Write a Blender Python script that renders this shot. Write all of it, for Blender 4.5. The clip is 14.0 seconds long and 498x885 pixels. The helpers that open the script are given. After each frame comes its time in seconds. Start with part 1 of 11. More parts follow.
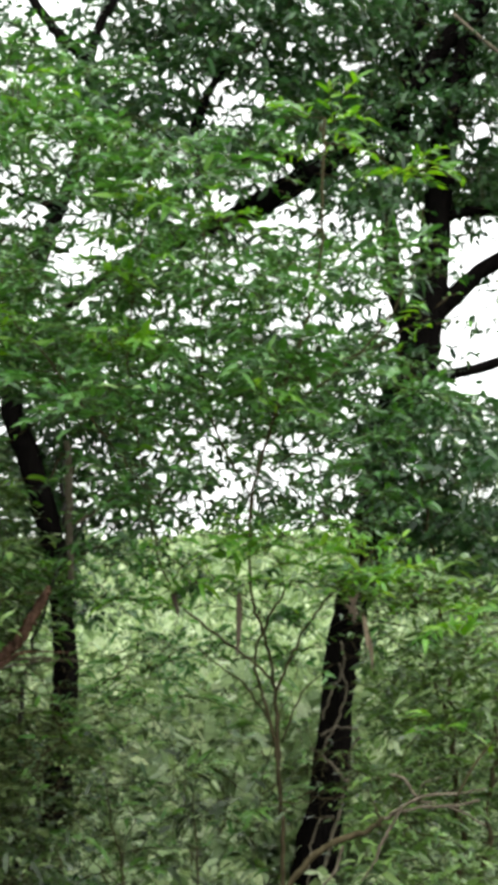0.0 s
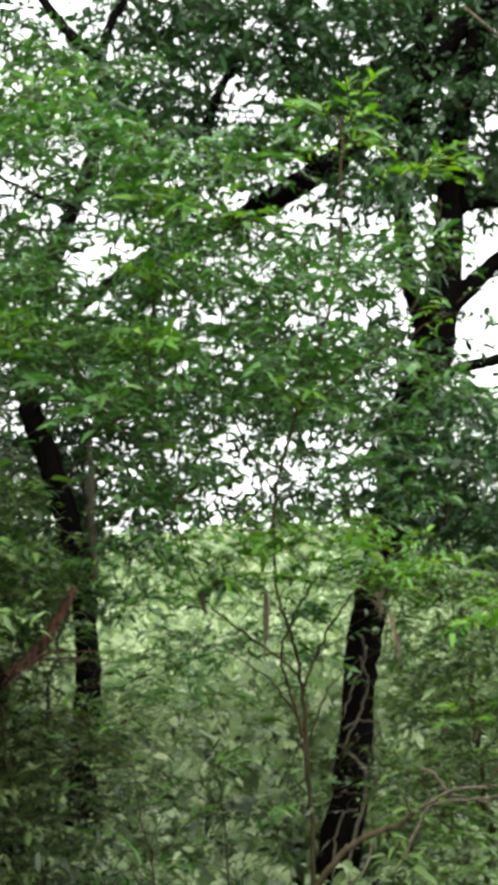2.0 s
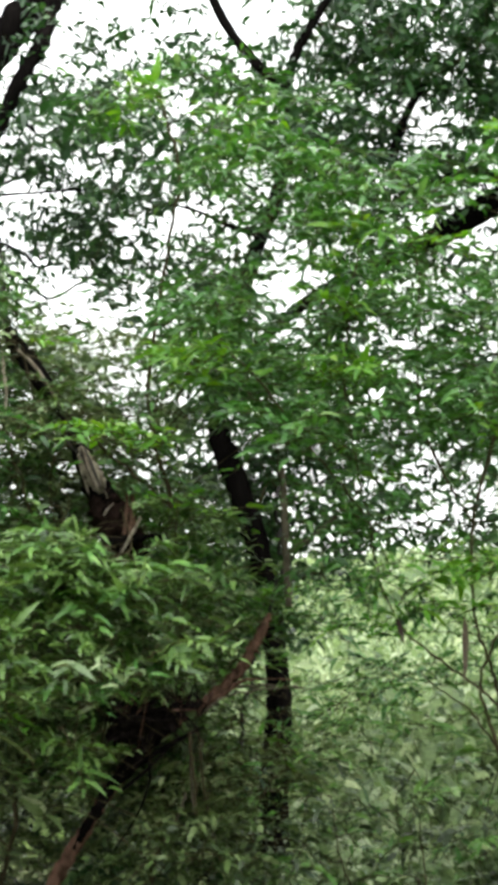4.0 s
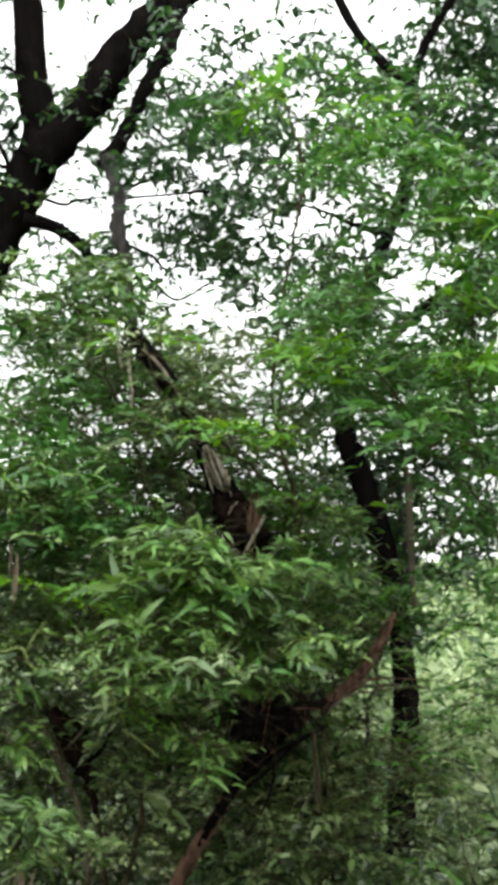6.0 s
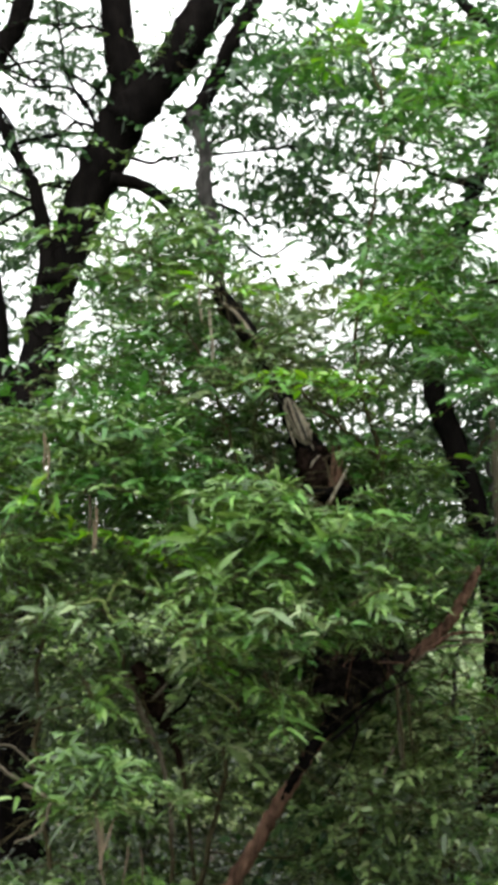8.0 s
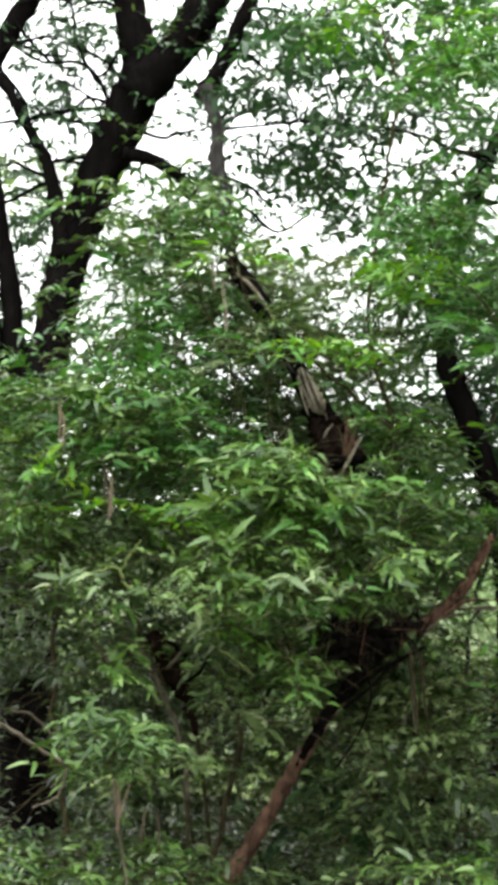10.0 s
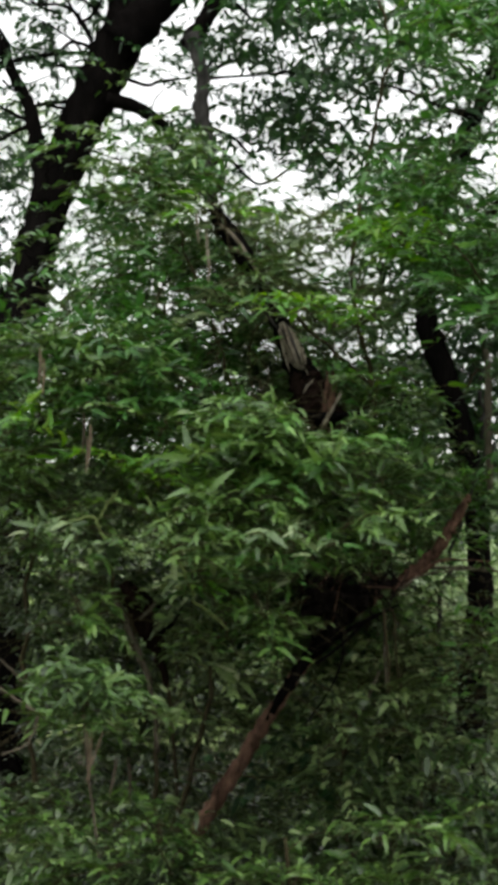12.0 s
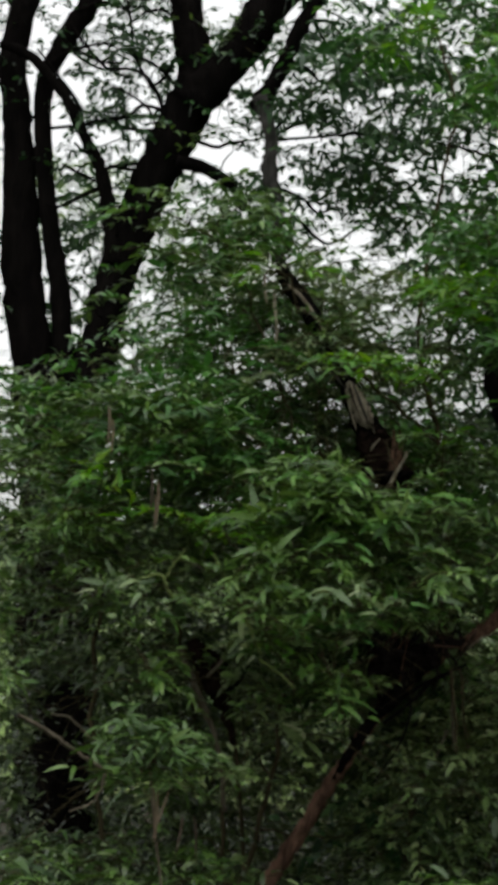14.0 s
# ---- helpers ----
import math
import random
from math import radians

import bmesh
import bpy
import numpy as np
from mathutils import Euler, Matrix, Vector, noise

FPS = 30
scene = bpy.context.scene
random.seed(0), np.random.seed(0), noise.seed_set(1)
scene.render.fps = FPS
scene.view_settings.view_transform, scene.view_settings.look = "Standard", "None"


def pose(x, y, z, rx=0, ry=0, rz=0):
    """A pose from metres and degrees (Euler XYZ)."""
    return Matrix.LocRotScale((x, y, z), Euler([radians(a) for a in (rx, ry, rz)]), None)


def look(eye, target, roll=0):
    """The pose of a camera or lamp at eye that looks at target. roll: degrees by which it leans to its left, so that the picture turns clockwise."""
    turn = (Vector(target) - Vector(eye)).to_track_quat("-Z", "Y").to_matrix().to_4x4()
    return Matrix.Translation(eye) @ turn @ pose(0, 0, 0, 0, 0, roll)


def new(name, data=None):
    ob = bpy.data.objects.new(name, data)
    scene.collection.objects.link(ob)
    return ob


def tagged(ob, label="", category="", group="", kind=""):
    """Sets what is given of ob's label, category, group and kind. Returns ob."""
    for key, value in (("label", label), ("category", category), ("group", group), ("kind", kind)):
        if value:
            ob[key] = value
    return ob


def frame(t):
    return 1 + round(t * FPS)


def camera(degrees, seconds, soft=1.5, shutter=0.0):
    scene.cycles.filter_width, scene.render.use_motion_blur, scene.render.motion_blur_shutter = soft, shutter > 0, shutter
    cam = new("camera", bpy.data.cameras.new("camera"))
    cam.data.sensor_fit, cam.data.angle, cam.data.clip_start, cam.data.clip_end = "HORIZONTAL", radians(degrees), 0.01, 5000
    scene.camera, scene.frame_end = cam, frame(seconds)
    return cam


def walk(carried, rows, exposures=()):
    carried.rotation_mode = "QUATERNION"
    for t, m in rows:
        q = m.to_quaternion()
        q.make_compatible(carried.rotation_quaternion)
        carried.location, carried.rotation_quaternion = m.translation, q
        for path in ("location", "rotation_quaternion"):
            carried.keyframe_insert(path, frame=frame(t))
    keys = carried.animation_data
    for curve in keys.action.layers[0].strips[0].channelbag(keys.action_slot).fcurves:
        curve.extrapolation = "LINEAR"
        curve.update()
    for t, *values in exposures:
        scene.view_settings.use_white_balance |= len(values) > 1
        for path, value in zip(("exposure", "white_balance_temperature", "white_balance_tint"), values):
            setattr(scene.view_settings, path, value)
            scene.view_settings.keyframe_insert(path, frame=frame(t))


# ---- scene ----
cam = camera(18.0, 14.0, soft=5.7)
PATH = [
    (0, (0.081, -0.017, 1.646), (-0.004, 5.970, 2.042), -0.02),
    (0.5, (0.093, -0.017, 1.641), (0.087, 5.972, 1.998), -0.10),
    (1, (0.093, -0.044, 1.643), (0.110, 5.946, 1.992), -0.54),
    (1.5, (0.057, -0.041, 1.654), (0.057, 5.948, 2.012), -0.44),
    (2, (0.026, -0.042, 1.665), (-0.088, 5.946, 2.032), -0.99),
    (2.5, (-0.006, -0.022, 1.678), (-0.284, 5.959, 2.063), -1.01),
    (3, (-0.034, -0.032, 1.675), (-0.445, 5.939, 2.101), -1.06),
    (3.5, (-0.041, -0.039, 1.682), (-0.628, 5.917, 2.117), -0.97),
    (4, (-0.048, -0.028, 1.678), (-0.825, 5.903, 2.148), -0.93),
    (4.2, (-0.058, -0.033, 1.684), (-0.903, 5.888, 2.158), -0.96),
    (6.3, (-0.017, -0.016, 1.644), (-1.320, 5.819, 2.145), -0.44),
    (6.5, (-0.024, -0.016, 1.623), (-1.333, 5.817, 2.139), -0.19),
    (7, (0.021, 0.009, 1.625), (-1.427, 5.812, 2.103), -0.87),
    (7.5, (-0.007, 0.028, 1.597), (-1.547, 5.811, 2.033), -0.67),
    (8, (0.048, 0.058, 1.604), (-1.609, 5.813, 1.977), -0.77),
    (8.2, (0.045, 0.085, 1.602), (-1.631, 5.835, 1.959), -0.43),
    (10.3, (0.051, 0.023, 1.552), (-1.653, 5.768, 1.842), -0.97),
    (10.5, (0.058, 0.029, 1.559), (-1.641, 5.777, 1.835), -0.83),
    (11, (0.057, 0.032, 1.558), (-1.616, 5.788, 1.812), -0.21),
    (11.5, (0.036, 0.024, 1.553), (-1.615, 5.788, 1.780), 0.02),
    (12, (0.004, 0.041, 1.556), (-1.586, 5.825, 1.683), 0.72),
    (12.5, (-0.022, 0.052, 1.561), (-1.544, 5.856, 1.563), 0.77),
    (13, (-0.001, 0.055, 1.560), (-1.584, 5.843, 1.598), -0.01),
    (13.5, (0.011, 0.044, 1.572), (-1.734, 5.782, 1.774), 0.58),
    (14, (0.023, 0.007, 1.564), (-1.821, 5.706, 1.901), 0.91),
]
EXPOSURES = [(0, -0.27), (3.0, -0.27), (4.2, -0.20), (6.5, -0.22), (8.0, -0.05), (11.4, 0.06), (12, -0.95), (12.5, -1.55), (13, -0.86), (13.5, -0.84), (14, -1.62)]
walk(cam, [(t, look(eye, target, roll)) for t, eye, target, roll in PATH], EXPOSURES)

# ---- world and light: a bright overcast sky, soft light from high above ----
world = bpy.data.worlds.new("overcast_sky")
scene.world = world
world.use_nodes = True
wn = world.node_tree.nodes
wl = world.node_tree.links
wn.clear()
sky = wn.new("ShaderNodeTexSky")
sky.sky_type = "NISHITA"
sky.sun_disc = False
sky.sun_elevation, sky.sun_rotation = radians(72), radians(155)
sky.air_density, sky.dust_density, sky.ozone_density = 1.0, 1.0, 1.0
grey = wn.new("ShaderNodeHueSaturation")
grey.inputs["Saturation"].default_value = 0.18
bg = wn.new("ShaderNodeBackground")
bg.inputs["Strength"].default_value = 0.15
wout = wn.new("ShaderNodeOutputWorld")
wl.new(sky.outputs["Color"], grey.inputs["Color"])
cloud = wn.new("ShaderNodeMixRGB")
cloud.inputs["Fac"].default_value = 0.65
# the cloud cover: brighter overhead than towards the horizon
where = wn.new("ShaderNodeTexCoord")
axis = wn.new("ShaderNodeSeparateXYZ")
rise = wn.new("ShaderNodeMapRange")
rise.inputs["To Min"].default_value, rise.inputs["To Max"].default_value = 29.0, 38.0
shade = wn.new("ShaderNodeVectorMath")
shade.operation = "MULTIPLY"
shade.inputs[1].default_value = (1.0, 1.015, 1.01)
wl.new(where.outputs["Generated"], axis.inputs["Vector"])
wl.new(axis.outputs["Z"], rise.inputs["Value"])
wl.new(rise.outputs["Result"], shade.inputs[0])
wl.new(shade.outputs["Vector"], cloud.inputs["Color2"])
wl.new(grey.outputs["Color"], cloud.inputs["Color1"])
wl.new(cloud.outputs["Color"], bg.inputs["Color"])
wl.new(bg.outputs["Background"], wout.inputs["Surface"])
sun = new("sun", bpy.data.lights.new("sun", "SUN"))
sun.data.energy, sun.data.angle, sun.data.color = 2.2, radians(35), (1.0, 0.97, 0.92)
sun.matrix_world = look((1.25, -2.65, 9), (0, 0, 0))


# ---- materials ----
def material(name):
    m = bpy.data.materials.new(name)
    m.use_nodes = True
    n, l = m.node_tree.nodes, m.node_tree.links
    n.clear()
    out = n.new("ShaderNodeOutputMaterial")
    p = n.new("ShaderNodeBsdfPrincipled")
    l.new(p.outputs["BSDF"], out.inputs["Surface"])
    return m, n, l, p, out


def ramp(n, stops):
    r = n.new("ShaderNodeValToRGB")
    e = r.color_ramp.elements
    while len(e) < len(stops):
        e.new(0.5)
    for k, (at, c) in enumerate(stops):
        e[k].position, e[k].color = at, (*c, 1)
    return r


def leaf_material(name, stops, gloss=0.42, thin=0.13, blotch=0.25):
    """Leaves: a colour per leaf, blotches along the blade, waxy sheen, and light through the blade."""
    m, n, l, p, out = material(name)
    isl, obj = n.new("ShaderNodeNewGeometry"), n.new("ShaderNodeObjectInfo")
    add = n.new("ShaderNodeMath")
    add.operation = "ADD"
    l.new(isl.outputs["Random Per Island"], add.inputs[0])
    l.new(obj.outputs["Random"], add.inputs[1])
    frac = n.new("ShaderNodeMath")
    frac.operation = "FRACT"
    l.new(add.outputs[0], frac.inputs[0])
    r = ramp(n, stops)
    l.new(frac.outputs[0], r.inputs["Fac"])
    co = n.new("ShaderNodeTexCoord")
    no = n.new("ShaderNodeTexNoise")
    no.inputs["Scale"].default_value, no.inputs["Detail"].default_value = 55, 3
    l.new(co.outputs["Object"], no.inputs["Vector"])
    hs = n.new("ShaderNodeHueSaturation")
    mr = n.new("ShaderNodeMapRange")
    mr.inputs["From Min"].default_value, mr.inputs["From Max"].default_value = 0.3, 0.7
    mr.inputs["To Min"].default_value, mr.inputs["To Max"].default_value = 1 - blotch, 1 + blotch
    l.new(no.outputs["Fac"], mr.inputs["Value"])
    l.new(mr.outputs["Result"], hs.inputs["Value"])
    l.new(r.outputs["Color"], hs.inputs["Color"])
    l.new(hs.outputs["Color"], p.inputs["Base Color"])
    p.inputs["Roughness"].default_value = gloss
    p.inputs["Specular IOR Level"].default_value = 0.5
    bump = n.new("ShaderNodeBump")
    bump.inputs["Strength"].default_value, bump.inputs["Distance"].default_value = 0.4, 0.004
    l.new(no.outputs["Fac"], bump.inputs["Height"])
    l.new(bump.outputs["Normal"], p.inputs["Normal"])
    tr = n.new("ShaderNodeBsdfTranslucent")
    hs2 = n.new("ShaderNodeHueSaturation")
    hs2.inputs["Hue"].default_value, hs2.inputs["Saturation"].default_value, hs2.inputs["Value"].default_value = 0.485, 1.15, 1.25
    l.new(hs.outputs["Color"], hs2.inputs["Color"])
    l.new(hs2.outputs["Color"], tr.inputs["Color"])
    mix = n.new("ShaderNodeMixShader")
    mix.inputs["Fac"].default_value = thin
    l.new(p.outputs["BSDF"], mix.inputs[1])
    l.new(tr.outputs["BSDF"], mix.inputs[2])
    l.new(mix.outputs["Shader"], out.inputs["Surface"])
    return m


def bark_material(name, dark, light, scale=14, depth=0.012, rough=0.9):
    """Fissured bark, stretched along the stem, with lichen-like pale patches."""
    m, n, l, p, out = material(name)
    co = n.new("ShaderNodeTexCoord")
    mp = n.new("ShaderNodeMapping")
    mp.inputs["Scale"].default_value = (1, 1, 0.28)
    l.new(co.outputs["Object"], mp.inputs["Vector"])
    a, b = n.new("ShaderNodeTexNoise"), n.new("ShaderNodeTexVoronoi")
    a.inputs["Scale"].default_value, a.inputs["Detail"].default_value, a.inputs["Roughness"].default_value = scale, 6, 0.65
    b.feature = "DISTANCE_TO_EDGE"
    b.inputs["Scale"].default_value = scale * 1.6
    l.new(mp.outputs["Vector"], a.inputs["Vector"])
    l.new(mp.outputs["Vector"], b.inputs["Vector"])
    r = ramp(n, [(0.3, dark), (0.62, tuple(0.5 * (u + v) for u, v in zip(dark, light))), (0.8, light)])
    l.new(a.outputs["Fac"], r.inputs["Fac"])
    l.new(r.outputs["Color"], p.inputs["Base Color"])
    p.inputs["Roughness"].default_value = rough
    p.inputs["Specular IOR Level"].default_value = 0.0
    mul = n.new("ShaderNodeMath")
    mul.operation = "MULTIPLY_ADD"
    mul.inputs[1].default_value = 1.4
    l.new(b.outputs["Distance"], mul.inputs[0])
    l.new(a.outputs["Fac"], mul.inputs[2])
    bump = n.new("ShaderNodeBump")
    bump.inputs["Strength"].default_value, bump.inputs["Distance"].default_value = 0.9, depth
    l.new(mul.outputs[0], bump.inputs["Height"])
    l.new(bump.outputs["Normal"], p.inputs["Normal"])
    return m


LEAF = leaf_material("shrub_leaf", [(0.0, (0.022, 0.060, 0.011)), (0.3, (0.054, 0.120, 0.022)), (0.65, (0.096, 0.190, 0.037)), (0.92, (0.145, 0.250, 0.057)), (1.0, (0.200, 0.310, 0.105))], 0.30, 0.18)
GREEN = leaf_material("green_leaf", [(0.0, (0.016, 0.060, 0.010)), (0.3, (0.034, 0.115, 0.020)), (0.65, (0.060, 0.185, 0.034)), (0.9, (0.100, 0.250, 0.052)), (1.0, (0.190, 0.320, 0.100))], 0.31, 0.26)
YOUNG = leaf_material("young_leaf", [(0.0, (0.050, 0.16, 0.016)), (0.5, (0.095, 0.27, 0.026)), (0.85, (0.16, 0.36, 0.040)), (1.0, (0.23, 0.38, 0.07))], 0.34, 0.38)
FRESH = leaf_material("fresh_leaf", [(0.0, (0.049, 0.140, 0.026)), (0.5, (0.098, 0.240, 0.043)), (0.85, (0.167, 0.330, 0.073)), (1.0, (0.255, 0.380, 0.120))], 0.33, 0.2)
# olive tone, lighter than the rest to brighten the shaded thicket by colour
OLIVE = leaf_material("olive_leaf", [(0.0, (0.055, 0.095, 0.028)), (0.5, (0.115, 0.175, 0.055)), (0.85, (0.18, 0.25, 0.09)), (1.0, (0.28, 0.33, 0.16))], 0.45, 0.25)
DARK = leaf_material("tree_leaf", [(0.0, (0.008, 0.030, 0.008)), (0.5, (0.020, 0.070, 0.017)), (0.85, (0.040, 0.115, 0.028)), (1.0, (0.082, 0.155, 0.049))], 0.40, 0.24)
GREY = leaf_material("grey_green_leaf", [(0.0, (0.050, 0.090, 0.034)), (0.5, (0.108, 0.175, 0.068)), (0.85, (0.19, 0.27, 0.115)), (1.0, (0.27, 0.32, 0.17))], 0.36, 0.2)
# weed leaves made paler to carry the open field's light in their colour
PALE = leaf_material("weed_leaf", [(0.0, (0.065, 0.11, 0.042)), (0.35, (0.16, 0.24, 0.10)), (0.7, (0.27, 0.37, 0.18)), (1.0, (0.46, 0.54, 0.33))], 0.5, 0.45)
# darker copy of the shrub leaf, with the thicket's shade in its colour
SHADY = leaf_material("shaded_olive_leaf", [(0.0, (0.017, 0.034, 0.010)), (0.5, (0.044, 0.082, 0.022)), (0.82, (0.090, 0.146, 0.044)), (1.0, (0.210, 0.280, 0.120))], 0.36, 0.22)
COOL = leaf_material("cool_green_leaf", [(0.0, (0.020, 0.050, 0.010)), (0.5, (0.050, 0.115, 0.022)), (0.85, (0.092, 0.185, 0.038)), (1.0, (0.190, 0.290, 0.095))], 0.36, 0.2)
DRY = leaf_material("dead_leaf", [(0.0, (0.04, 0.028, 0.017)), (0.5, (0.11, 0.083, 0.054)), (1.0, (0.29, 0.222, 0.148))], 0.7, 0.15)
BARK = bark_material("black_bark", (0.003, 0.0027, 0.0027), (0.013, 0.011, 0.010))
GREYBARK = bark_material("grey_bark", (0.020, 0.019, 0.018), (0.125, 0.118, 0.11), 18, 0.006)
# reddish bark; its light streaks also imitate highlights along the branch
REDBARK = bark_material("reddish_bark", (0.012, 0.008, 0.006), (0.34, 0.195, 0.135), 24, 0.012)
TWIG = bark_material("green_brown_twig", (0.024, 0.022, 0.012), (0.13, 0.105, 0.06), 30, 0.002)
STRAW = bark_material("dry_stick", (0.06, 0.05, 0.036), (0.27, 0.235, 0.175), 30, 0.002)
SHOOT = bark_material("pale_green_shoot", (0.10, 0.14, 0.045), (0.26, 0.30, 0.12), 30, 0.001)
FIBRE = bark_material("nest_fibre", (0.005, 0.004, 0.004), (0.042, 0.033, 0.030), 40, 0.006)
# rotten wood, kept dark to stand in for shaded hollows
HOLLOW_ROTWOOD = bark_material("dark_hollow_rotwood", (0.008, 0.006, 0.005), (0.050, 0.030, 0.024), 22, 0.012)
PALEWOOD = bark_material("split_wood", (0.10, 0.078, 0.058), (0.70, 0.62, 0.48), 38, 0.008)


# ---- mesh helpers ----
def mesh_object(name, verts, faces, mat, parent=None, label="", smooth=True):
    me = bpy.data.meshes.new(name)
    verts, faces = np.asarray(verts, np.float32), np.asarray(faces, np.int32)
    k = faces.shape[1]
    me.vertices.add(len(verts))
    me.vertices.foreach_set("co", verts.ravel())
    me.loops.add(faces.size)
    me.loops.foreach_set("vertex_index", faces.ravel())
    me.polygons.add(len(faces))
    me.polygons.foreach_set("loop_start", np.arange(0, faces.size, k, dtype=np.int32))
    me.polygons.foreach_set("use_smooth", np.full(len(faces), smooth))
    me.update(calc_edges=True)
    me.materials.append(mat)
    ob = new(name, me)
    if parent:
        ob.parent = parent
        ob.matrix_parent_inverse = parent.matrix_basis.inverted()
    if label:
        ob["label"] = label
    return ob


def curve_points(pts, steps):
    """A smooth line (Catmull-Rom) through rows of x, y, z, radius."""
    p = np.array(pts, float)
    p = np.vstack([2 * p[0] - p[1], p, 2 * p[-1] - p[-2]])
    out = []
    for i in range(1, len(p) - 2):
        for t in np.linspace(0, 1, steps, endpoint=False):
            a, b, c, d = p[i - 1 : i + 3]
            out.append(0.5 * (2 * b + (c - a) * t + (2 * a - 5 * b + 4 * c - d) * t**2 + (3 * b - a - 3 * c + d) * t**3))
    out.append(p[-2])
    out = np.array(out)
    out[:, 3] = np.maximum(out[:, 3], 0.0012)
    return out


def tube(pts, sides=8, steps=5, rough=0.0, wobble=0.0, rng=None):
    """A tapered stem through the points: vertices and quads. rough: lumps on the bark; wobble: bends between the points."""
    q = curve_points(pts, steps)
    rng = rng or np.random.default_rng(int(abs(q[0, 0] * 977 + q[0, 2] * 131) * 100) % 100000)
    if wobble:
        q[1:-1, :3] += rng.normal(0, wobble, (len(q) - 2, 3))
    tan = np.gradient(q[:, :3], axis=0)
    tan /= np.linalg.norm(tan, axis=1, keepdims=True) + 1e-9
    u = np.zeros_like(tan)
    w = np.cross(tan[0], (0.31, 0.86, 0.40))
    for i, d in enumerate(tan):
        w = w - d * (w @ d)
        w = w / (np.linalg.norm(w) + 1e-9)
        u[i] = w
    v = np.cross(tan, u)
    a = np.linspace(0, 2 * np.pi, sides, endpoint=False)
    r = q[:, 3:4] * (1 + rng.normal(0, rough, (len(q), sides)))
    ring = q[:, None, :3] + r[..., None] * (np.cos(a)[None, :, None] * u[:, None] + np.sin(a)[None, :, None] * v[:, None])
    verts = ring.reshape(-1, 3)
    i, j = np.meshgrid(np.arange(len(q) - 1), np.arange(sides), indexing="ij")
    k = (j + 1) % sides
    faces = np.stack([i * sides + j, i * sides + k, (i + 1) * sides + k, (i + 1) * sides + j], -1).reshape(-1, 4)
    ends = len(verts)
    verts = np.vstack([verts, q[0, :3], q[-1, :3]])
    s = np.arange(sides)
    n0 = (s + 1) % sides
    last = (len(q) - 1) * sides
    caps = np.vstack([np.stack([n0, s, s * 0 + ends, s * 0 + ends], -1), np.stack([last + s, last + n0, s * 0 + ends + 1, s * 0 + ends + 1], -1)])
    return verts, faces, caps[:, :3]


def tubes_object(name, tubes, mat, parent=None, label=""):
    """Several stems in one mesh."""
    V, F, n = [], [], 0
    for verts, quads, caps in tubes:
        tri = np.vstack([quads[:, [0, 1, 2]], quads[:, [0, 2, 3]], caps])
        V.append(verts)
        F.append(tri + n)
        n += len(verts)
    return mesh_object(name, np.vstack(V), np.vstack(F), mat, parent, label)


# the blade of a leaf: stations along its length and the half width there
FINE_AT, FINE_WIDE = np.array([0.0, 0.2, 0.48, 0.78, 1.0]), np.array([0.0, 0.40, 0.5, 0.33, 0.0])
FINE_TRI = np.array([(0, 2, 1), (0, 3, 2), (1, 2, 5), (1, 5, 4), (2, 3, 6), (2, 6, 5), (4, 5, 8), (4, 8, 7), (5, 6, 9), (5, 9, 8), (7, 8, 10), (8, 9, 10)])
LENS_AT, LENS_WIDE = np.array([0.0, 0.32, 0.7, 1.0]), np.array([0.0, 0.47, 0.42, 0.0])
LENS_TRI = np.array([(0, 2, 1), (1, 2, 4), (1, 4, 3), (3, 4, 5)])
SMALL_AT, SMALL_WIDE = np.array([0.0, 0.45, 1.0]), np.array([0.0, 0.5, 0.0])
SMALL_TRI = np.array([(0, 2, 1), (1, 2, 3)])


def unit(a):
    return a / (np.linalg.norm(a, axis=-1, keepdims=True) + 1e-9)


def blades(base, way, nrm, length, width, detail=2):
    """Leaf blades as one array of vertices and triangles: arched over by their weight, bowed sideways, folded along the midrib (detail 2)."""
    at, wide, tri = ((SMALL_AT, SMALL_WIDE, SMALL_TRI), (LENS_AT, LENS_WIDE, LENS_TRI), (FINE_AT, FINE_WIDE, FINE_TRI))[detail]
    rng = np.random.default_rng(len(base))
    n = len(base)
    way = unit(way)
    side = unit(np.cross(nrm, way))
    up = np.cross(way, side)
    sag, bow = rng.uniform(0.15, 0.85, (n, 1)), rng.normal(0, 0.13, (n, 1))
    L, W = length[:, None], width[:, None]
    rows = []
    for k, (s, w) in enumerate(zip(at, wide)):
        mid = base + L * (s * way - sag * s * s * np.array([[0, 0, 1.0]]) + bow * s * s * side)
        if w == 0:
            rows.append(mid)
        elif detail == 2:
            lift = 0.28 * w * W * up
            rows += [mid + w * W * side + lift, mid, mid - w * W * side + lift]
        else:
            rows += [mid + w * W * side, mid - w * W * side]
    v = np.stack(rows, 1)
    f = (tri[None] + (np.arange(n) * v.shape[1])[:, None, None]).reshape(-1, 3)
    return v.reshape(-1, 3), f


# gaps in the foliage, lines cut free of leaves to fit the camera's view
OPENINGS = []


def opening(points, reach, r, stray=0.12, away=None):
    """Thins the foliage from these points towards the camera, over some metres, or along the given direction."""
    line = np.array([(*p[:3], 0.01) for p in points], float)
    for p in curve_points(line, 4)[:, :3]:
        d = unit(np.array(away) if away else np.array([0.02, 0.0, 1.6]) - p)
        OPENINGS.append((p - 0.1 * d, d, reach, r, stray))


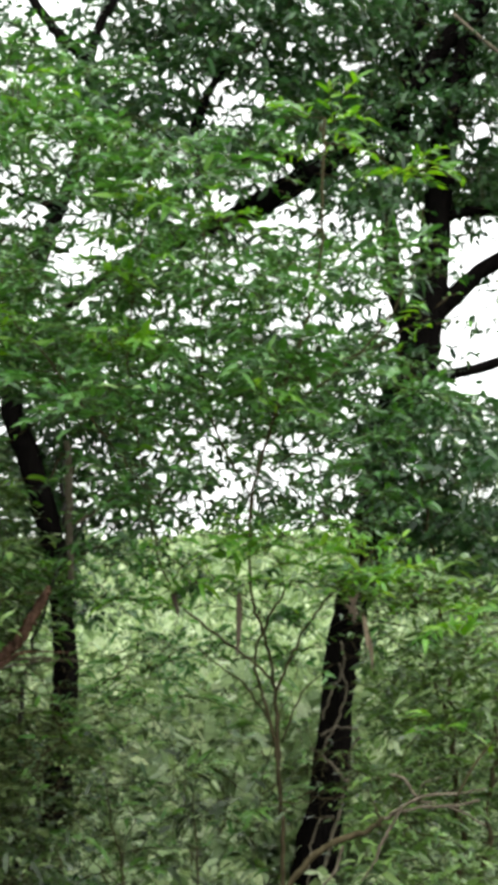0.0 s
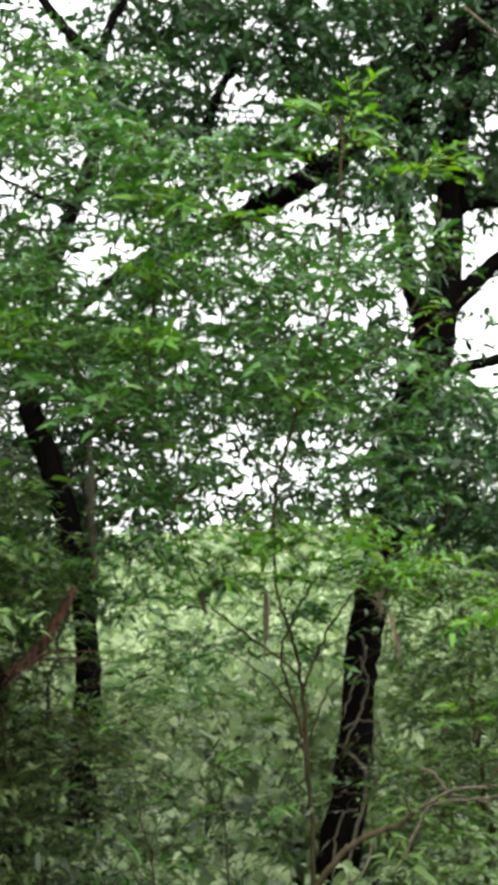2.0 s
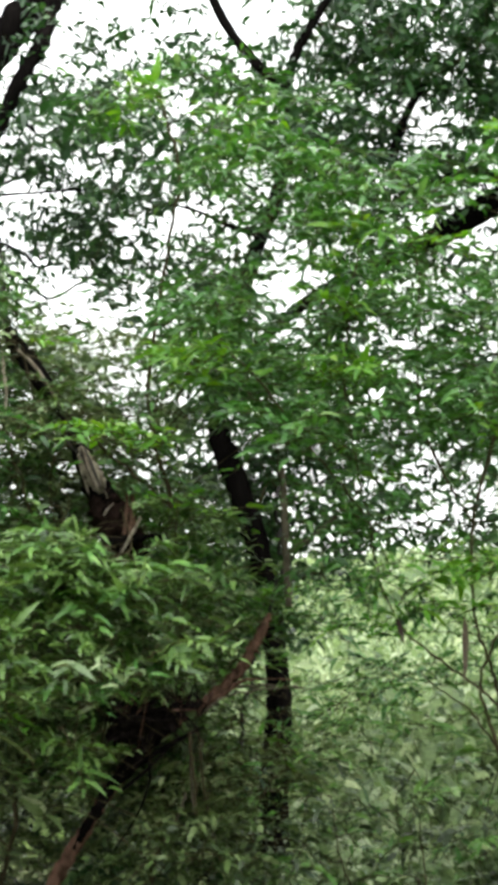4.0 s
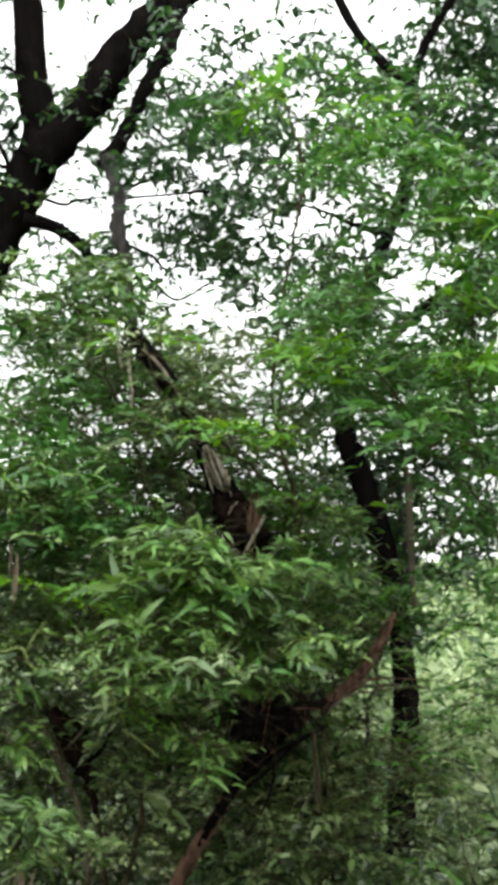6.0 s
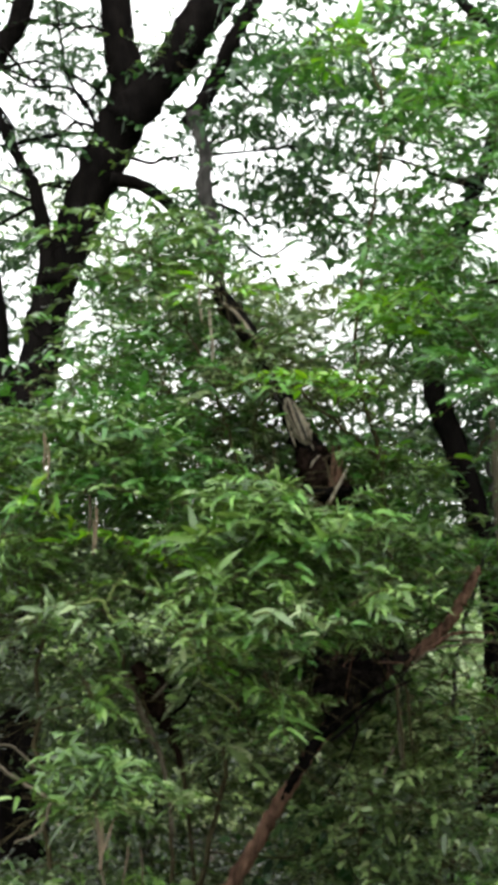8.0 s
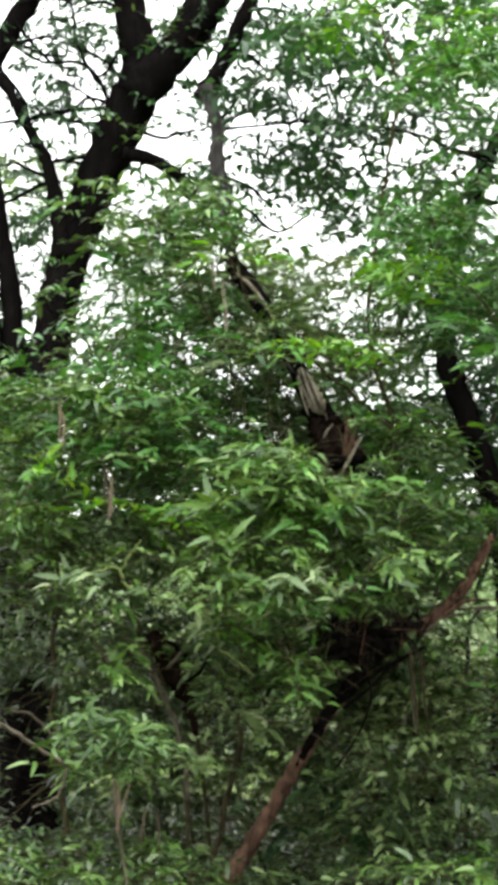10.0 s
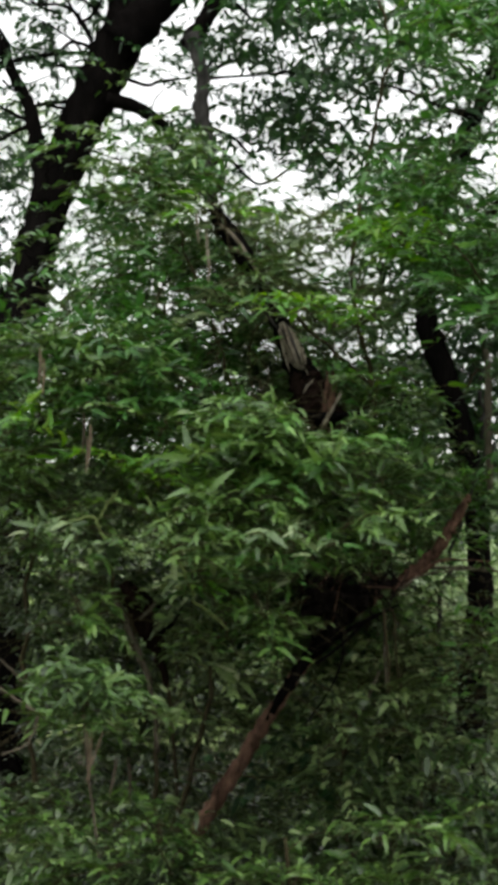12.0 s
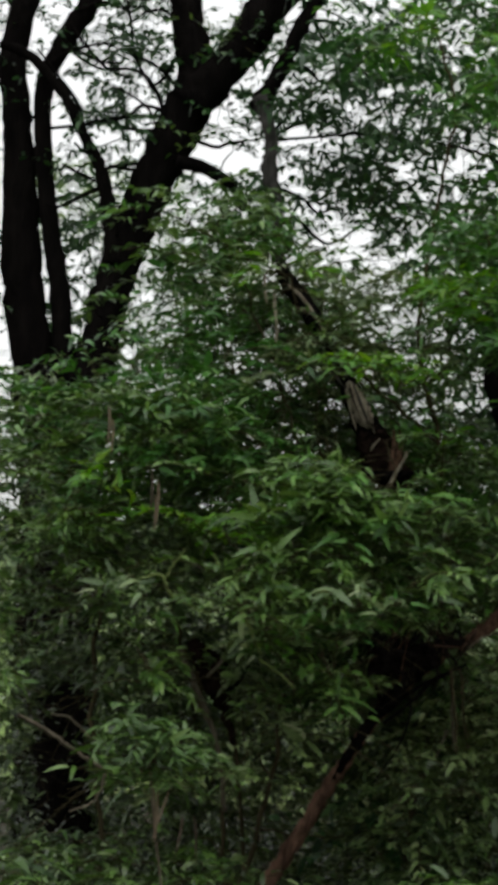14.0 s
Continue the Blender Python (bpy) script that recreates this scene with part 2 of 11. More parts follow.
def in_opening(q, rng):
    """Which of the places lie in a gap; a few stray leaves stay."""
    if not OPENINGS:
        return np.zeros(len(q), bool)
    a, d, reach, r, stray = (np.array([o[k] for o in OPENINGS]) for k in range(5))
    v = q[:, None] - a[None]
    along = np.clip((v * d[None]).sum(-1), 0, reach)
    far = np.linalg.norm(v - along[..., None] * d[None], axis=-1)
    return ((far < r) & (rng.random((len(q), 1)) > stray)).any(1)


# kind: leaf length, width, twig length, leaves on a twig, droop, material, detail of the blade
KINDS = {
    "broad": (0.076, 0.021, 0.21, 14, 0.65, LEAF, 2),
    "green": (0.080, 0.022, 0.21, 13, 0.65, GREEN, 2),
    "young": (0.070, 0.022, 0.17, 10, 0.55, YOUNG, 2),
    "fresh": (0.078, 0.021, 0.21, 13, 0.5, FRESH, 2),
    "olive": (0.062, 0.023, 0.21, 13, 0.6, OLIVE, 2),
    "plume": (0.068, 0.016, 0.12, 12, 0.95, COOL, 2),
    "long": (0.094, 0.022, 0.26, 15, 0.6, LEAF, 2),
    "grey": (0.072, 0.020, 0.21, 13, 0.8, GREY, 2),
    "tree": (0.082, 0.036, 0.28, 11, 0.7, DARK, 1),
    "fleck": (0.048, 0.027, 0.26, 24, 0.6, DARK, 1),
    "dull": (0.068, 0.025, 0.24, 12, 0.7, SHADY, 1),
    "speck": (0.068, 0.038, 0.26, 12, 0.6, DARK, 1),
    "weed": (0.090, 0.048, 0.30, 9, 0.5, PALE, 1),
}
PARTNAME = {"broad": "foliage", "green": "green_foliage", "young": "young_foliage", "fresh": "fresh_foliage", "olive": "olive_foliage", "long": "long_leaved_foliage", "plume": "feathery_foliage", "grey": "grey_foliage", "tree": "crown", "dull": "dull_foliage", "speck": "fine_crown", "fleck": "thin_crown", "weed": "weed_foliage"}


# pieces that belong to the stem they start from
OFFSHOOTS = ("twig", "hanging_vine", "side_branch", "splinter", "bark_strip", "bark_plate", "dark_bark", "stick", "bare_twig")


class Plant:
    """A plant that is put together stem by stem and clump by clump."""

    def __init__(self, name, x, y, z, label, category, seed, group=""):
        self.ob = new(name)
        self.ob.location = (x, y, z)
        self.ob.matrix_basis = Matrix.Translation((x, y, z))
        tagged(self.ob, label, category, group)
        self.rng = np.random.default_rng(seed)
        self.bones, self.leaves, self.twigs, self.main = [], {}, [], []

    def stem(self, name, pts, mat, label="", rough=0.05, wobble=0.0, sides=10):
        line, on = np.array(pts)[:, :3], self.ob
        if name in OFFSHOOTS and len(self.main) > 1:
            on = min(self.main, key=lambda m: np.linalg.norm(m[1] - line[:1], axis=1).min())[0]
        made = tubes_object(name, [tube(pts, sides, 7, rough, wobble, self.rng)], mat, on, label)
        if on is self.ob and name not in OFFSHOOTS:
            self.main.append((made, curve_points(pts, 6)[:, :3]))
        self.bones.append(curve_points(pts, 6))

    def clump(self, x, y, z, r, n, kind, flat=0.75):
        """n leafy shoots about one place, held by a twig from the nearest stem."""
        rng = self.rng
        L, W, T, k, droop, mat, detail = KINDS[kind]
        loose = 0.55 if kind in ("tree", "speck", "fleck") else 0.34
        c = np.array([x, y, z])
        if self.bones:
            near = np.vstack(self.bones)
            cost = np.linalg.norm(near[:, :3] - c, axis=1) + 0.3 * np.maximum(near[:, 2] - z, 0)
            b = near[np.argmin(cost)]
            gap = np.linalg.norm(b[:3] - c)
            if gap > 0.05:
                mid = 0.5 * (b[:3] + c) + rng.normal(0, 0.10 * gap, 3) + [0, 0, 0.08 * gap]
                r0 = min(0.5 * b[3], 0.004 + 0.006 * gap)
                self.twigs.append(tube([(*b[:3], r0), (*mid, 0.75 * r0), (*c, 0.0025)], 4, 4, 0.05, 0.006, rng))
                self.bones.append(np.array([[*mid, 0.8 * r0], [*c, 0.006]]))
        for _ in range(n):
            d = rng.normal(size=3)
            d = d / np.linalg.norm(d) * rng.random() ** 0.4
            p = c + d * [r, r, r * flat]
            a = rng.uniform(0, 2 * np.pi)
            out = unit(0.8 * unit(d) * [1, 1, 0.3] + 0.8 * np.array([np.cos(a), np.sin(a), 0]))
            rise = rng.uniform(0.0, 0.85)
            t = np.linspace(0, 1, k)[:, None]
            tl = T * rng.uniform(0.6, 1.25)
            line = p + tl * (t * out * [1, 1, 0.2] + (rise * t - droop * 0.75 * t**2) * [[0, 0, 1]])
            tan = np.gradient(line, axis=0)
            side = unit(np.cross(unit(tan), [0, 0, 1]))
            sign = np.where(np.arange(k) % 2 == 0, 1.0, -1.0)[:, None]
            open_ = (1 - 0.75 * t)
            way = unit(unit(tan) * 0.75 + sign * side * open_ + rng.normal(0, loose, (k, 3)) + [0, 0, 0.50 - 0.05 * droop])
            if detail == 2:
                way[:, 2] = np.maximum(way[:, 2], rng.uniform(-0.15, 0.35, k))
            nrm = unit(np.array([[0, 0, 1.0]]) + rng.normal(0, 1.6 * loose, (k, 3)))
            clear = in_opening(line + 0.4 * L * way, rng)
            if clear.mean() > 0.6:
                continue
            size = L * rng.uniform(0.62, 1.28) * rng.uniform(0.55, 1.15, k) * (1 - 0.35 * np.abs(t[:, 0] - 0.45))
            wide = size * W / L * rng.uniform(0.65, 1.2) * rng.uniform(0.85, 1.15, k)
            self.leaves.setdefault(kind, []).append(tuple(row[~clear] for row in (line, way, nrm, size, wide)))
            if detail:
                sprig = tube([(*line[0], 0.0021), (*line[k // 2], 0.0017), (*line[-1], 0.0009)], 3, 1, 0, 0, rng)
                if detail == 2 or _ % 3 == 0:
                    self.twigs.append(sprig)

    def veil(self, x, y, z, count, kind, spread=1.0):
        """Shoots scattered evenly through a box of air; x, y, z: lower and upper ends."""
        rng = np.random.default_rng(count)
        for q in rng.uniform((x[0], y[0], z[0]), (x[1], y[1], z[1]), (count, 3)):
            self.clump(*q, 0.12 * spread, 2, kind)

    def finish(self, single=0, twig=TWIG):
        """Joins the foliage; the leaves that stand nearest to the path edge become leaves of their own."""
        for kind, rows in self.leaves.items():
            base, way, nrm, size, width = (np.concatenate([row[q] for row in rows]) for q in range(5))
            mat, detail = KINDS[kind][5:]
            keep = np.ones(len(base), bool)
            if single and detail == 2:
                first = np.argsort(base[:, 1])[:single]
                keep[first] = False
                self.single_leaves(first, base, way, nrm, size, width, mat, KINDS[kind][1] / KINDS[kind][0])
            v, f = blades(base[keep], way[keep], nrm[keep], size[keep], width[keep], detail)
            tagged(mesh_object(PARTNAME[kind], v, f, mat, self.ob), kind="stuff")
        if self.twigs:
            tagged(tubes_object("twig_network", self.twigs, twig, self.ob), kind="stuff")

    def single_leaves(self, rows, base, way, nrm, size, width, mat, slim):
        data = []
        for k in range(4):
            one = np.ones(1)
            v, f = blades(np.zeros((1, 3)), np.array([[1.0, 0, 0]]), np.array([[0, 0, 1.0]]), one, one * slim * (0.85 + 0.1 * k), 2)
            v[:, 2] -= (0.05, 0.15, 0.3, 0.45)[k] * v[:, 0] ** 2
            me = bpy.data.meshes.new("leaf")
            me.from_pydata(v.tolist(), [], f.tolist())
            me.polygons.foreach_set("use_smooth", np.ones(len(f), bool))
            me.materials.append(mat)
            data.append(me)
        inv = self.ob.matrix_basis.inverted()
        for q, i in enumerate(rows):
            w = unit(way[i])
            s = unit(np.cross(nrm[i], w))
            u = np.cross(w, s)
            m = Matrix([(*(size[i] * np.array([w[a], s[a], u[a]])), base[i][a]) for a in range(3)] + [(0, 0, 0, 1)])
            ob = new("leaf", data[q % 4])
            ob.parent = self.ob
            ob.matrix_parent_inverse = inv
            ob.matrix_basis = m


def ground_height(x, y):
    """Level by the path, a shallow dip under the trees, then a field that climbs slowly."""
    s = np.clip((np.asarray(y, float) - 3) / 4, 0, 1)
    dip = -0.32 * s * s * (3 - 2 * s)
    t = np.clip((np.asarray(y, float) - 12) / 110, 0, 1)
    return dip + 2.6 * t * t * (3 - 2 * t)


def dead_leaf(plant, at, way, size, width):
    """One dry, curled leaf or stalk that hangs on a plant."""
    w = np.array([way], float)
    v, tri = blades(np.array([at], float), w, np.array([[0.2, 1, 0.1]]), np.array([size]), np.array([width]), 2)
    v[:, 1] -= 0.25 * width * np.cos((v[:, 2] - at[2]) / size * 5)
    v2 = v + [0, 0.003, 0]
    f = np.vstack([tri, tri[:, ::-1] + len(v)])
    mesh_object("dead_leaf", np.vstack([v, v2]), f, DRY, plant.ob, "dry brown curled leaf")


def bird_nest(x, y, z, rx, ry, rz):
    """A ragged nest: a lumpy core of fibre and loose sticks that poke out all round."""
    rng = np.random.default_rng(77)
    ob = new("bird_nest")
    ob.matrix_basis = Matrix.Translation((x, y, z))
    tagged(ob, "ragged nest of dark sticks lodged on the leaning branch", "bird nest")
    n, m = 22, 12
    a = np.linspace(0, 2 * np.pi, n, endpoint=False)
    b = np.linspace(-1, 1, m)
    r = np.sqrt(np.clip(1 - b**2, 0.02, 1))
    lump = 1 + rng.normal(0, 0.16, (m, n))
    low = np.where(b < 0, 1 + 0.35 * b, 1.0)
    v = np.stack([0.86 * rx * np.cos(a)[None] * (r * low)[:, None] * lump, 0.86 * ry * np.sin(a)[None] * (r * low)[:, None] * lump, rz * np.where(b > 0, 0.6 * b, 1.0 * b)[:, None] * lump], -1)
    v[..., 2] += 0.35 * v[..., 0] * np.where(b < 0, 1.0, 0.25)[:, None]
    v[-3:, :, 2] -= 0.03 * np.array([0.4, 0.8, 1.2])[:, None]
    i, j = np.meshgrid(np.arange(m - 1), np.arange(n), indexing="ij")
    k = (j + 1) % n
    f = np.stack([i * n + j, i * n + k, (i + 1) * n + k, (i + 1) * n + j], -1).reshape(-1, 4)
    at = np.array([x, y, z])
    mesh_object("nest_core", v.reshape(-1, 3) + at, f, FIBRE, ob, "matted dark fibre", smooth=False)
    for q in range(170):
        d = rng.normal(size=3) * [1, 1, 0.6]
        d /= np.linalg.norm(d)
        p = at + d * [rx, ry, rz] * rng.uniform(0.7, 1.1)
        p[2] += 0.3 * (p[0] - x) * (1.0 if d[2] < 0 else 0.3)
        t = unit(np.cross(d, rng.normal(size=3)) + d * rng.uniform(-0.2, 0.7))
        L = rng.uniform(0.05, 0.19)
        g = rng.normal(0, 0.016, 3)
        tubes_object("stick", [tube([(*(p - t * L * 0.5), 0.0024), (*(p + g), 0.0028), (*(p + t * L * 0.6 + g * 2), 0.001)], 5, 3, 0, 0, rng)], (FIBRE, BARK, FIBRE, FIBRE, BARK, FIBRE, REDBARK, BARK, FIBRE, FIBRE, TWIG)[q % 11], ob)
    for q in range(22):
        p = at + [rng.uniform(-0.7, 1.1) * rx, rng.uniform(-0.9, 0.3) * ry, -rz * 0.6]
        L = rng.uniform(0.05, 0.17)
        tubes_object("hanging_fibre", [tube([(*p, 0.002), (*(p + [rng.normal(0, 0.02), 0, -L * 0.5]), 0.0016), (*(p + [rng.normal(0, 0.04), 0, -L]), 0.0009)], 4, 3, 0, 0, rng)], (FIBRE, TWIG)[q % 2], ob)

# ---- ground: one sheet from the path to the horizon ----
def ground_material():
    m, n, l, p, out = material("weedy_field")
    co = n.new("ShaderNodeTexCoord")
    a, b = n.new("ShaderNodeTexNoise"), n.new("ShaderNodeTexNoise")
    a.inputs["Scale"].default_value, a.inputs["Detail"].default_value = 0.35, 6
    b.inputs["Scale"].default_value, b.inputs["Detail"].default_value = 14, 8
    l.new(co.outputs["Object"], a.inputs["Vector"])
    l.new(co.outputs["Object"], b.inputs["Vector"])
    r1 = ramp(n, [(0.3, (0.10, 0.17, 0.04)), (0.55, (0.20, 0.31, 0.07)), (0.75, (0.30, 0.40, 0.11))])
    r2 = ramp(n, [(0.3, (0.35, 0.33, 0.25)), (0.6, (1, 1, 1))])
    l.new(a.outputs["Fac"], r1.inputs["Fac"])
    l.new(b.outputs["Fac"], r2.inputs["Fac"])
    mx = n.new("ShaderNodeMixRGB")
    mx.blend_type = "MULTIPLY"
    mx.inputs["Fac"].default_value = 0.8
    l.new(r1.outputs["Color"], mx.inputs["Color1"])
    l.new(r2.outputs["Color"], mx.inputs["Color2"])
    # litter and soil colours darkened for the thicket's shade, grass and weeds beyond
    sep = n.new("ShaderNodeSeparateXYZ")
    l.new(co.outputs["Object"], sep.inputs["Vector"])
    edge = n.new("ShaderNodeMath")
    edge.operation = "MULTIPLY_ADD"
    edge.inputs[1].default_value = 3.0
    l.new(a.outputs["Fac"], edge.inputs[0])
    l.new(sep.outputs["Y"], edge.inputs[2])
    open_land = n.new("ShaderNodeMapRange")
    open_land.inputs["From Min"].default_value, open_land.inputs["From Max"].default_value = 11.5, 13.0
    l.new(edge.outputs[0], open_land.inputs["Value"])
    shaded_litter = ramp(n, [(0.3, (0.022, 0.016, 0.010)), (0.5, (0.055, 0.040, 0.024)), (0.68, (0.045, 0.060, 0.022)), (0.8, (0.13, 0.095, 0.055))])
    l.new(b.outputs["Fac"], shaded_litter.inputs["Fac"])
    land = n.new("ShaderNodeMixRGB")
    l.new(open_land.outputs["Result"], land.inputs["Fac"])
    l.new(shaded_litter.outputs["Color"], land.inputs["Color1"])
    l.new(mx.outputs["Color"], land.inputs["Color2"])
    l.new(land.outputs["Color"], p.inputs["Base Color"])
    p.inputs["Roughness"].default_value = 0.95
    bump = n.new("ShaderNodeBump")
    bump.inputs["Strength"].default_value, bump.inputs["Distance"].default_value = 1.0, 0.06
    l.new(b.outputs["Fac"], bump.inputs["Height"])
    l.new(bump.outputs["Normal"], p.inputs["Normal"])
    return m


def build_ground():
    near = np.linspace(-24, 24, 97)
    far = np.geomspace(26, 2600, 24)
    xs = np.concatenate([-far[::-1], near, far])
    ys = np.concatenate([-far[::-1], near, far])
    gx, gy = np.meshgrid(xs, ys, indexing="ij")
    gz = ground_height(gx, gy)
    rng = np.random.default_rng(3)
    soft = np.abs(gx) + np.abs(gy) < 60
    gz = gz + soft * (0.03 * np.sin(gx * 1.9 + 0.7) * np.cos(gy * 1.6) + rng.normal(0, 0.012, gx.shape))
    v = np.stack([gx, gy, gz], -1).reshape(-1, 3)
    n = len(ys)
    i, j = np.meshgrid(np.arange(len(xs) - 1), np.arange(n - 1), indexing="ij")
    f = np.stack([i * n + j, (i + 1) * n + j, (i + 1) * n + j + 1, i * n + j + 1], -1).reshape(-1, 4)
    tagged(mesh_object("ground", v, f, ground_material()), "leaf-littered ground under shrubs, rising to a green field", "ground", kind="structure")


build_ground()


def weeds(name, label, seed, x0, x1, y0, y1, count, tall, kind, leaf=1.0, bare=(), front=1.0, detail=1):
    """Upright weeds on the ground: stems with leaves all the way up."""
    rng = np.random.default_rng(seed)
    L, W, mat = KINDS[kind][0], KINDS[kind][1], KINDS[kind][5]
    L, W = L * leaf, W * leaf
    rows, stems = [], []
    for _ in range(count):
        y = y0 + (y1 - y0) * rng.random() ** 1.3
        x = rng.uniform(x0, x1) * (0.35 + 0.65 * y / y1)
        if any((x - bx) ** 2 + (y - by) ** 2 < br * br for bx, by, br in bare):
            continue
        z = float(ground_height(x, y)) - 0.02
        h = tall * rng.uniform(0.45, 1.1) * (front + (1 - front) * (y - y0) / (y1 - y0))
        lean = rng.normal(0, 0.16, 2) * h
        n = int(12 + 14 * h / tall)
        t = np.linspace(0.12, 1, n)[:, None]
        line = np.array([x, y, z]) + t * h * [[0, 0, 1]] + (t**2) * [[lean[0], lean[1], -0.05]]
        a = np.cumsum(rng.uniform(1.6, 2.8, n))
        way = np.stack([np.cos(a), np.sin(a), rng.uniform(-0.9, 0.6, n)], -1)
        nrm = unit(np.array([[0, -0.25, 0.5]]) + rng.normal(0, 0.7, (n, 3)))
        size = L * rng.uniform(0.6, 1.3, n)
        rows.append((line, way, nrm, size, size * W / L * rng.uniform(0.8, 1.3, n)))
        stems.append(tube([(x, y, z, 0.003), (*line[n // 2], 0.002), (*line[-1], 0.001)], 3, 1, 0, 0, rng))
    ob = new(name)
    tagged(ob, label, "weeds", kind="stuff")
    parts = [np.concatenate([row[q] for row in rows]) for q in range(5)]
    v, f = blades(*parts, detail)
    tagged(mesh_object("weed_leaves", v, f, mat, ob), kind="stuff")
    tagged(tubes_object("weed_stems", stems, TWIG, ob), kind="stuff")


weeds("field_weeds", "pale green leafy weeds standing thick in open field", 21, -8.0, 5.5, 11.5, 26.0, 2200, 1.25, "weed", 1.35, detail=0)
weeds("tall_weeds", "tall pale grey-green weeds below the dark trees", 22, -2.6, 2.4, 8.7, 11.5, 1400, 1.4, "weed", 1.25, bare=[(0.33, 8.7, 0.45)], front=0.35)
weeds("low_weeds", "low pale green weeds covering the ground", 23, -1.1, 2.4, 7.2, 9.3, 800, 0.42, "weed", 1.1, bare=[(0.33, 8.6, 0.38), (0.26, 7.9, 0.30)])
# leaf colour darkened for the shade under the shrubs
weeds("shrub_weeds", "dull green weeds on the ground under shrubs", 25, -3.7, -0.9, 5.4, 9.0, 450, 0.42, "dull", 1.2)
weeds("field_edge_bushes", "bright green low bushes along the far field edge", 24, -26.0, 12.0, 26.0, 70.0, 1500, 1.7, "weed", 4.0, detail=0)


def unseen_light_wall():
    """A plain unseen wall added on the near side to block low sky light."""
    m, n, l, p, out = material("overgrown_wall")
    co, no = n.new("ShaderNodeTexCoord"), n.new("ShaderNodeTexNoise")
    no.inputs["Scale"].default_value, no.inputs["Detail"].default_value = 3.0, 8
    l.new(co.outputs["Object"], no.inputs["Vector"])
    r = ramp(n, [(0.35, (0.022, 0.040, 0.016)), (0.6, (0.045, 0.075, 0.028)), (0.75, (0.09, 0.085, 0.06))])
    l.new(no.outputs["Fac"], r.inputs["Fac"])
    l.new(r.outputs["Color"], p.inputs["Base Color"])
    p.inputs["Roughness"].default_value = 0.95
    v = [(x, y, z) for x in (-16, 12) for y in (-5.6, -5.2) for z in (-0.1, 5.2)]
    f = [(0, 1, 3, 2), (4, 6, 7, 5), (0, 4, 5, 1), (2, 3, 7, 6), (1, 5, 7, 3), (0, 2, 6, 4)]
    tagged(mesh_object("unseen_wall", v, f, m, smooth=False), "plain dark overgrown wall behind the path", "wall", kind="structure")


unseen_light_wall()

# lines of the bare wood that shows between the leaves
NEST_BRANCH = [(-1.755, 5.74, 0.20, 0.029), (-1.682, 5.756, 0.33, 0.029), (-1.586, 5.773, 0.478, 0.028), (-1.502, 5.789, 0.627, 0.026), (-1.446, 5.806, 0.716, 0.024), (-1.377, 5.822, 0.828, 0.024), (-1.311, 5.839, 0.919, 0.026), (-1.231, 5.855, 1.008, 0.026), (-1.115, 5.871, 1.098, 0.022), (-1.01, 5.888, 1.168, 0.020), (-0.938, 5.904, 1.225, 0.021), (-0.876, 5.921, 1.288, 0.022), (-0.829, 5.937, 1.362, 0.021), (-0.784, 5.954, 1.449, 0.017), (-0.764, 5.97, 1.495, 0.008)]
SNAG = [(-1.29, 7.58, 0.07, 0.044), (-1.32, 7.37, 0.63, 0.043), (-1.31, 6.96, 1.18, 0.043), (-1.31, 6.40, 1.60, 0.048), (-1.36, 6.07, 1.80, 0.060), (-1.43, 6.05, 1.95, 0.056), (-1.496, 6.05, 2.087, 0.042), (-1.556, 6.06, 2.213, 0.034), (-1.628, 6.07, 2.341, 0.036), (-1.701, 6.08, 2.46, 0.038), (-1.787, 6.09, 2.58, 0.034), (-1.83, 6.10, 2.65, 0.020)]
# leaves cleared between the camera and the wood that has to show
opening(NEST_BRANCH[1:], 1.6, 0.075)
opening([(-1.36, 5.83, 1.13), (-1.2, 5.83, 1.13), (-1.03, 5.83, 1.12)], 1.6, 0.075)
# foliage thinned upwards to let light down onto the nest and the snag
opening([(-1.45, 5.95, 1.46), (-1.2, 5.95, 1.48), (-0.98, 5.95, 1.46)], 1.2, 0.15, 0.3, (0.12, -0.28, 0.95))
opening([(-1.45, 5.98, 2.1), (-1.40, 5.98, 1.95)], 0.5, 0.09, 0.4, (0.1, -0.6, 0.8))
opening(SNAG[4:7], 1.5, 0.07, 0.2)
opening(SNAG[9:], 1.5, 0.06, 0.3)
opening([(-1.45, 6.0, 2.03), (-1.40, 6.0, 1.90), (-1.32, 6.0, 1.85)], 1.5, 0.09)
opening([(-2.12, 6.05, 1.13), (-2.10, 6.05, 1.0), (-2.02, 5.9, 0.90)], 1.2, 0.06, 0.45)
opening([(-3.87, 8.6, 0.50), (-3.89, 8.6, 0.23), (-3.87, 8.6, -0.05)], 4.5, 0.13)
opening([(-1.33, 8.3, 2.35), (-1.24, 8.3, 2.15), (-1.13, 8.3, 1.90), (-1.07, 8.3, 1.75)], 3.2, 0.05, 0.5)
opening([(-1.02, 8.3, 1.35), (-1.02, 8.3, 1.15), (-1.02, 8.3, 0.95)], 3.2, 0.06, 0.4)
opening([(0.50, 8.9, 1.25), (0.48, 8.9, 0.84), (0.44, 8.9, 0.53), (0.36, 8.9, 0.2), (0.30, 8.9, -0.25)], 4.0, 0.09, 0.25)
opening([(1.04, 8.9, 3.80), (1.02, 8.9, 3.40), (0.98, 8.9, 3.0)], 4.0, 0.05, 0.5)
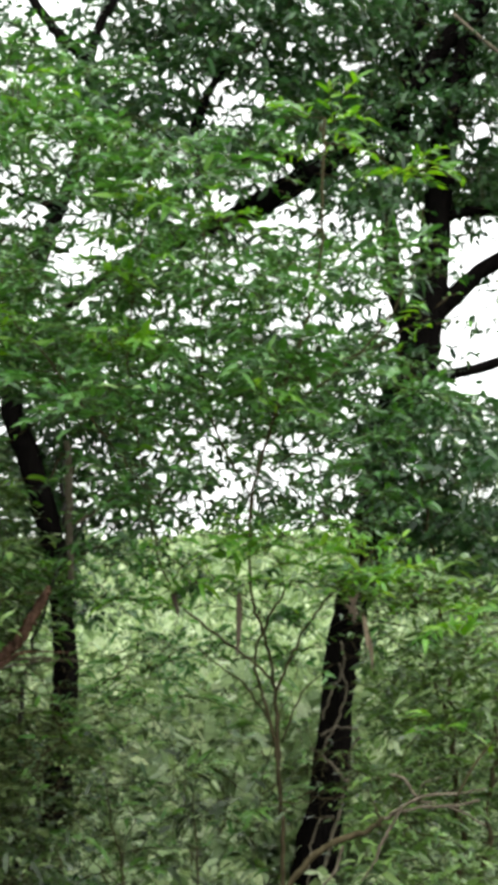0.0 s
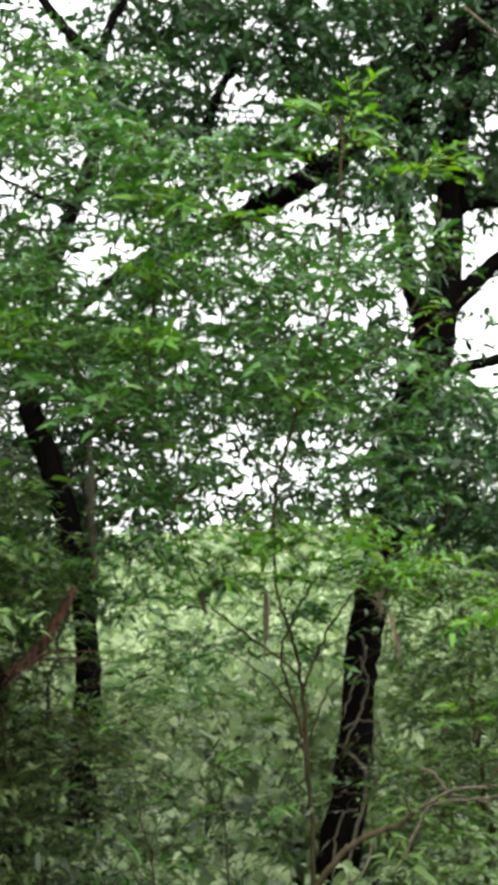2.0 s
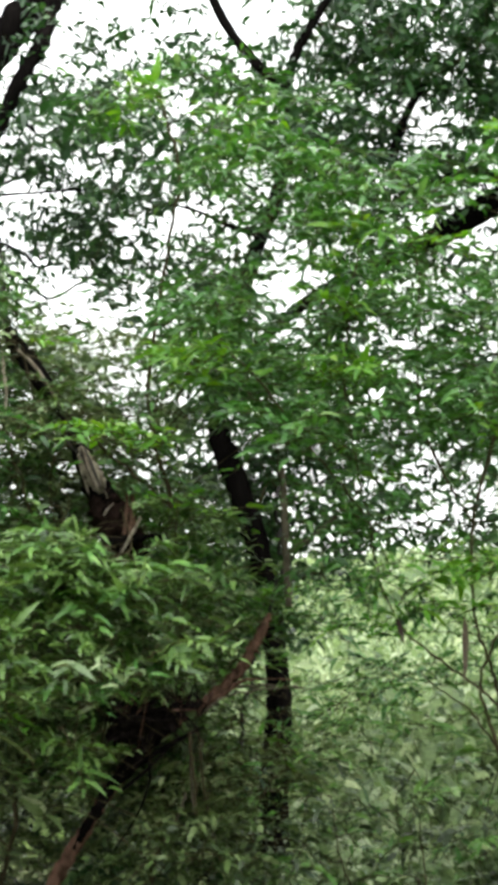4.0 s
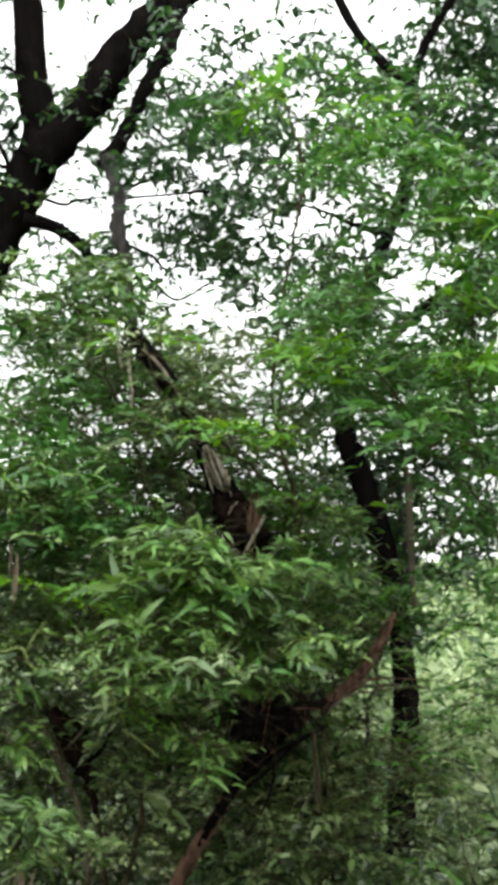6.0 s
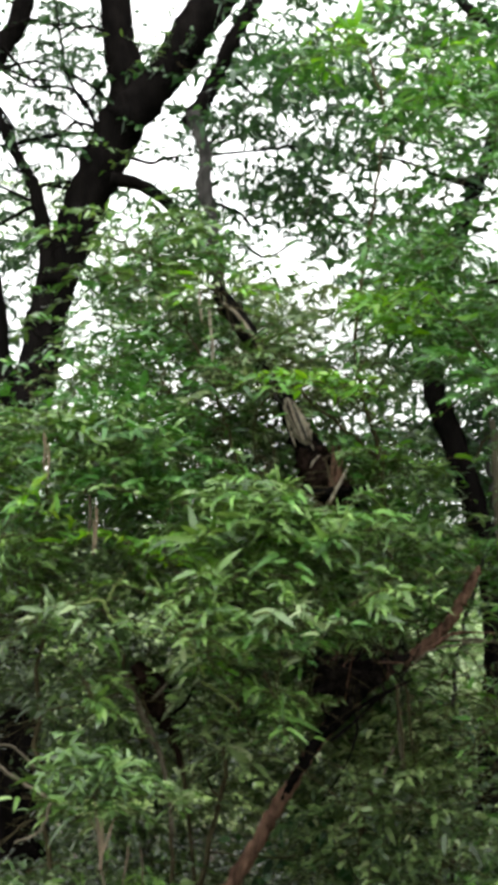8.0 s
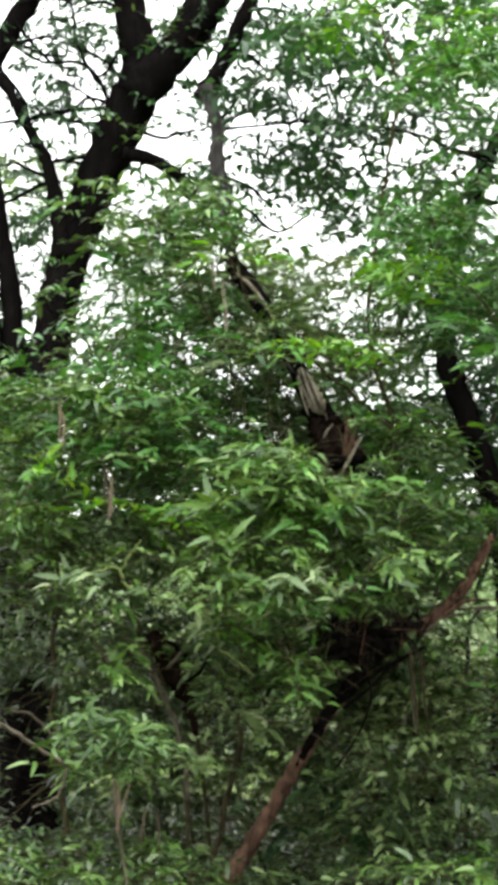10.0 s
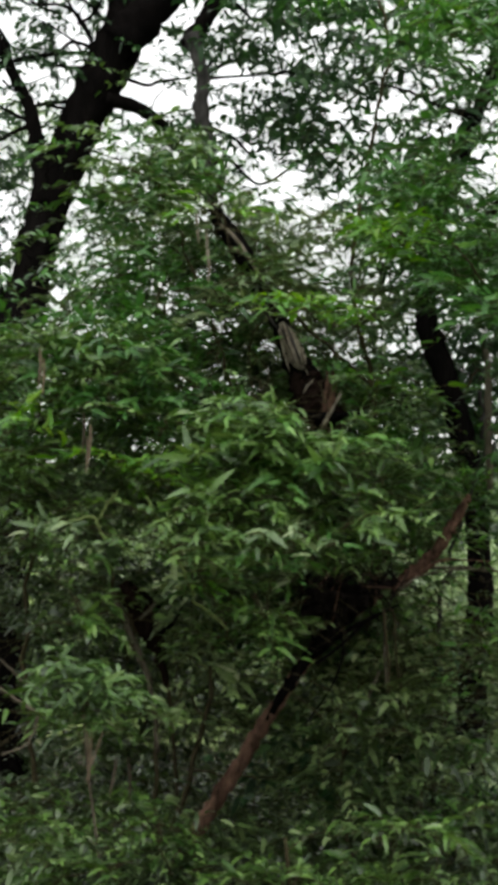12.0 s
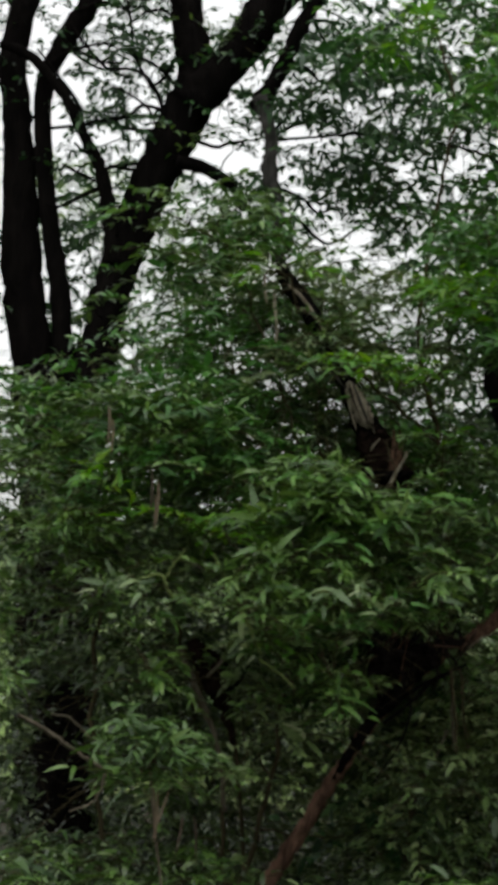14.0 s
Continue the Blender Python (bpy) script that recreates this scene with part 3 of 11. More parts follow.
# glimpses of the pale field beyond the leaning branch, cut along the camera's view
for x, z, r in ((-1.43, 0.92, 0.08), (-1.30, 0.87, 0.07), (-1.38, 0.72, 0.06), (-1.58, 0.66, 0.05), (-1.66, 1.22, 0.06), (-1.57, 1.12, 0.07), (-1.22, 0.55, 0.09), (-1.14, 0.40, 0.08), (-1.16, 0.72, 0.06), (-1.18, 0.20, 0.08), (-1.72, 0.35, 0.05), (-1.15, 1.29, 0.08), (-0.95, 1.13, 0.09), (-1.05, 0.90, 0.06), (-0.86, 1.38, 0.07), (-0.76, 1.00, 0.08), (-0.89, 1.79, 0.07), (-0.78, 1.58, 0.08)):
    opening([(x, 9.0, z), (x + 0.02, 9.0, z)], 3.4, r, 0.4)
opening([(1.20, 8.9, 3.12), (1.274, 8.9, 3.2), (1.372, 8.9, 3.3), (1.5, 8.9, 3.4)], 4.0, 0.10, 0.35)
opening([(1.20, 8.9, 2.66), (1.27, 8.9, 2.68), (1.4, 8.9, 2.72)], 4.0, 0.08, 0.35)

# windows of sky between the crowns, cut to the camera's view: x, z, radius
for x, z, r in ((-1.14, 3.35, 0.20), (-1.39, 3.63, 0.14), (-0.13, 3.65, 0.10), (0.15, 3.64, 0.10), (-0.06, 4.41, 0.10), (-0.27, 2.30, 0.14), (0.04, 2.16, 0.15), (0.32, 2.23, 0.14), (-0.44, 1.88, 0.14), (0.53, 1.92, 0.13), (-0.16, 1.95, 0.12), (1.33, 2.99, 0.12), (1.36, 2.61, 0.12), (-0.48, 4.12, 0.08), (0.71, 4.12, 0.08), (0.39, 3.34, 0.07), (0.57, 3.06, 0.07), (-1.65, 3.66, 0.15), (-2.37, 3.36, 0.19), (-2.19, 4.15, 0.10), (-0.25, 4.46, 0.12), (-1.34, 5.09, 0.19), (0.15, 3.98, 0.13), (-1.74, 3.69, 0.15), (-2.43, 3.41, 0.17), (-2.76, 4.09, 0.14), (-1.62, 3.97, 0.12), (-2.58, 3.52, 0.15), (-1.91, 4.24, 0.12), (-1.77, 3.79, 0.15), (-1.98, 4.13, 0.10), (-1.28, 3.30, 0.08)):
    opening([(x, 9.6, z), (x + 0.02, 9.6, z)], 4.6, 0.85 * r, 0.55)

# the dark tree beside the open field
right_tree = Plant("tree", 0.33, 8.95, float(ground_height(0.33, 8.95)), "tall tree with black trunk and long dark limbs", "tree", 101, "trees of the thicket")
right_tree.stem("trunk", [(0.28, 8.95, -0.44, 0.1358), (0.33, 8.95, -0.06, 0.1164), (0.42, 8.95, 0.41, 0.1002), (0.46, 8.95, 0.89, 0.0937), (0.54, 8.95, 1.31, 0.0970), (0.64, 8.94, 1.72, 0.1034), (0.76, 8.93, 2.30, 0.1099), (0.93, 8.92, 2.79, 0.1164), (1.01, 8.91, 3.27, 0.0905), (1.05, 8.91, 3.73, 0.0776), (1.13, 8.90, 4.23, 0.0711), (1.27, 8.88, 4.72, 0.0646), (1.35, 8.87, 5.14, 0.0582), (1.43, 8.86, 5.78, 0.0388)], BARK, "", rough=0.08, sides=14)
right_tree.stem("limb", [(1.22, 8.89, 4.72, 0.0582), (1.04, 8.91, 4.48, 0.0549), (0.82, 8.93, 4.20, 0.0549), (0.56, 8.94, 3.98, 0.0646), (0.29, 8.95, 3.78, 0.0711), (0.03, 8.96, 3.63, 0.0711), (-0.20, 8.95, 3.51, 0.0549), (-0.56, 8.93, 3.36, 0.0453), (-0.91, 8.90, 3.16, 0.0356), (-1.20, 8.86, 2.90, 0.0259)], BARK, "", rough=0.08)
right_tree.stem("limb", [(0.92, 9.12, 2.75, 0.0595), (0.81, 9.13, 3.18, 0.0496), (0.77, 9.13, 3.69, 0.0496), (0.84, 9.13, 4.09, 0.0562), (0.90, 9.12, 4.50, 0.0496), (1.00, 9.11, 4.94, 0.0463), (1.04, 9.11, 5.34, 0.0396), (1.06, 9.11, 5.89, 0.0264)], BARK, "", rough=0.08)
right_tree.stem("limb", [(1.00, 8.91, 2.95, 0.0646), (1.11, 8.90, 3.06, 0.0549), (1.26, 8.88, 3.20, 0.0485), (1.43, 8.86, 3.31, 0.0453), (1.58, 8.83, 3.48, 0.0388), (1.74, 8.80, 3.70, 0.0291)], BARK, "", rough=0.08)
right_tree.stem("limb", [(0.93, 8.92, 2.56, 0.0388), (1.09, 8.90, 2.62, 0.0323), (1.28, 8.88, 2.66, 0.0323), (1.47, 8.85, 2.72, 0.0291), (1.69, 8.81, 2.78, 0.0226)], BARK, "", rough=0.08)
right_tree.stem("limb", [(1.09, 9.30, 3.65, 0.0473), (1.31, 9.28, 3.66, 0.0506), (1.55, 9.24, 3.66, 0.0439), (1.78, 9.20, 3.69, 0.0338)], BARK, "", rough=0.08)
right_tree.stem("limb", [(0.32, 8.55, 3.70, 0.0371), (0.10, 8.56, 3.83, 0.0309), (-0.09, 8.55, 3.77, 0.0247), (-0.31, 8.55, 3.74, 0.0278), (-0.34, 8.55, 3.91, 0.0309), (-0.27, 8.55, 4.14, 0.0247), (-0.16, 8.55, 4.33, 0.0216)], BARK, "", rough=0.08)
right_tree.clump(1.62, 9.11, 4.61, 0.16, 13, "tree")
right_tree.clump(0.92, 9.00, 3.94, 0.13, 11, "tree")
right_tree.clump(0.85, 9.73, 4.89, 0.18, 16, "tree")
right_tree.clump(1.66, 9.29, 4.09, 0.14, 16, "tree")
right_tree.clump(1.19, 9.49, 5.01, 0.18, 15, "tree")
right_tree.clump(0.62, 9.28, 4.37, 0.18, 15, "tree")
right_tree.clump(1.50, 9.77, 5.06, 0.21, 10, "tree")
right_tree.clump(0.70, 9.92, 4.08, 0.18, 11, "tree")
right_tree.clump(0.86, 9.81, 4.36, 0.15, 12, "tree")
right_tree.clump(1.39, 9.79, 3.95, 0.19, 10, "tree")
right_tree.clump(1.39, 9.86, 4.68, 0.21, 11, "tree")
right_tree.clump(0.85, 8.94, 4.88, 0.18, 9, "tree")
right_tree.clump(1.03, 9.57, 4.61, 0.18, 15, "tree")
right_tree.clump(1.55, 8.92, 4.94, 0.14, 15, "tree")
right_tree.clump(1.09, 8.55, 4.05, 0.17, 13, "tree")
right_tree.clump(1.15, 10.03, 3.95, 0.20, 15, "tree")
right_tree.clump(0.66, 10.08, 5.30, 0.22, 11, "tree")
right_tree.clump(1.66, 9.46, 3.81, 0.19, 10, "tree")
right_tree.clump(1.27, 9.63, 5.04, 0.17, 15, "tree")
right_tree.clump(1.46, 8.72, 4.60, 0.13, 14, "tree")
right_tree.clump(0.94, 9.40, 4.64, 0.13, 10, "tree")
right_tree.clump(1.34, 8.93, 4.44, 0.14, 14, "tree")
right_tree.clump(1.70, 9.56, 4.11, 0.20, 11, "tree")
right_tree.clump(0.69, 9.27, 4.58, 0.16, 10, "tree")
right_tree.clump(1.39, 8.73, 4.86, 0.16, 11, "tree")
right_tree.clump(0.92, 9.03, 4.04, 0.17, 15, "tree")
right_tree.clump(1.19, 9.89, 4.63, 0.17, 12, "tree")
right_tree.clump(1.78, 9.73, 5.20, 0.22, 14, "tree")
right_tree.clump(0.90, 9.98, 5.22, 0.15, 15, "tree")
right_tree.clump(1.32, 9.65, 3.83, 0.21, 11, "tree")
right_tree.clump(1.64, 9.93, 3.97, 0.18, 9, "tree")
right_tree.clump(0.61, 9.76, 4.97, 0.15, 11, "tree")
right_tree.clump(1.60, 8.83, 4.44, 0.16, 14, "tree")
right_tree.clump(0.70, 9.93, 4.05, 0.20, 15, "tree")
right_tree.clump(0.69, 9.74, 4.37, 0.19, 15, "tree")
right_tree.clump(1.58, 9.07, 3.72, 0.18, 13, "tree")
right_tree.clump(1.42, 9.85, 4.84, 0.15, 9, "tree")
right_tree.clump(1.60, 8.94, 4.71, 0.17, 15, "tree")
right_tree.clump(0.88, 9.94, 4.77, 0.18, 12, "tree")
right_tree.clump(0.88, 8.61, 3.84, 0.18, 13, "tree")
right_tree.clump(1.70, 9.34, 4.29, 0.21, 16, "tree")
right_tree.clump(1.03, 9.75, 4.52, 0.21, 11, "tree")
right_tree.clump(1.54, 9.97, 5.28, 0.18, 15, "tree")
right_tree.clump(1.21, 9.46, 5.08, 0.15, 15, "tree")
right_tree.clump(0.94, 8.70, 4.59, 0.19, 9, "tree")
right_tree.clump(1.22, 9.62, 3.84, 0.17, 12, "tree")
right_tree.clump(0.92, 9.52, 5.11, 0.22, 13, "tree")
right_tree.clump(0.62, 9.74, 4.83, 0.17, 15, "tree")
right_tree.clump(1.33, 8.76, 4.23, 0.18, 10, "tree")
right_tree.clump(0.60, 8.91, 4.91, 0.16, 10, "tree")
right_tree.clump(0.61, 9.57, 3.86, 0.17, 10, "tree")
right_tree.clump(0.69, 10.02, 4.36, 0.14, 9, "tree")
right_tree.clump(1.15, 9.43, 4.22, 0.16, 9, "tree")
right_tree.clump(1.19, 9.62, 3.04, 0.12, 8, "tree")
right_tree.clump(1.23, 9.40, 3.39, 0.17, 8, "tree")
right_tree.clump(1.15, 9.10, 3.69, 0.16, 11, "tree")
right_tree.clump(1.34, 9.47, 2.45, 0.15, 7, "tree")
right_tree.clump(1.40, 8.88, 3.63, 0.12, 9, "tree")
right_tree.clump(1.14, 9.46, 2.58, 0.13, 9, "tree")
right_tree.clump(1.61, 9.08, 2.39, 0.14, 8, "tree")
right_tree.clump(0.04, 8.85, 4.88, 0.14, 17, "tree")
right_tree.clump(-0.80, 8.94, 4.70, 0.18, 17, "tree")
right_tree.clump(0.73, 9.17, 4.85, 0.16, 11, "tree")
right_tree.clump(-0.45, 9.08, 4.37, 0.20, 11, "tree")
right_tree.clump(0.25, 8.30, 4.49, 0.20, 13, "tree")
right_tree.clump(0.32, 8.50, 4.31, 0.18, 17, "tree")
right_tree.clump(-0.81, 8.74, 4.30, 0.14, 17, "tree")
right_tree.clump(-0.50, 8.78, 4.52, 0.14, 12, "tree")
right_tree.clump(0.74, 9.10, 4.57, 0.20, 18, "tree")
right_tree.clump(-0.02, 8.24, 4.24, 0.15, 16, "tree")
right_tree.clump(-0.30, 8.99, 4.99, 0.20, 14, "tree")
right_tree.clump(-0.29, 8.70, 4.65, 0.13, 16, "tree")
right_tree.clump(-0.09, 9.22, 4.78, 0.15, 19, "tree")
right_tree.clump(-0.54, 8.58, 4.75, 0.14, 16, "tree")
right_tree.clump(-0.29, 9.56, 4.69, 0.15, 16, "tree")
right_tree.clump(0.59, 9.68, 4.56, 0.15, 19, "tree")
right_tree.clump(0.33, 8.49, 4.77, 0.16, 17, "tree")
right_tree.clump(0.48, 8.54, 4.54, 0.18, 11, "tree")
right_tree.clump(0.44, 9.06, 4.52, 0.20, 16, "tree")
right_tree.clump(-0.42, 8.20, 4.18, 0.18, 11, "tree")
right_tree.clump(-0.80, 9.25, 4.72, 0.14, 13, "tree")
right_tree.clump(0.26, 8.47, 4.56, 0.14, 19, "tree")
right_tree.clump(0.76, 8.97, 4.71, 0.14, 17, "tree")
right_tree.clump(-0.30, 8.79, 4.65, 0.20, 12, "tree")
right_tree.clump(-0.40, 8.52, 4.79, 0.20, 20, "tree")
right_tree.clump(0.55, 8.97, 4.88, 0.15, 16, "tree")
right_tree.clump(-0.83, 8.40, 4.10, 0.16, 11, "tree")
right_tree.clump(0.32, 9.18, 5.05, 0.13, 18, "tree")
right_tree.clump(-0.06, 9.18, 4.48, 0.18, 18, "tree")
right_tree.clump(-0.10, 8.60, 4.80, 0.14, 14, "tree")
right_tree.clump(0.77, 8.81, 4.40, 0.14, 14, "tree")
right_tree.clump(0.17, 8.90, 4.36, 0.20, 18, "tree")
right_tree.clump(-0.67, 8.80, 4.93, 0.17, 12, "tree")
right_tree.clump(0.06, 9.07, 4.66, 0.16, 12, "tree")
right_tree.clump(0.57, 9.04, 4.30, 0.21, 14, "tree")
right_tree.clump(-0.52, 8.59, 3.80, 0.13, 15, "tree")
right_tree.clump(-0.07, 9.34, 3.87, 0.21, 15, "tree")
right_tree.clump(0.40, 8.70, 4.06, 0.13, 10, "tree")
right_tree.clump(0.64, 8.60, 3.64, 0.12, 15, "tree")
right_tree.clump(0.15, 8.33, 4.02, 0.14, 14, "tree")
right_tree.clump(0.66, 8.78, 4.06, 0.20, 14, "tree")
right_tree.clump(-0.62, 9.11, 4.20, 0.15, 16, "tree")
right_tree.clump(-0.58, 8.67, 3.95, 0.18, 9, "tree")
right_tree.clump(-0.20, 9.04, 3.82, 0.16, 12, "tree")
right_tree.clump(-0.48, 9.22, 3.78, 0.19, 15, "tree")
right_tree.clump(0.63, 8.97, 4.25, 0.16, 15, "tree")
right_tree.clump(0.35, 8.55, 4.05, 0.16, 9, "tree")
right_tree.clump(0.57, 8.21, 3.52, 0.13, 13, "tree")
right_tree.clump(0.51, 8.44, 3.84, 0.14, 11, "tree")
right_tree.clump(0.10, 8.25, 3.86, 0.16, 11, "tree")
right_tree.clump(-0.09, 9.17, 2.16, 0.13, 7, "speck")
right_tree.clump(0.18, 8.98, 2.01, 0.12, 5, "speck")
right_tree.clump(-0.20, 8.35, 2.03, 0.14, 8, "speck")
right_tree.clump(0.67, 8.90, 1.79, 0.10, 5, "speck")
right_tree.clump(-0.33, 8.59, 2.20, 0.09, 6, "speck")
right_tree.clump(-0.59, 9.51, 2.09, 0.16, 6, "speck")
right_tree.clump(0.11, 9.31, 2.16, 0.10, 5, "speck")
right_tree.clump(0.36, 8.59, 1.80, 0.10, 7, "speck")
right_tree.clump(0.63, 9.22, 2.33, 0.12, 8, "speck")
right_tree.clump(0.14, 9.33, 1.79, 0.12, 7, "speck")
right_tree.clump(0.65, 8.75, 2.01, 0.10, 8, "speck")
right_tree.clump(0.16, 9.30, 2.31, 0.12, 5, "speck")
right_tree.clump(-0.41, 9.26, 2.07, 0.10, 6, "speck")
right_tree.clump(0.45, 9.33, 2.33, 0.16, 7, "speck")
right_tree.clump(0.56, 9.05, 2.18, 0.12, 5, "speck")
right_tree.clump(0.35, 8.71, 2.02, 0.14, 6, "speck")
right_tree.clump(-0.50, 9.52, 1.82, 0.13, 6, "speck")
right_tree.clump(-0.21, 8.59, 1.87, 0.12, 5, "speck")
right_tree.clump(0.04, 8.68, 1.90, 0.11, 5, "speck")
right_tree.clump(0.54, 9.11, 1.86, 0.15, 7, "speck")
right_tree.clump(-0.08, 9.29, 1.81, 0.11, 6, "speck")
right_tree.clump(-0.54, 8.58, 1.90, 0.12, 7, "speck")
right_tree.clump(1.07, 10.05, 4.23, 0.18, 16, "speck")
right_tree.clump(1.69, 9.29, 3.79, 0.19, 13, "speck")
right_tree.clump(1.22, 10.27, 5.35, 0.14, 15, "speck")
right_tree.clump(1.51, 10.33, 5.24, 0.21, 9, "speck")
right_tree.clump(0.79, 10.46, 4.46, 0.16, 11, "speck")
right_tree.clump(0.72, 10.01, 4.58, 0.22, 10, "speck")
right_tree.clump(1.87, 10.30, 5.05, 0.16, 12, "speck")
right_tree.clump(1.48, 9.46, 3.80, 0.19, 11, "speck")
right_tree.clump(0.61, 9.16, 4.72, 0.16, 14, "speck")
right_tree.clump(1.06, 9.49, 4.72, 0.19, 14, "speck")
right_tree.clump(1.41, 9.16, 4.35, 0.21, 15, "speck")
right_tree.clump(1.30, 9.31, 4.64, 0.15, 13, "speck")
right_tree.clump(0.98, 9.57, 4.45, 0.15, 12, "speck")
right_tree.clump(1.23, 9.33, 3.88, 0.18, 11, "speck")
right_tree.clump(0.78, 10.53, 4.16, 0.22, 11, "speck")
right_tree.clump(1.72, 9.45, 4.51, 0.14, 13, "speck")
right_tree.clump(1.62, 9.12, 4.19, 0.19, 9, "speck")
right_tree.clump(1.73, 9.44, 5.04, 0.17, 14, "speck")
right_tree.clump(0.84, 9.86, 5.18, 0.18, 10, "speck")
right_tree.clump(1.01, 9.59, 3.86, 0.19, 12, "speck")
right_tree.clump(1.18, 10.05, 4.79, 0.16, 15, "speck")
right_tree.clump(0.97, 10.40, 4.77, 0.20, 10, "speck")
right_tree.clump(1.60, 9.71, 5.17, 0.14, 15, "speck")
right_tree.clump(1.62, 9.38, 3.87, 0.21, 12, "speck")
right_tree.clump(0.94, 9.63, 3.94, 0.21, 16, "speck")
right_tree.clump(0.76, 9.20, 4.12, 0.20, 12, "speck")
right_tree.clump(1.26, 9.10, 4.23, 0.15, 12, "speck")
right_tree.clump(1.08, 10.31, 5.38, 0.22, 9, "speck")
right_tree.clump(1.46, 10.17, 4.12, 0.19, 15, "speck")
right_tree.clump(1.47, 10.16, 5.01, 0.18, 12, "speck")
right_tree.clump(0.72, 9.80, 5.28, 0.17, 10, "speck")
right_tree.clump(0.95, 10.31, 5.16, 0.17, 11, "speck")
right_tree.clump(1.60, 9.49, 4.67, 0.16, 11, "speck")
right_tree.clump(1.18, 10.39, 4.34, 0.19, 14, "speck")
right_tree.clump(0.71, 10.42, 4.13, 0.15, 12, "speck")
right_tree.clump(0.64, 9.18, 4.62, 0.14, 11, "speck")
right_tree.clump(0.61, 9.65, 4.45, 0.20, 16, "speck")
right_tree.clump(1.72, 9.40, 4.34, 0.19, 12, "speck")
right_tree.clump(1.17, 10.01, 5.04, 0.17, 12, "speck")
right_tree.clump(1.17, 9.67, 3.86, 0.15, 12, "speck")
right_tree.clump(1.36, 9.94, 5.27, 0.16, 9, "speck")
right_tree.clump(1.31, 8.78, 4.81, 0.17, 12, "tree")
right_tree.clump(1.09, 9.22, 4.36, 0.15, 14, "tree")
right_tree.clump(1.61, 8.91, 4.30, 0.18, 14, "tree")
right_tree.clump(1.39, 8.84, 3.80, 0.12, 9, "tree")
right_tree.clump(1.36, 8.65, 4.41, 0.13, 10, "tree")
right_tree.clump(1.16, 9.26, 3.79, 0.14, 15, "tree")
right_tree.clump(1.19, 9.09, 4.61, 0.13, 12, "tree")
right_tree.clump(1.21, 8.61, 4.08, 0.17, 11, "tree")
right_tree.clump(1.55, 8.71, 4.88, 0.15, 15, "tree")
right_tree.clump(1.60, 8.72, 3.92, 0.15, 15, "tree")
right_tree.clump(1.61, 8.86, 3.60, 0.12, 12, "tree")
right_tree.clump(1.18, 8.77, 3.88, 0.18, 13, "tree")
right_tree.clump(1.41, 9.06, 3.17, 0.11, 6, "tree")
right_tree.clump(1.47, 9.05, 2.95, 0.11, 6, "tree")
right_tree.clump(1.31, 9.08, 2.89, 0.11, 6, "tree")
right_tree.clump(1.53, 9.04, 2.43, 0.11, 6, "tree")
right_tree.clump(1.24, 9.08, 2.44, 0.11, 6, "tree")
right_tree.clump(1.43, 9.06, 2.35, 0.11, 6, "tree")
right_tree.clump(1.32, 9.07, 3.77, 0.11, 6, "tree")
right_tree.clump(1.52, 9.04, 4.10, 0.11, 6, "tree")
right_tree.stem("hanging_vine", [(1.08, 8.40, 4.54, 0.0092), (1.24, 8.38, 4.39, 0.0092), (1.39, 8.36, 4.25, 0.0092), (1.57, 8.33, 4.09, 0.0061)], STRAW, "", sides=5)
right_tree.clump(0.33, 7.80, 3.83, 0.15, 10, "tree")
right_tree.clump(0.09, 8.80, 2.73, 0.19, 11, "tree")
right_tree.clump(-0.75, 8.53, 3.12, 0.18, 9, "tree")
right_tree.clump(-0.56, 7.84, 3.40, 0.15, 14, "tree")
right_tree.clump(-0.17, 7.99, 2.97, 0.15, 12, "tree")
right_tree.clump(0.94, 8.59, 2.60, 0.19, 11, "tree")
right_tree.clump(-0.12, 8.74, 3.80, 0.16, 9, "tree")
right_tree.clump(0.44, 8.73, 2.67, 0.14, 10, "tree")
right_tree.clump(-1.43, 8.42, 2.63, 0.20, 14, "tree")
right_tree.clump(0.62, 7.96, 3.52, 0.12, 13, "tree")
right_tree.clump(-1.46, 8.94, 3.28, 0.18, 11, "tree")
right_tree.clump(-0.84, 7.73, 2.59, 0.17, 11, "tree")
right_tree.clump(-0.43, 8.37, 3.28, 0.13, 9, "tree")
right_tree.clump(-0.25, 8.29, 2.52, 0.18, 16, "tree")
right_tree.clump(-0.79, 8.72, 2.52, 0.15, 14, "tree")
right_tree.clump(0.86, 8.63, 3.24, 0.20, 14, "tree")
right_tree.clump(-0.55, 8.50, 2.42, 0.18, 13, "tree")
right_tree.clump(-0.65, 7.80, 3.62, 0.14, 15, "tree")
right_tree.clump(0.55, 8.50, 3.26, 0.15, 9, "tree")
right_tree.clump(0.33, 8.38, 2.95, 0.14, 11, "tree")
right_tree.clump(-1.32, 8.51, 2.37, 0.12, 15, "tree")
right_tree.clump(0.36, 8.55, 2.38, 0.15, 15, "tree")
right_tree.clump(-0.51, 8.64, 3.05, 0.16, 12, "tree")
right_tree.clump(-1.30, 9.04, 2.76, 0.21, 10, "tree")
right_tree.clump(-1.09, 8.76, 4.03, 0.15, 10, "tree")
right_tree.clump(0.12, 8.07, 3.78, 0.19, 10, "tree")
right_tree.clump(-0.51, 7.75, 2.65, 0.14, 11, "tree")
right_tree.clump(0.06, 7.79, 2.26, 0.15, 13, "tree")
right_tree.clump(-0.57, 8.84, 4.08, 0.18, 13, "tree")
right_tree.clump(0.62, 9.05, 4.19, 0.16, 11, "tree")
right_tree.clump(-0.72, 8.07, 3.91, 0.13, 9, "tree")
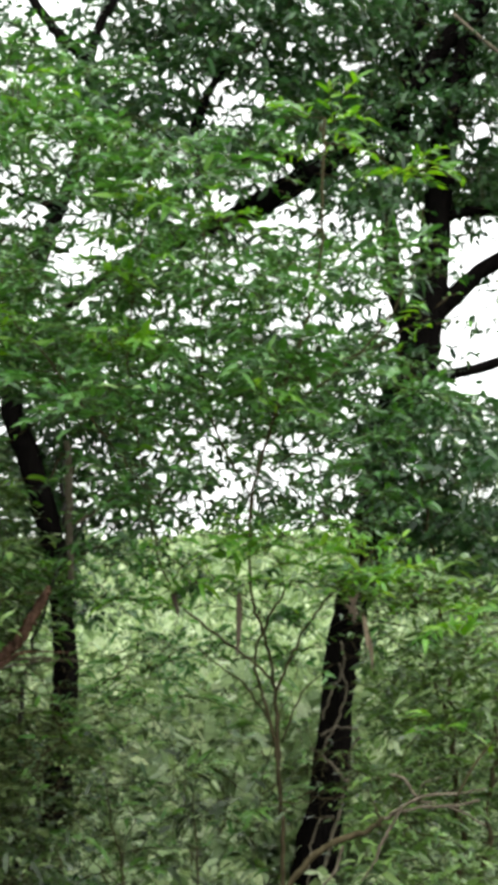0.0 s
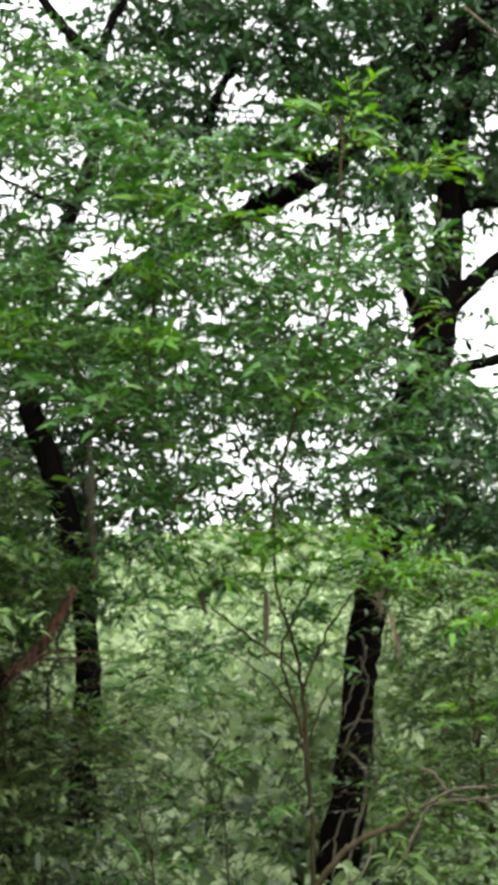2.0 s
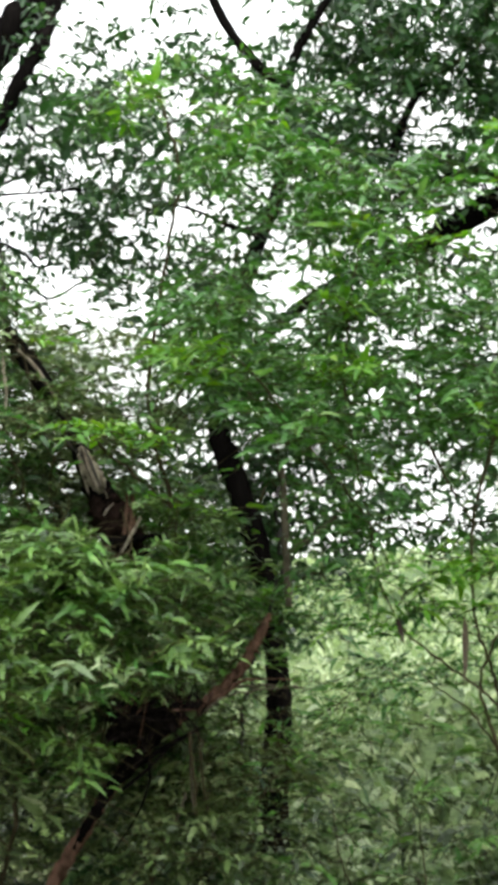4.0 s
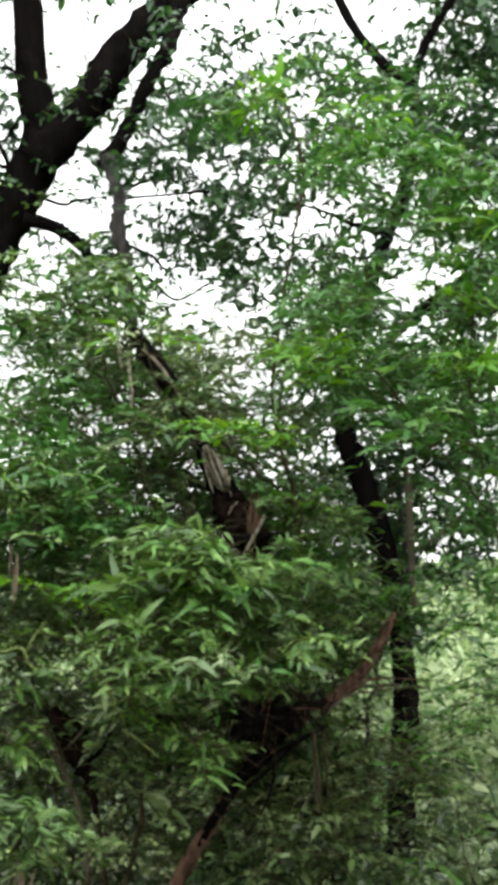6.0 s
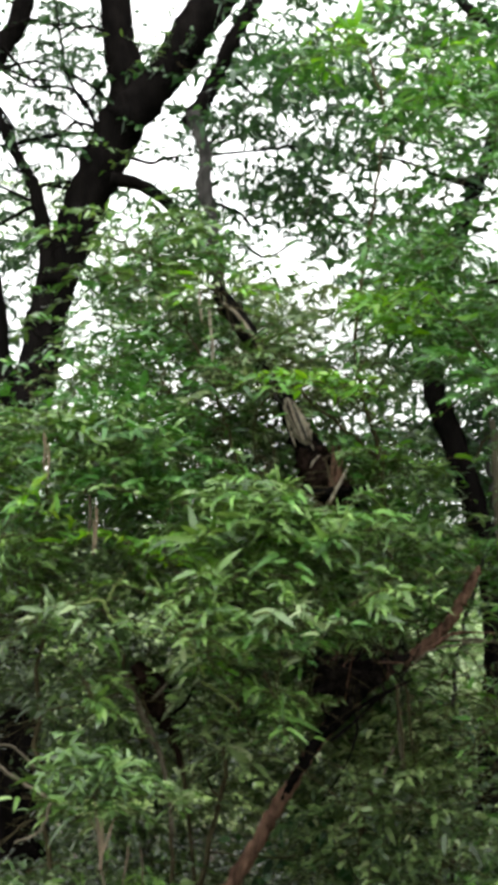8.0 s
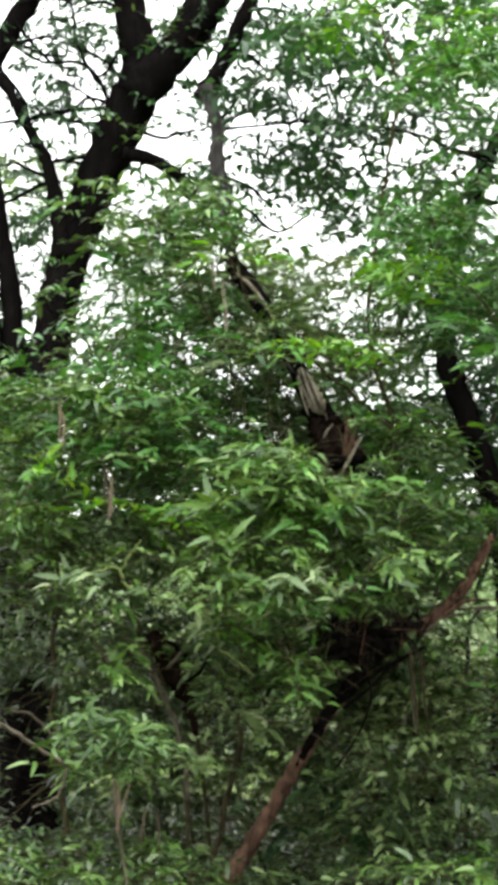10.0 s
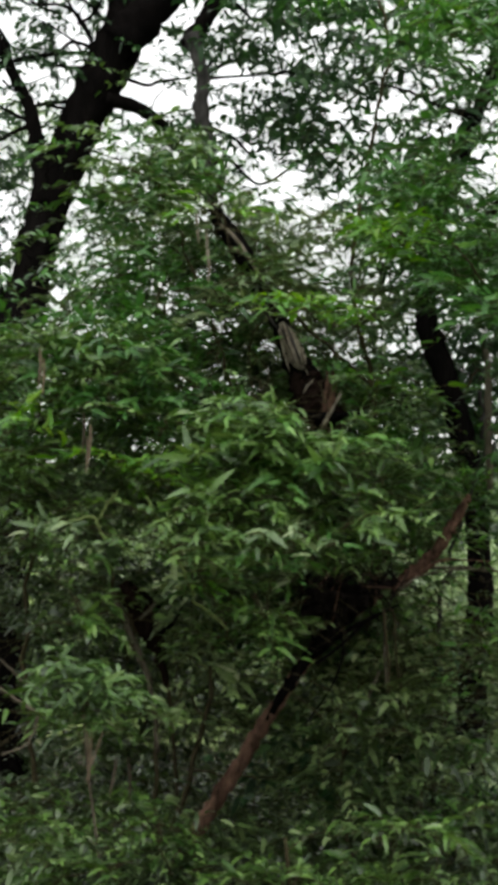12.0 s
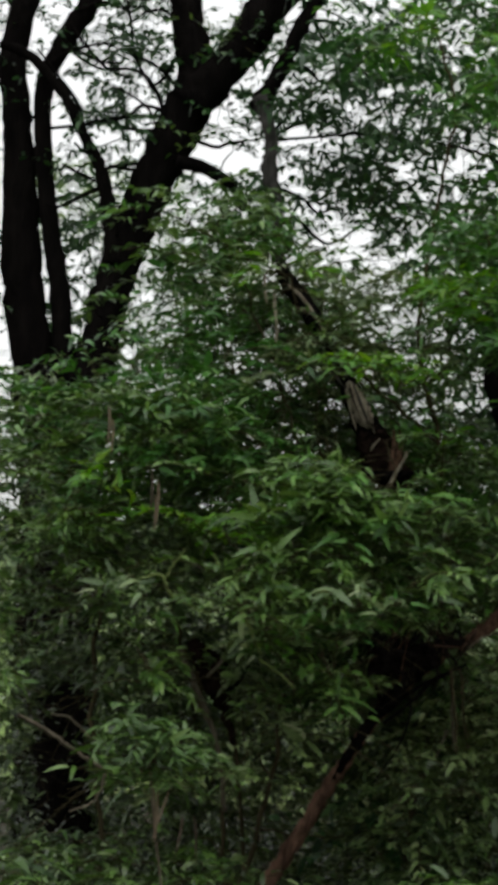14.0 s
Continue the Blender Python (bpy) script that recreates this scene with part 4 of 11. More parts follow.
right_tree.clump(0.96, 8.63, 4.04, 0.20, 12, "tree")
right_tree.clump(-1.13, 7.90, 2.91, 0.14, 14, "tree")
right_tree.clump(0.67, 7.86, 3.29, 0.14, 14, "tree")
right_tree.clump(-0.95, 8.19, 2.44, 0.12, 13, "tree")
right_tree.clump(0.72, 9.11, 2.80, 0.17, 13, "tree")
right_tree.clump(0.63, 7.78, 2.92, 0.11, 15, "tree")
right_tree.clump(-1.41, 8.25, 3.92, 0.15, 10, "tree")
right_tree.clump(-0.14, 9.13, 3.41, 0.13, 15, "tree")
right_tree.clump(-0.38, 7.81, 3.56, 0.14, 11, "tree")
right_tree.clump(0.35, 9.11, 3.81, 0.16, 13, "tree")
right_tree.clump(-1.22, 8.09, 3.36, 0.13, 10, "tree")
right_tree.clump(0.92, 8.17, 2.28, 0.13, 15, "tree")
right_tree.clump(-1.51, 8.78, 2.91, 0.16, 16, "tree")
right_tree.clump(-0.98, 8.78, 3.71, 0.16, 10, "tree")
right_tree.stem("limb", [(1.04, 8.91, 3.52, 0.034), (1.22, 8.88, 3.56, 0.026), (1.40, 8.85, 3.57, 0.020), (1.62, 8.82, 3.63, 0.013)], BARK, "", rough=0.06)
right_tree.veil((1.05, 1.62), (8.5, 9.2), (3.62, 4.6), 45, "fleck")
right_tree.veil((1.2, 1.62), (8.5, 9.2), (3.25, 3.6), 6, "fleck")
right_tree.veil((-0.9, 0.9), (8.4, 10.2), (2.25, 4.9), 330, "tree")
right_tree.veil((-1.6, -0.9), (8.4, 10.2), (2.6, 4.9), 40, "tree")
right_tree.veil((-0.5, 0.9), (8.4, 10.2), (1.75, 2.4), 70, "speck")
right_tree.veil((-1.2, 0.75), (8.6, 10.0), (2.45, 2.95), 100, "tree")
right_tree.finish()

# the leaning dark tree in the middle
middle_tree = Plant("tree", -1.04, 8.31, float(ground_height(-1.04, 8.31)), "slender dark-barked tree leaning among shrubs", "tree", 102, "trees of the thicket")
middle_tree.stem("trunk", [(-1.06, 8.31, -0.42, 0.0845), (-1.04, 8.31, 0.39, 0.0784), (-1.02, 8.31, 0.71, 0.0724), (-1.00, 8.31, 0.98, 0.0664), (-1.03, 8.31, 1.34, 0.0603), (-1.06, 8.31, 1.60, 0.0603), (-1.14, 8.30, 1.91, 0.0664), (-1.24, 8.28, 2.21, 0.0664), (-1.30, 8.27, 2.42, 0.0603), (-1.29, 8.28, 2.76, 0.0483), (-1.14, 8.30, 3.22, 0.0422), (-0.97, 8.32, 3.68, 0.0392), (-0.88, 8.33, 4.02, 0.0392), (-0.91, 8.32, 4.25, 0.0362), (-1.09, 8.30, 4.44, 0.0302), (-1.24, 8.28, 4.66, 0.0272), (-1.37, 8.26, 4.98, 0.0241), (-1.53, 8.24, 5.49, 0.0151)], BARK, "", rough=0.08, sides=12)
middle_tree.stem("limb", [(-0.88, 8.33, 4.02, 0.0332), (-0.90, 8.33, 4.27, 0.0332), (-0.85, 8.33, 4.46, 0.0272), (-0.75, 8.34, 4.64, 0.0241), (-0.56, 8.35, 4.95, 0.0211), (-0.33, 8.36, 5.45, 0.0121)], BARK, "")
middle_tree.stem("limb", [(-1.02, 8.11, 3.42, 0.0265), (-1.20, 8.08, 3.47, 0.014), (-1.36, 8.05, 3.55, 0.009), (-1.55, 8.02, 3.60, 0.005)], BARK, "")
middle_tree.clump(-1.54, 8.86, 3.23, 0.10, 6, "speck")
middle_tree.clump(-1.34, 8.55, 3.32, 0.15, 8, "speck")
middle_tree.clump(-1.64, 8.90, 3.99, 0.15, 5, "speck")
middle_tree.clump(-2.00, 8.14, 3.22, 0.11, 5, "speck")
middle_tree.clump(-1.86, 8.56, 3.19, 0.14, 6, "speck")
middle_tree.clump(-1.70, 8.49, 3.46, 0.15, 5, "speck")
middle_tree.clump(-1.74, 8.80, 3.77, 0.10, 7, "speck")
middle_tree.clump(-1.87, 8.23, 3.70, 0.13, 8, "speck")
middle_tree.clump(-1.48, 9.14, 3.89, 0.11, 5, "speck")
middle_tree.clump(-1.69, 8.38, 3.01, 0.12, 6, "speck")
middle_tree.clump(-1.80, 9.38, 3.96, 0.14, 6, "speck")
middle_tree.clump(-2.06, 9.35, 3.41, 0.11, 7, "speck")
middle_tree.clump(-1.95, 8.78, 3.73, 0.13, 5, "speck")
middle_tree.clump(-1.70, 9.30, 3.11, 0.12, 6, "speck")
middle_tree.clump(-1.94, 8.52, 3.01, 0.10, 5, "speck")
middle_tree.clump(-1.40, 8.79, 3.10, 0.12, 6, "speck")
middle_tree.clump(-1.35, 8.50, 3.91, 0.12, 7, "speck")
middle_tree.clump(-1.66, 8.50, 3.45, 0.13, 8, "speck")
middle_tree.clump(-2.20, 9.31, 3.58, 0.13, 6, "speck")
middle_tree.clump(-1.50, 8.90, 3.82, 0.10, 6, "speck")
middle_tree.clump(-1.70, 8.22, 3.88, 0.12, 5, "speck")
middle_tree.clump(-1.41, 8.99, 3.50, 0.15, 8, "speck")
middle_tree.clump(-1.56, 8.64, 3.01, 0.11, 5, "speck")
middle_tree.clump(-1.91, 9.10, 3.35, 0.11, 6, "speck")
middle_tree.clump(-1.93, 8.21, 3.64, 0.09, 8, "speck")
middle_tree.clump(-1.51, 8.82, 3.32, 0.11, 8, "speck")
middle_tree.clump(-1.62, 8.51, 3.41, 0.13, 4, "speck")
middle_tree.clump(-1.91, 9.33, 3.85, 0.13, 6, "speck")
middle_tree.clump(-2.09, 8.57, 3.49, 0.14, 7, "speck")
middle_tree.clump(-1.65, 9.10, 4.08, 0.10, 6, "speck")
middle_tree.clump(-1.44, 9.04, 3.73, 0.16, 4, "speck")
middle_tree.clump(-2.26, 9.18, 3.15, 0.13, 5, "speck")
middle_tree.clump(-1.96, 9.18, 3.10, 0.12, 8, "speck")
middle_tree.clump(-1.76, 8.37, 4.39, 0.16, 7, "speck")
middle_tree.clump(-1.42, 8.10, 3.96, 0.15, 6, "speck")
middle_tree.clump(-2.20, 8.67, 4.39, 0.11, 7, "speck")
middle_tree.clump(-1.40, 8.37, 4.36, 0.10, 7, "speck")
middle_tree.clump(-2.33, 8.65, 4.60, 0.10, 7, "speck")
middle_tree.clump(-1.62, 8.23, 4.15, 0.16, 8, "speck")
middle_tree.clump(-1.39, 8.23, 4.28, 0.12, 7, "speck")
middle_tree.clump(-2.11, 8.31, 4.62, 0.12, 6, "speck")
middle_tree.clump(-1.60, 8.08, 4.31, 0.14, 6, "speck")
middle_tree.clump(-1.46, 8.08, 4.02, 0.14, 7, "speck")
middle_tree.clump(-1.91, 8.25, 4.14, 0.15, 6, "speck")
middle_tree.clump(-1.78, 8.49, 4.00, 0.11, 8, "speck")
middle_tree.clump(-2.33, 8.72, 4.11, 0.11, 7, "speck")
middle_tree.clump(-2.22, 8.31, 4.32, 0.10, 6, "speck")
middle_tree.clump(-1.32, 8.50, 4.60, 0.16, 5, "speck")
middle_tree.clump(-1.78, 8.23, 4.60, 0.15, 7, "speck")
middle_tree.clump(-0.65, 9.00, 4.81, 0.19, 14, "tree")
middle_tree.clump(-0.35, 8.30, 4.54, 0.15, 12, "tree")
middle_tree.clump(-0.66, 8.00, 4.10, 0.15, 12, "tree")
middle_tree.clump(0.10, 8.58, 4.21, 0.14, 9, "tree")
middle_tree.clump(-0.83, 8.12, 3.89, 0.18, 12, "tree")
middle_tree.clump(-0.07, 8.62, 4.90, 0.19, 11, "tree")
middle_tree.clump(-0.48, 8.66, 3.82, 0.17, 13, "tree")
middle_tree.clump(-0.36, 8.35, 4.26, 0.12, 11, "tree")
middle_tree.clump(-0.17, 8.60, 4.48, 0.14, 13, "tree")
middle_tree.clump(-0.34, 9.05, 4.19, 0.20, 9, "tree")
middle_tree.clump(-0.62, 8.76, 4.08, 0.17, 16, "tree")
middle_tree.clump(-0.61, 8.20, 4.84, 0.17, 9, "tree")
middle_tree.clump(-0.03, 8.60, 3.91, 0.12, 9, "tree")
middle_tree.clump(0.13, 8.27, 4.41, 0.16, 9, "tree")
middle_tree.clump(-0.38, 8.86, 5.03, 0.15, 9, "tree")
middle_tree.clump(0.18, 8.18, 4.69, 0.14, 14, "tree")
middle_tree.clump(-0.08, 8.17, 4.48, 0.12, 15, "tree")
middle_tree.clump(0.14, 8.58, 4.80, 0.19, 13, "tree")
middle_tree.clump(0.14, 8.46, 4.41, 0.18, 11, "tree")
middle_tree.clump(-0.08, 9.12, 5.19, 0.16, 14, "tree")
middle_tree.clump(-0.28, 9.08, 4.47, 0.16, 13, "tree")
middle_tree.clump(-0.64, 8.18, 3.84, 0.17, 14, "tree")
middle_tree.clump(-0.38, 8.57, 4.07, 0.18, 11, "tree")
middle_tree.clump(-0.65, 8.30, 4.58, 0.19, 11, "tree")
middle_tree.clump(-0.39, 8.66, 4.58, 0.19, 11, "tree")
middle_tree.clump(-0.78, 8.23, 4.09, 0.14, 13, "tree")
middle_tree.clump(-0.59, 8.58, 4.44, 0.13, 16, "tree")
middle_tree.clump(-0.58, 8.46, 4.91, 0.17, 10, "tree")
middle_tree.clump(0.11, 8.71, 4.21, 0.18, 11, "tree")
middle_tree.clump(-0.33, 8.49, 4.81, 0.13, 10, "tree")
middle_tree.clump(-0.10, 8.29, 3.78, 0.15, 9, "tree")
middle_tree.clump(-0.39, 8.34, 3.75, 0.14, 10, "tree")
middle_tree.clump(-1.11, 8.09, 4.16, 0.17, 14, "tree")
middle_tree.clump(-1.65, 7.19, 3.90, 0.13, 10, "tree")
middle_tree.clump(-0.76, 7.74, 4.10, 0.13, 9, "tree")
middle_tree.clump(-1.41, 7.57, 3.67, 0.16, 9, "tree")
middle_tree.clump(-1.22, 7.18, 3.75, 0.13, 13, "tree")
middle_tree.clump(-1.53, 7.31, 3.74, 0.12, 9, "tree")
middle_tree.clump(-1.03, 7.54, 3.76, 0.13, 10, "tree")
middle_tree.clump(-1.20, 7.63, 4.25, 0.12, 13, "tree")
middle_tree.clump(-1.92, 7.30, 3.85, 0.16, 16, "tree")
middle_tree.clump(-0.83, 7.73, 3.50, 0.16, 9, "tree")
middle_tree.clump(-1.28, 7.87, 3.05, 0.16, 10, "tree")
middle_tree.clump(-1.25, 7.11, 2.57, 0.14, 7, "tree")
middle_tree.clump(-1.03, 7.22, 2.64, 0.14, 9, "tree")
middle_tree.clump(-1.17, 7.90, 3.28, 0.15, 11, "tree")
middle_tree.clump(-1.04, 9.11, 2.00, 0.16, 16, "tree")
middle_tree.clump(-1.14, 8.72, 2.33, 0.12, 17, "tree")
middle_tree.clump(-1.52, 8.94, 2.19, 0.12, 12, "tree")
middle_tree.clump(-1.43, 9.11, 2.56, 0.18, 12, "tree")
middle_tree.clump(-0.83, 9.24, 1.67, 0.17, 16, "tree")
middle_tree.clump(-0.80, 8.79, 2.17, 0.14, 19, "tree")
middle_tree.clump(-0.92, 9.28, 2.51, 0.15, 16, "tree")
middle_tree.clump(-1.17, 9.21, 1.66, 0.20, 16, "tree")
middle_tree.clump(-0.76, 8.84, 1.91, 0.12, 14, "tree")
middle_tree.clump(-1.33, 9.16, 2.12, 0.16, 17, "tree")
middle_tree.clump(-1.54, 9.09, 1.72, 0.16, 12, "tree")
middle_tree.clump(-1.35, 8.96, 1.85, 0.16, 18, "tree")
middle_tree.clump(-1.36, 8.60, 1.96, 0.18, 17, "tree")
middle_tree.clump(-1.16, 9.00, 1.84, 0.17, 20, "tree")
middle_tree.clump(-1.43, 8.91, 1.71, 0.17, 19, "tree")
middle_tree.clump(-0.77, 9.03, 2.09, 0.13, 14, "tree")
middle_tree.clump(-0.95, 9.31, 2.50, 0.15, 16, "tree")
middle_tree.clump(-1.15, 8.61, 2.31, 0.14, 17, "tree")
middle_tree.clump(-1.57, 9.16, 2.41, 0.14, 17, "tree")
middle_tree.clump(-1.50, 8.79, 2.18, 0.12, 12, "tree")
middle_tree.clump(-0.81, 9.07, 1.81, 0.19, 14, "tree")
middle_tree.clump(-1.01, 9.16, 2.17, 0.14, 17, "tree")
middle_tree.clump(-1.16, 9.08, 2.05, 0.14, 16, "tree")
middle_tree.clump(-0.80, 9.30, 2.36, 0.16, 17, "tree")
middle_tree.clump(-1.44, 9.14, 1.55, 0.18, 11, "tree")
middle_tree.clump(-0.98, 9.70, 1.28, 0.17, 13, "tree")
middle_tree.clump(-0.83, 9.69, 1.66, 0.16, 15, "tree")
middle_tree.clump(-1.78, 8.43, 4.23, 0.12, 6, "speck")
middle_tree.clump(-1.96, 8.43, 4.61, 0.11, 5, "speck")
middle_tree.clump(-2.83, 8.77, 4.07, 0.10, 6, "speck")
middle_tree.clump(-2.00, 8.40, 4.08, 0.14, 8, "speck")
middle_tree.clump(-1.77, 9.19, 5.31, 0.13, 7, "speck")
middle_tree.clump(-2.27, 9.51, 5.40, 0.14, 7, "speck")
middle_tree.clump(-2.67, 9.00, 4.59, 0.10, 5, "speck")
middle_tree.clump(-2.43, 9.23, 4.82, 0.10, 6, "speck")
middle_tree.clump(-1.88, 8.73, 4.60, 0.15, 6, "speck")
middle_tree.clump(-2.04, 8.35, 4.36, 0.11, 6, "speck")
middle_tree.clump(-2.58, 9.30, 4.41, 0.13, 5, "speck")
middle_tree.clump(-2.83, 8.63, 4.40, 0.14, 8, "speck")
middle_tree.clump(-1.83, 9.37, 4.64, 0.10, 4, "speck")
middle_tree.clump(-2.79, 8.55, 4.98, 0.12, 6, "speck")
middle_tree.clump(-2.24, 8.32, 4.78, 0.13, 6, "speck")
middle_tree.clump(-2.42, 8.48, 3.98, 0.12, 7, "speck")
middle_tree.clump(-1.30, 8.90, 4.41, 0.12, 8, "speck")
middle_tree.veil((-1.85, -1.0), (8.7, 9.8), (1.3, 2.6), 170, "tree")
middle_tree.veil((-1.2, -0.5), (7.4, 8.2), (2.5, 3.9), 50, "tree")
middle_tree.finish()

# the forked tree with black limbs
left_tree = Plant("tree", -4.00, 8.72, float(ground_height(-4.00, 8.72)), "old forked tree with thick black limbs against sky", "tree", 103, "trees of the thicket")
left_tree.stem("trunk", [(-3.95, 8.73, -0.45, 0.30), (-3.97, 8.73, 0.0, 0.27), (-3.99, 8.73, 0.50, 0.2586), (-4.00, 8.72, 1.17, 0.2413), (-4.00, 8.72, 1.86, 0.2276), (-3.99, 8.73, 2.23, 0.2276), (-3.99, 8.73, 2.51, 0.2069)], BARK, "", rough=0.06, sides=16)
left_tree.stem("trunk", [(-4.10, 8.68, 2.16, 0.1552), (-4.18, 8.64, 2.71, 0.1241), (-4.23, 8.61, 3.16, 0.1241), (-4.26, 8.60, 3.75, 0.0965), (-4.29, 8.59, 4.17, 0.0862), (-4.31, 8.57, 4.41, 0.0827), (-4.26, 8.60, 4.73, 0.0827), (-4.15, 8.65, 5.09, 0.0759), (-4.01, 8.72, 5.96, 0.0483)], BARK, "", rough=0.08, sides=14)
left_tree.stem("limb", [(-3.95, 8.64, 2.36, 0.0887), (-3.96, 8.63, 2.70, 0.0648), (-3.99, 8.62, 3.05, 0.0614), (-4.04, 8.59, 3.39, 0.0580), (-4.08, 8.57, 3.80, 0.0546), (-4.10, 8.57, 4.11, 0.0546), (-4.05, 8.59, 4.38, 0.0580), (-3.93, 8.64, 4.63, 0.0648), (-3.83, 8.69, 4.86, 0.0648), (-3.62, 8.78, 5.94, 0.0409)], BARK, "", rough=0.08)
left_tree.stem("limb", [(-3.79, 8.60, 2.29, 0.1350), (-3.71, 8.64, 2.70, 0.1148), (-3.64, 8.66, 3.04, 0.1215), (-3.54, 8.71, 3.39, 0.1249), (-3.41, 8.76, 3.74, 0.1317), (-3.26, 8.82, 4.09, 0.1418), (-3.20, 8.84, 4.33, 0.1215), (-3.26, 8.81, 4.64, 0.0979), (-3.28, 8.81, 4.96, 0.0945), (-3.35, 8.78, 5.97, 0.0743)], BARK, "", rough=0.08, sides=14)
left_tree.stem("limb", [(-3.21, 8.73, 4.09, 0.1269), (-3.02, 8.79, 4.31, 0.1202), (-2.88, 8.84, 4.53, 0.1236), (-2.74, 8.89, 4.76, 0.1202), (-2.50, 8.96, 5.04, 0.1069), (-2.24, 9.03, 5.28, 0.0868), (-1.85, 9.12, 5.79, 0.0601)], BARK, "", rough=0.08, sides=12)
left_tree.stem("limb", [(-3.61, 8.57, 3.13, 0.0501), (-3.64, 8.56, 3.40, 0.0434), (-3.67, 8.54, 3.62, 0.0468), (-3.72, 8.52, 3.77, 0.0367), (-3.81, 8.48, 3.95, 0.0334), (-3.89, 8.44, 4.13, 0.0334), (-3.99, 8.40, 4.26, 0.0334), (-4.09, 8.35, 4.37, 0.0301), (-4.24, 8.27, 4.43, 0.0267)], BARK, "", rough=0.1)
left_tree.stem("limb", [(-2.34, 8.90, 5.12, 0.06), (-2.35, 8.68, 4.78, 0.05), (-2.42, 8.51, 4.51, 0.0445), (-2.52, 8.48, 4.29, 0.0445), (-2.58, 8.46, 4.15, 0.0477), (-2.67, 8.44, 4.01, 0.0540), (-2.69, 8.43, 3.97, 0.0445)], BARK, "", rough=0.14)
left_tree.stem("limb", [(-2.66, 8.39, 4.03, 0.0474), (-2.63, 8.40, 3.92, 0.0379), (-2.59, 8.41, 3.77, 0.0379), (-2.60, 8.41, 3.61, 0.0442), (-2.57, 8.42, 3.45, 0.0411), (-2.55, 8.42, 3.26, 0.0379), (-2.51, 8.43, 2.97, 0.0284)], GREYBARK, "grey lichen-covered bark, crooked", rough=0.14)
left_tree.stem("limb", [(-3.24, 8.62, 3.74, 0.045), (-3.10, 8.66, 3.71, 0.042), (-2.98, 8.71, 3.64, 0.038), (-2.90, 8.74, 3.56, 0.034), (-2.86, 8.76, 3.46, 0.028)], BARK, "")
left_tree.stem("twig", [(-3.39, 8.77, 4.06, 0.0169), (-3.61, 8.68, 4.05, 0.0135), (-3.82, 8.58, 3.99, 0.0135), (-4.01, 8.50, 3.96, 0.0101)], BARK, "", sides=6)
left_tree.stem("twig", [(-3.37, 8.77, 4.05, 0.0169), (-3.45, 8.74, 4.25, 0.0135), (-3.56, 8.70, 4.34, 0.0135), (-3.75, 8.62, 4.34, 0.0101), (-3.92, 8.54, 4.44, 0.0101)], BARK, "", sides=6)
left_tree.stem("twig", [(-3.45, 8.74, 4.22, 0.0135), (-3.55, 8.70, 4.42, 0.0101), (-3.58, 8.69, 4.63, 0.0101), (-3.62, 8.67, 4.91, 0.0068)], BARK, "", sides=6)
left_tree.stem("twig", [(-3.47, 8.73, 3.77, 0.0169), (-3.62, 8.67, 3.75, 0.0135), (-3.74, 8.62, 3.72, 0.0101)], BARK, "", sides=6)
left_tree.stem("twig", [(-3.71, 8.63, 3.62, 0.0169), (-3.81, 8.59, 3.57, 0.0135), (-3.94, 8.53, 3.49, 0.0101), (-4.03, 8.49, 3.50, 0.0068)], BARK, "", sides=6)
left_tree.stem("twig", [(-3.44, 8.74, 3.77, 0.0135), (-3.42, 8.76, 3.94, 0.0101), (-3.48, 8.73, 4.11, 0.0101), (-3.67, 8.65, 4.24, 0.0068)], BARK, "", sides=6)
for bone in left_tree.bones:
    if bone[:, 3].max() > 0.06:
        opening(bone[::6], 0.9, 0.09, 0.25)
left_tree.clump(-3.51, 8.95, 4.83, 0.12, 6, "fleck")
left_tree.clump(-4.13, 8.28, 4.76, 0.17, 6, "fleck")
left_tree.clump(-3.67, 9.71, 4.81, 0.16, 6, "fleck")
left_tree.clump(-4.04, 8.74, 4.89, 0.16, 7, "fleck")
left_tree.clump(-4.48, 8.54, 4.61, 0.14, 5, "fleck")
left_tree.clump(-3.44, 8.36, 4.87, 0.18, 6, "fleck")
left_tree.clump(-4.00, 9.32, 5.01, 0.20, 7, "fleck")
left_tree.clump(-3.85, 8.58, 4.83, 0.14, 7, "fleck")
left_tree.clump(-4.33, 8.32, 4.37, 0.12, 6, "fleck")
left_tree.clump(-3.46, 9.04, 4.49, 0.18, 6, "fleck")
left_tree.clump(-4.00, 8.15, 4.75, 0.14, 7, "fleck")
left_tree.clump(-4.16, 8.39, 4.59, 0.18, 5, "fleck")
left_tree.clump(-4.27, 8.88, 4.47, 0.15, 6, "fleck")
left_tree.clump(-3.80, 9.68, 3.60, 0.17, 11, "fleck")
left_tree.clump(-3.58, 9.15, 2.72, 0.14, 7, "fleck")
left_tree.clump(-4.57, 9.76, 2.92, 0.14, 10, "fleck")
left_tree.clump(-4.07, 9.22, 2.95, 0.18, 12, "fleck")
left_tree.clump(-4.03, 9.93, 3.30, 0.15, 10, "fleck")
left_tree.clump(-4.24, 9.25, 3.61, 0.17, 7, "fleck")
left_tree.clump(-4.28, 9.47, 3.18, 0.13, 11, "fleck")
left_tree.clump(-4.18, 8.92, 3.36, 0.17, 10, "fleck")
left_tree.clump(-4.01, 9.62, 2.94, 0.16, 10, "fleck")
left_tree.clump(-4.12, 9.69, 3.82, 0.14, 8, "fleck")
left_tree.clump(-4.14, 9.43, 3.43, 0.15, 10, "fleck")
left_tree.clump(-3.85, 10.04, 3.88, 0.15, 11, "fleck")
left_tree.clump(-3.91, 9.23, 2.66, 0.15, 11, "fleck")
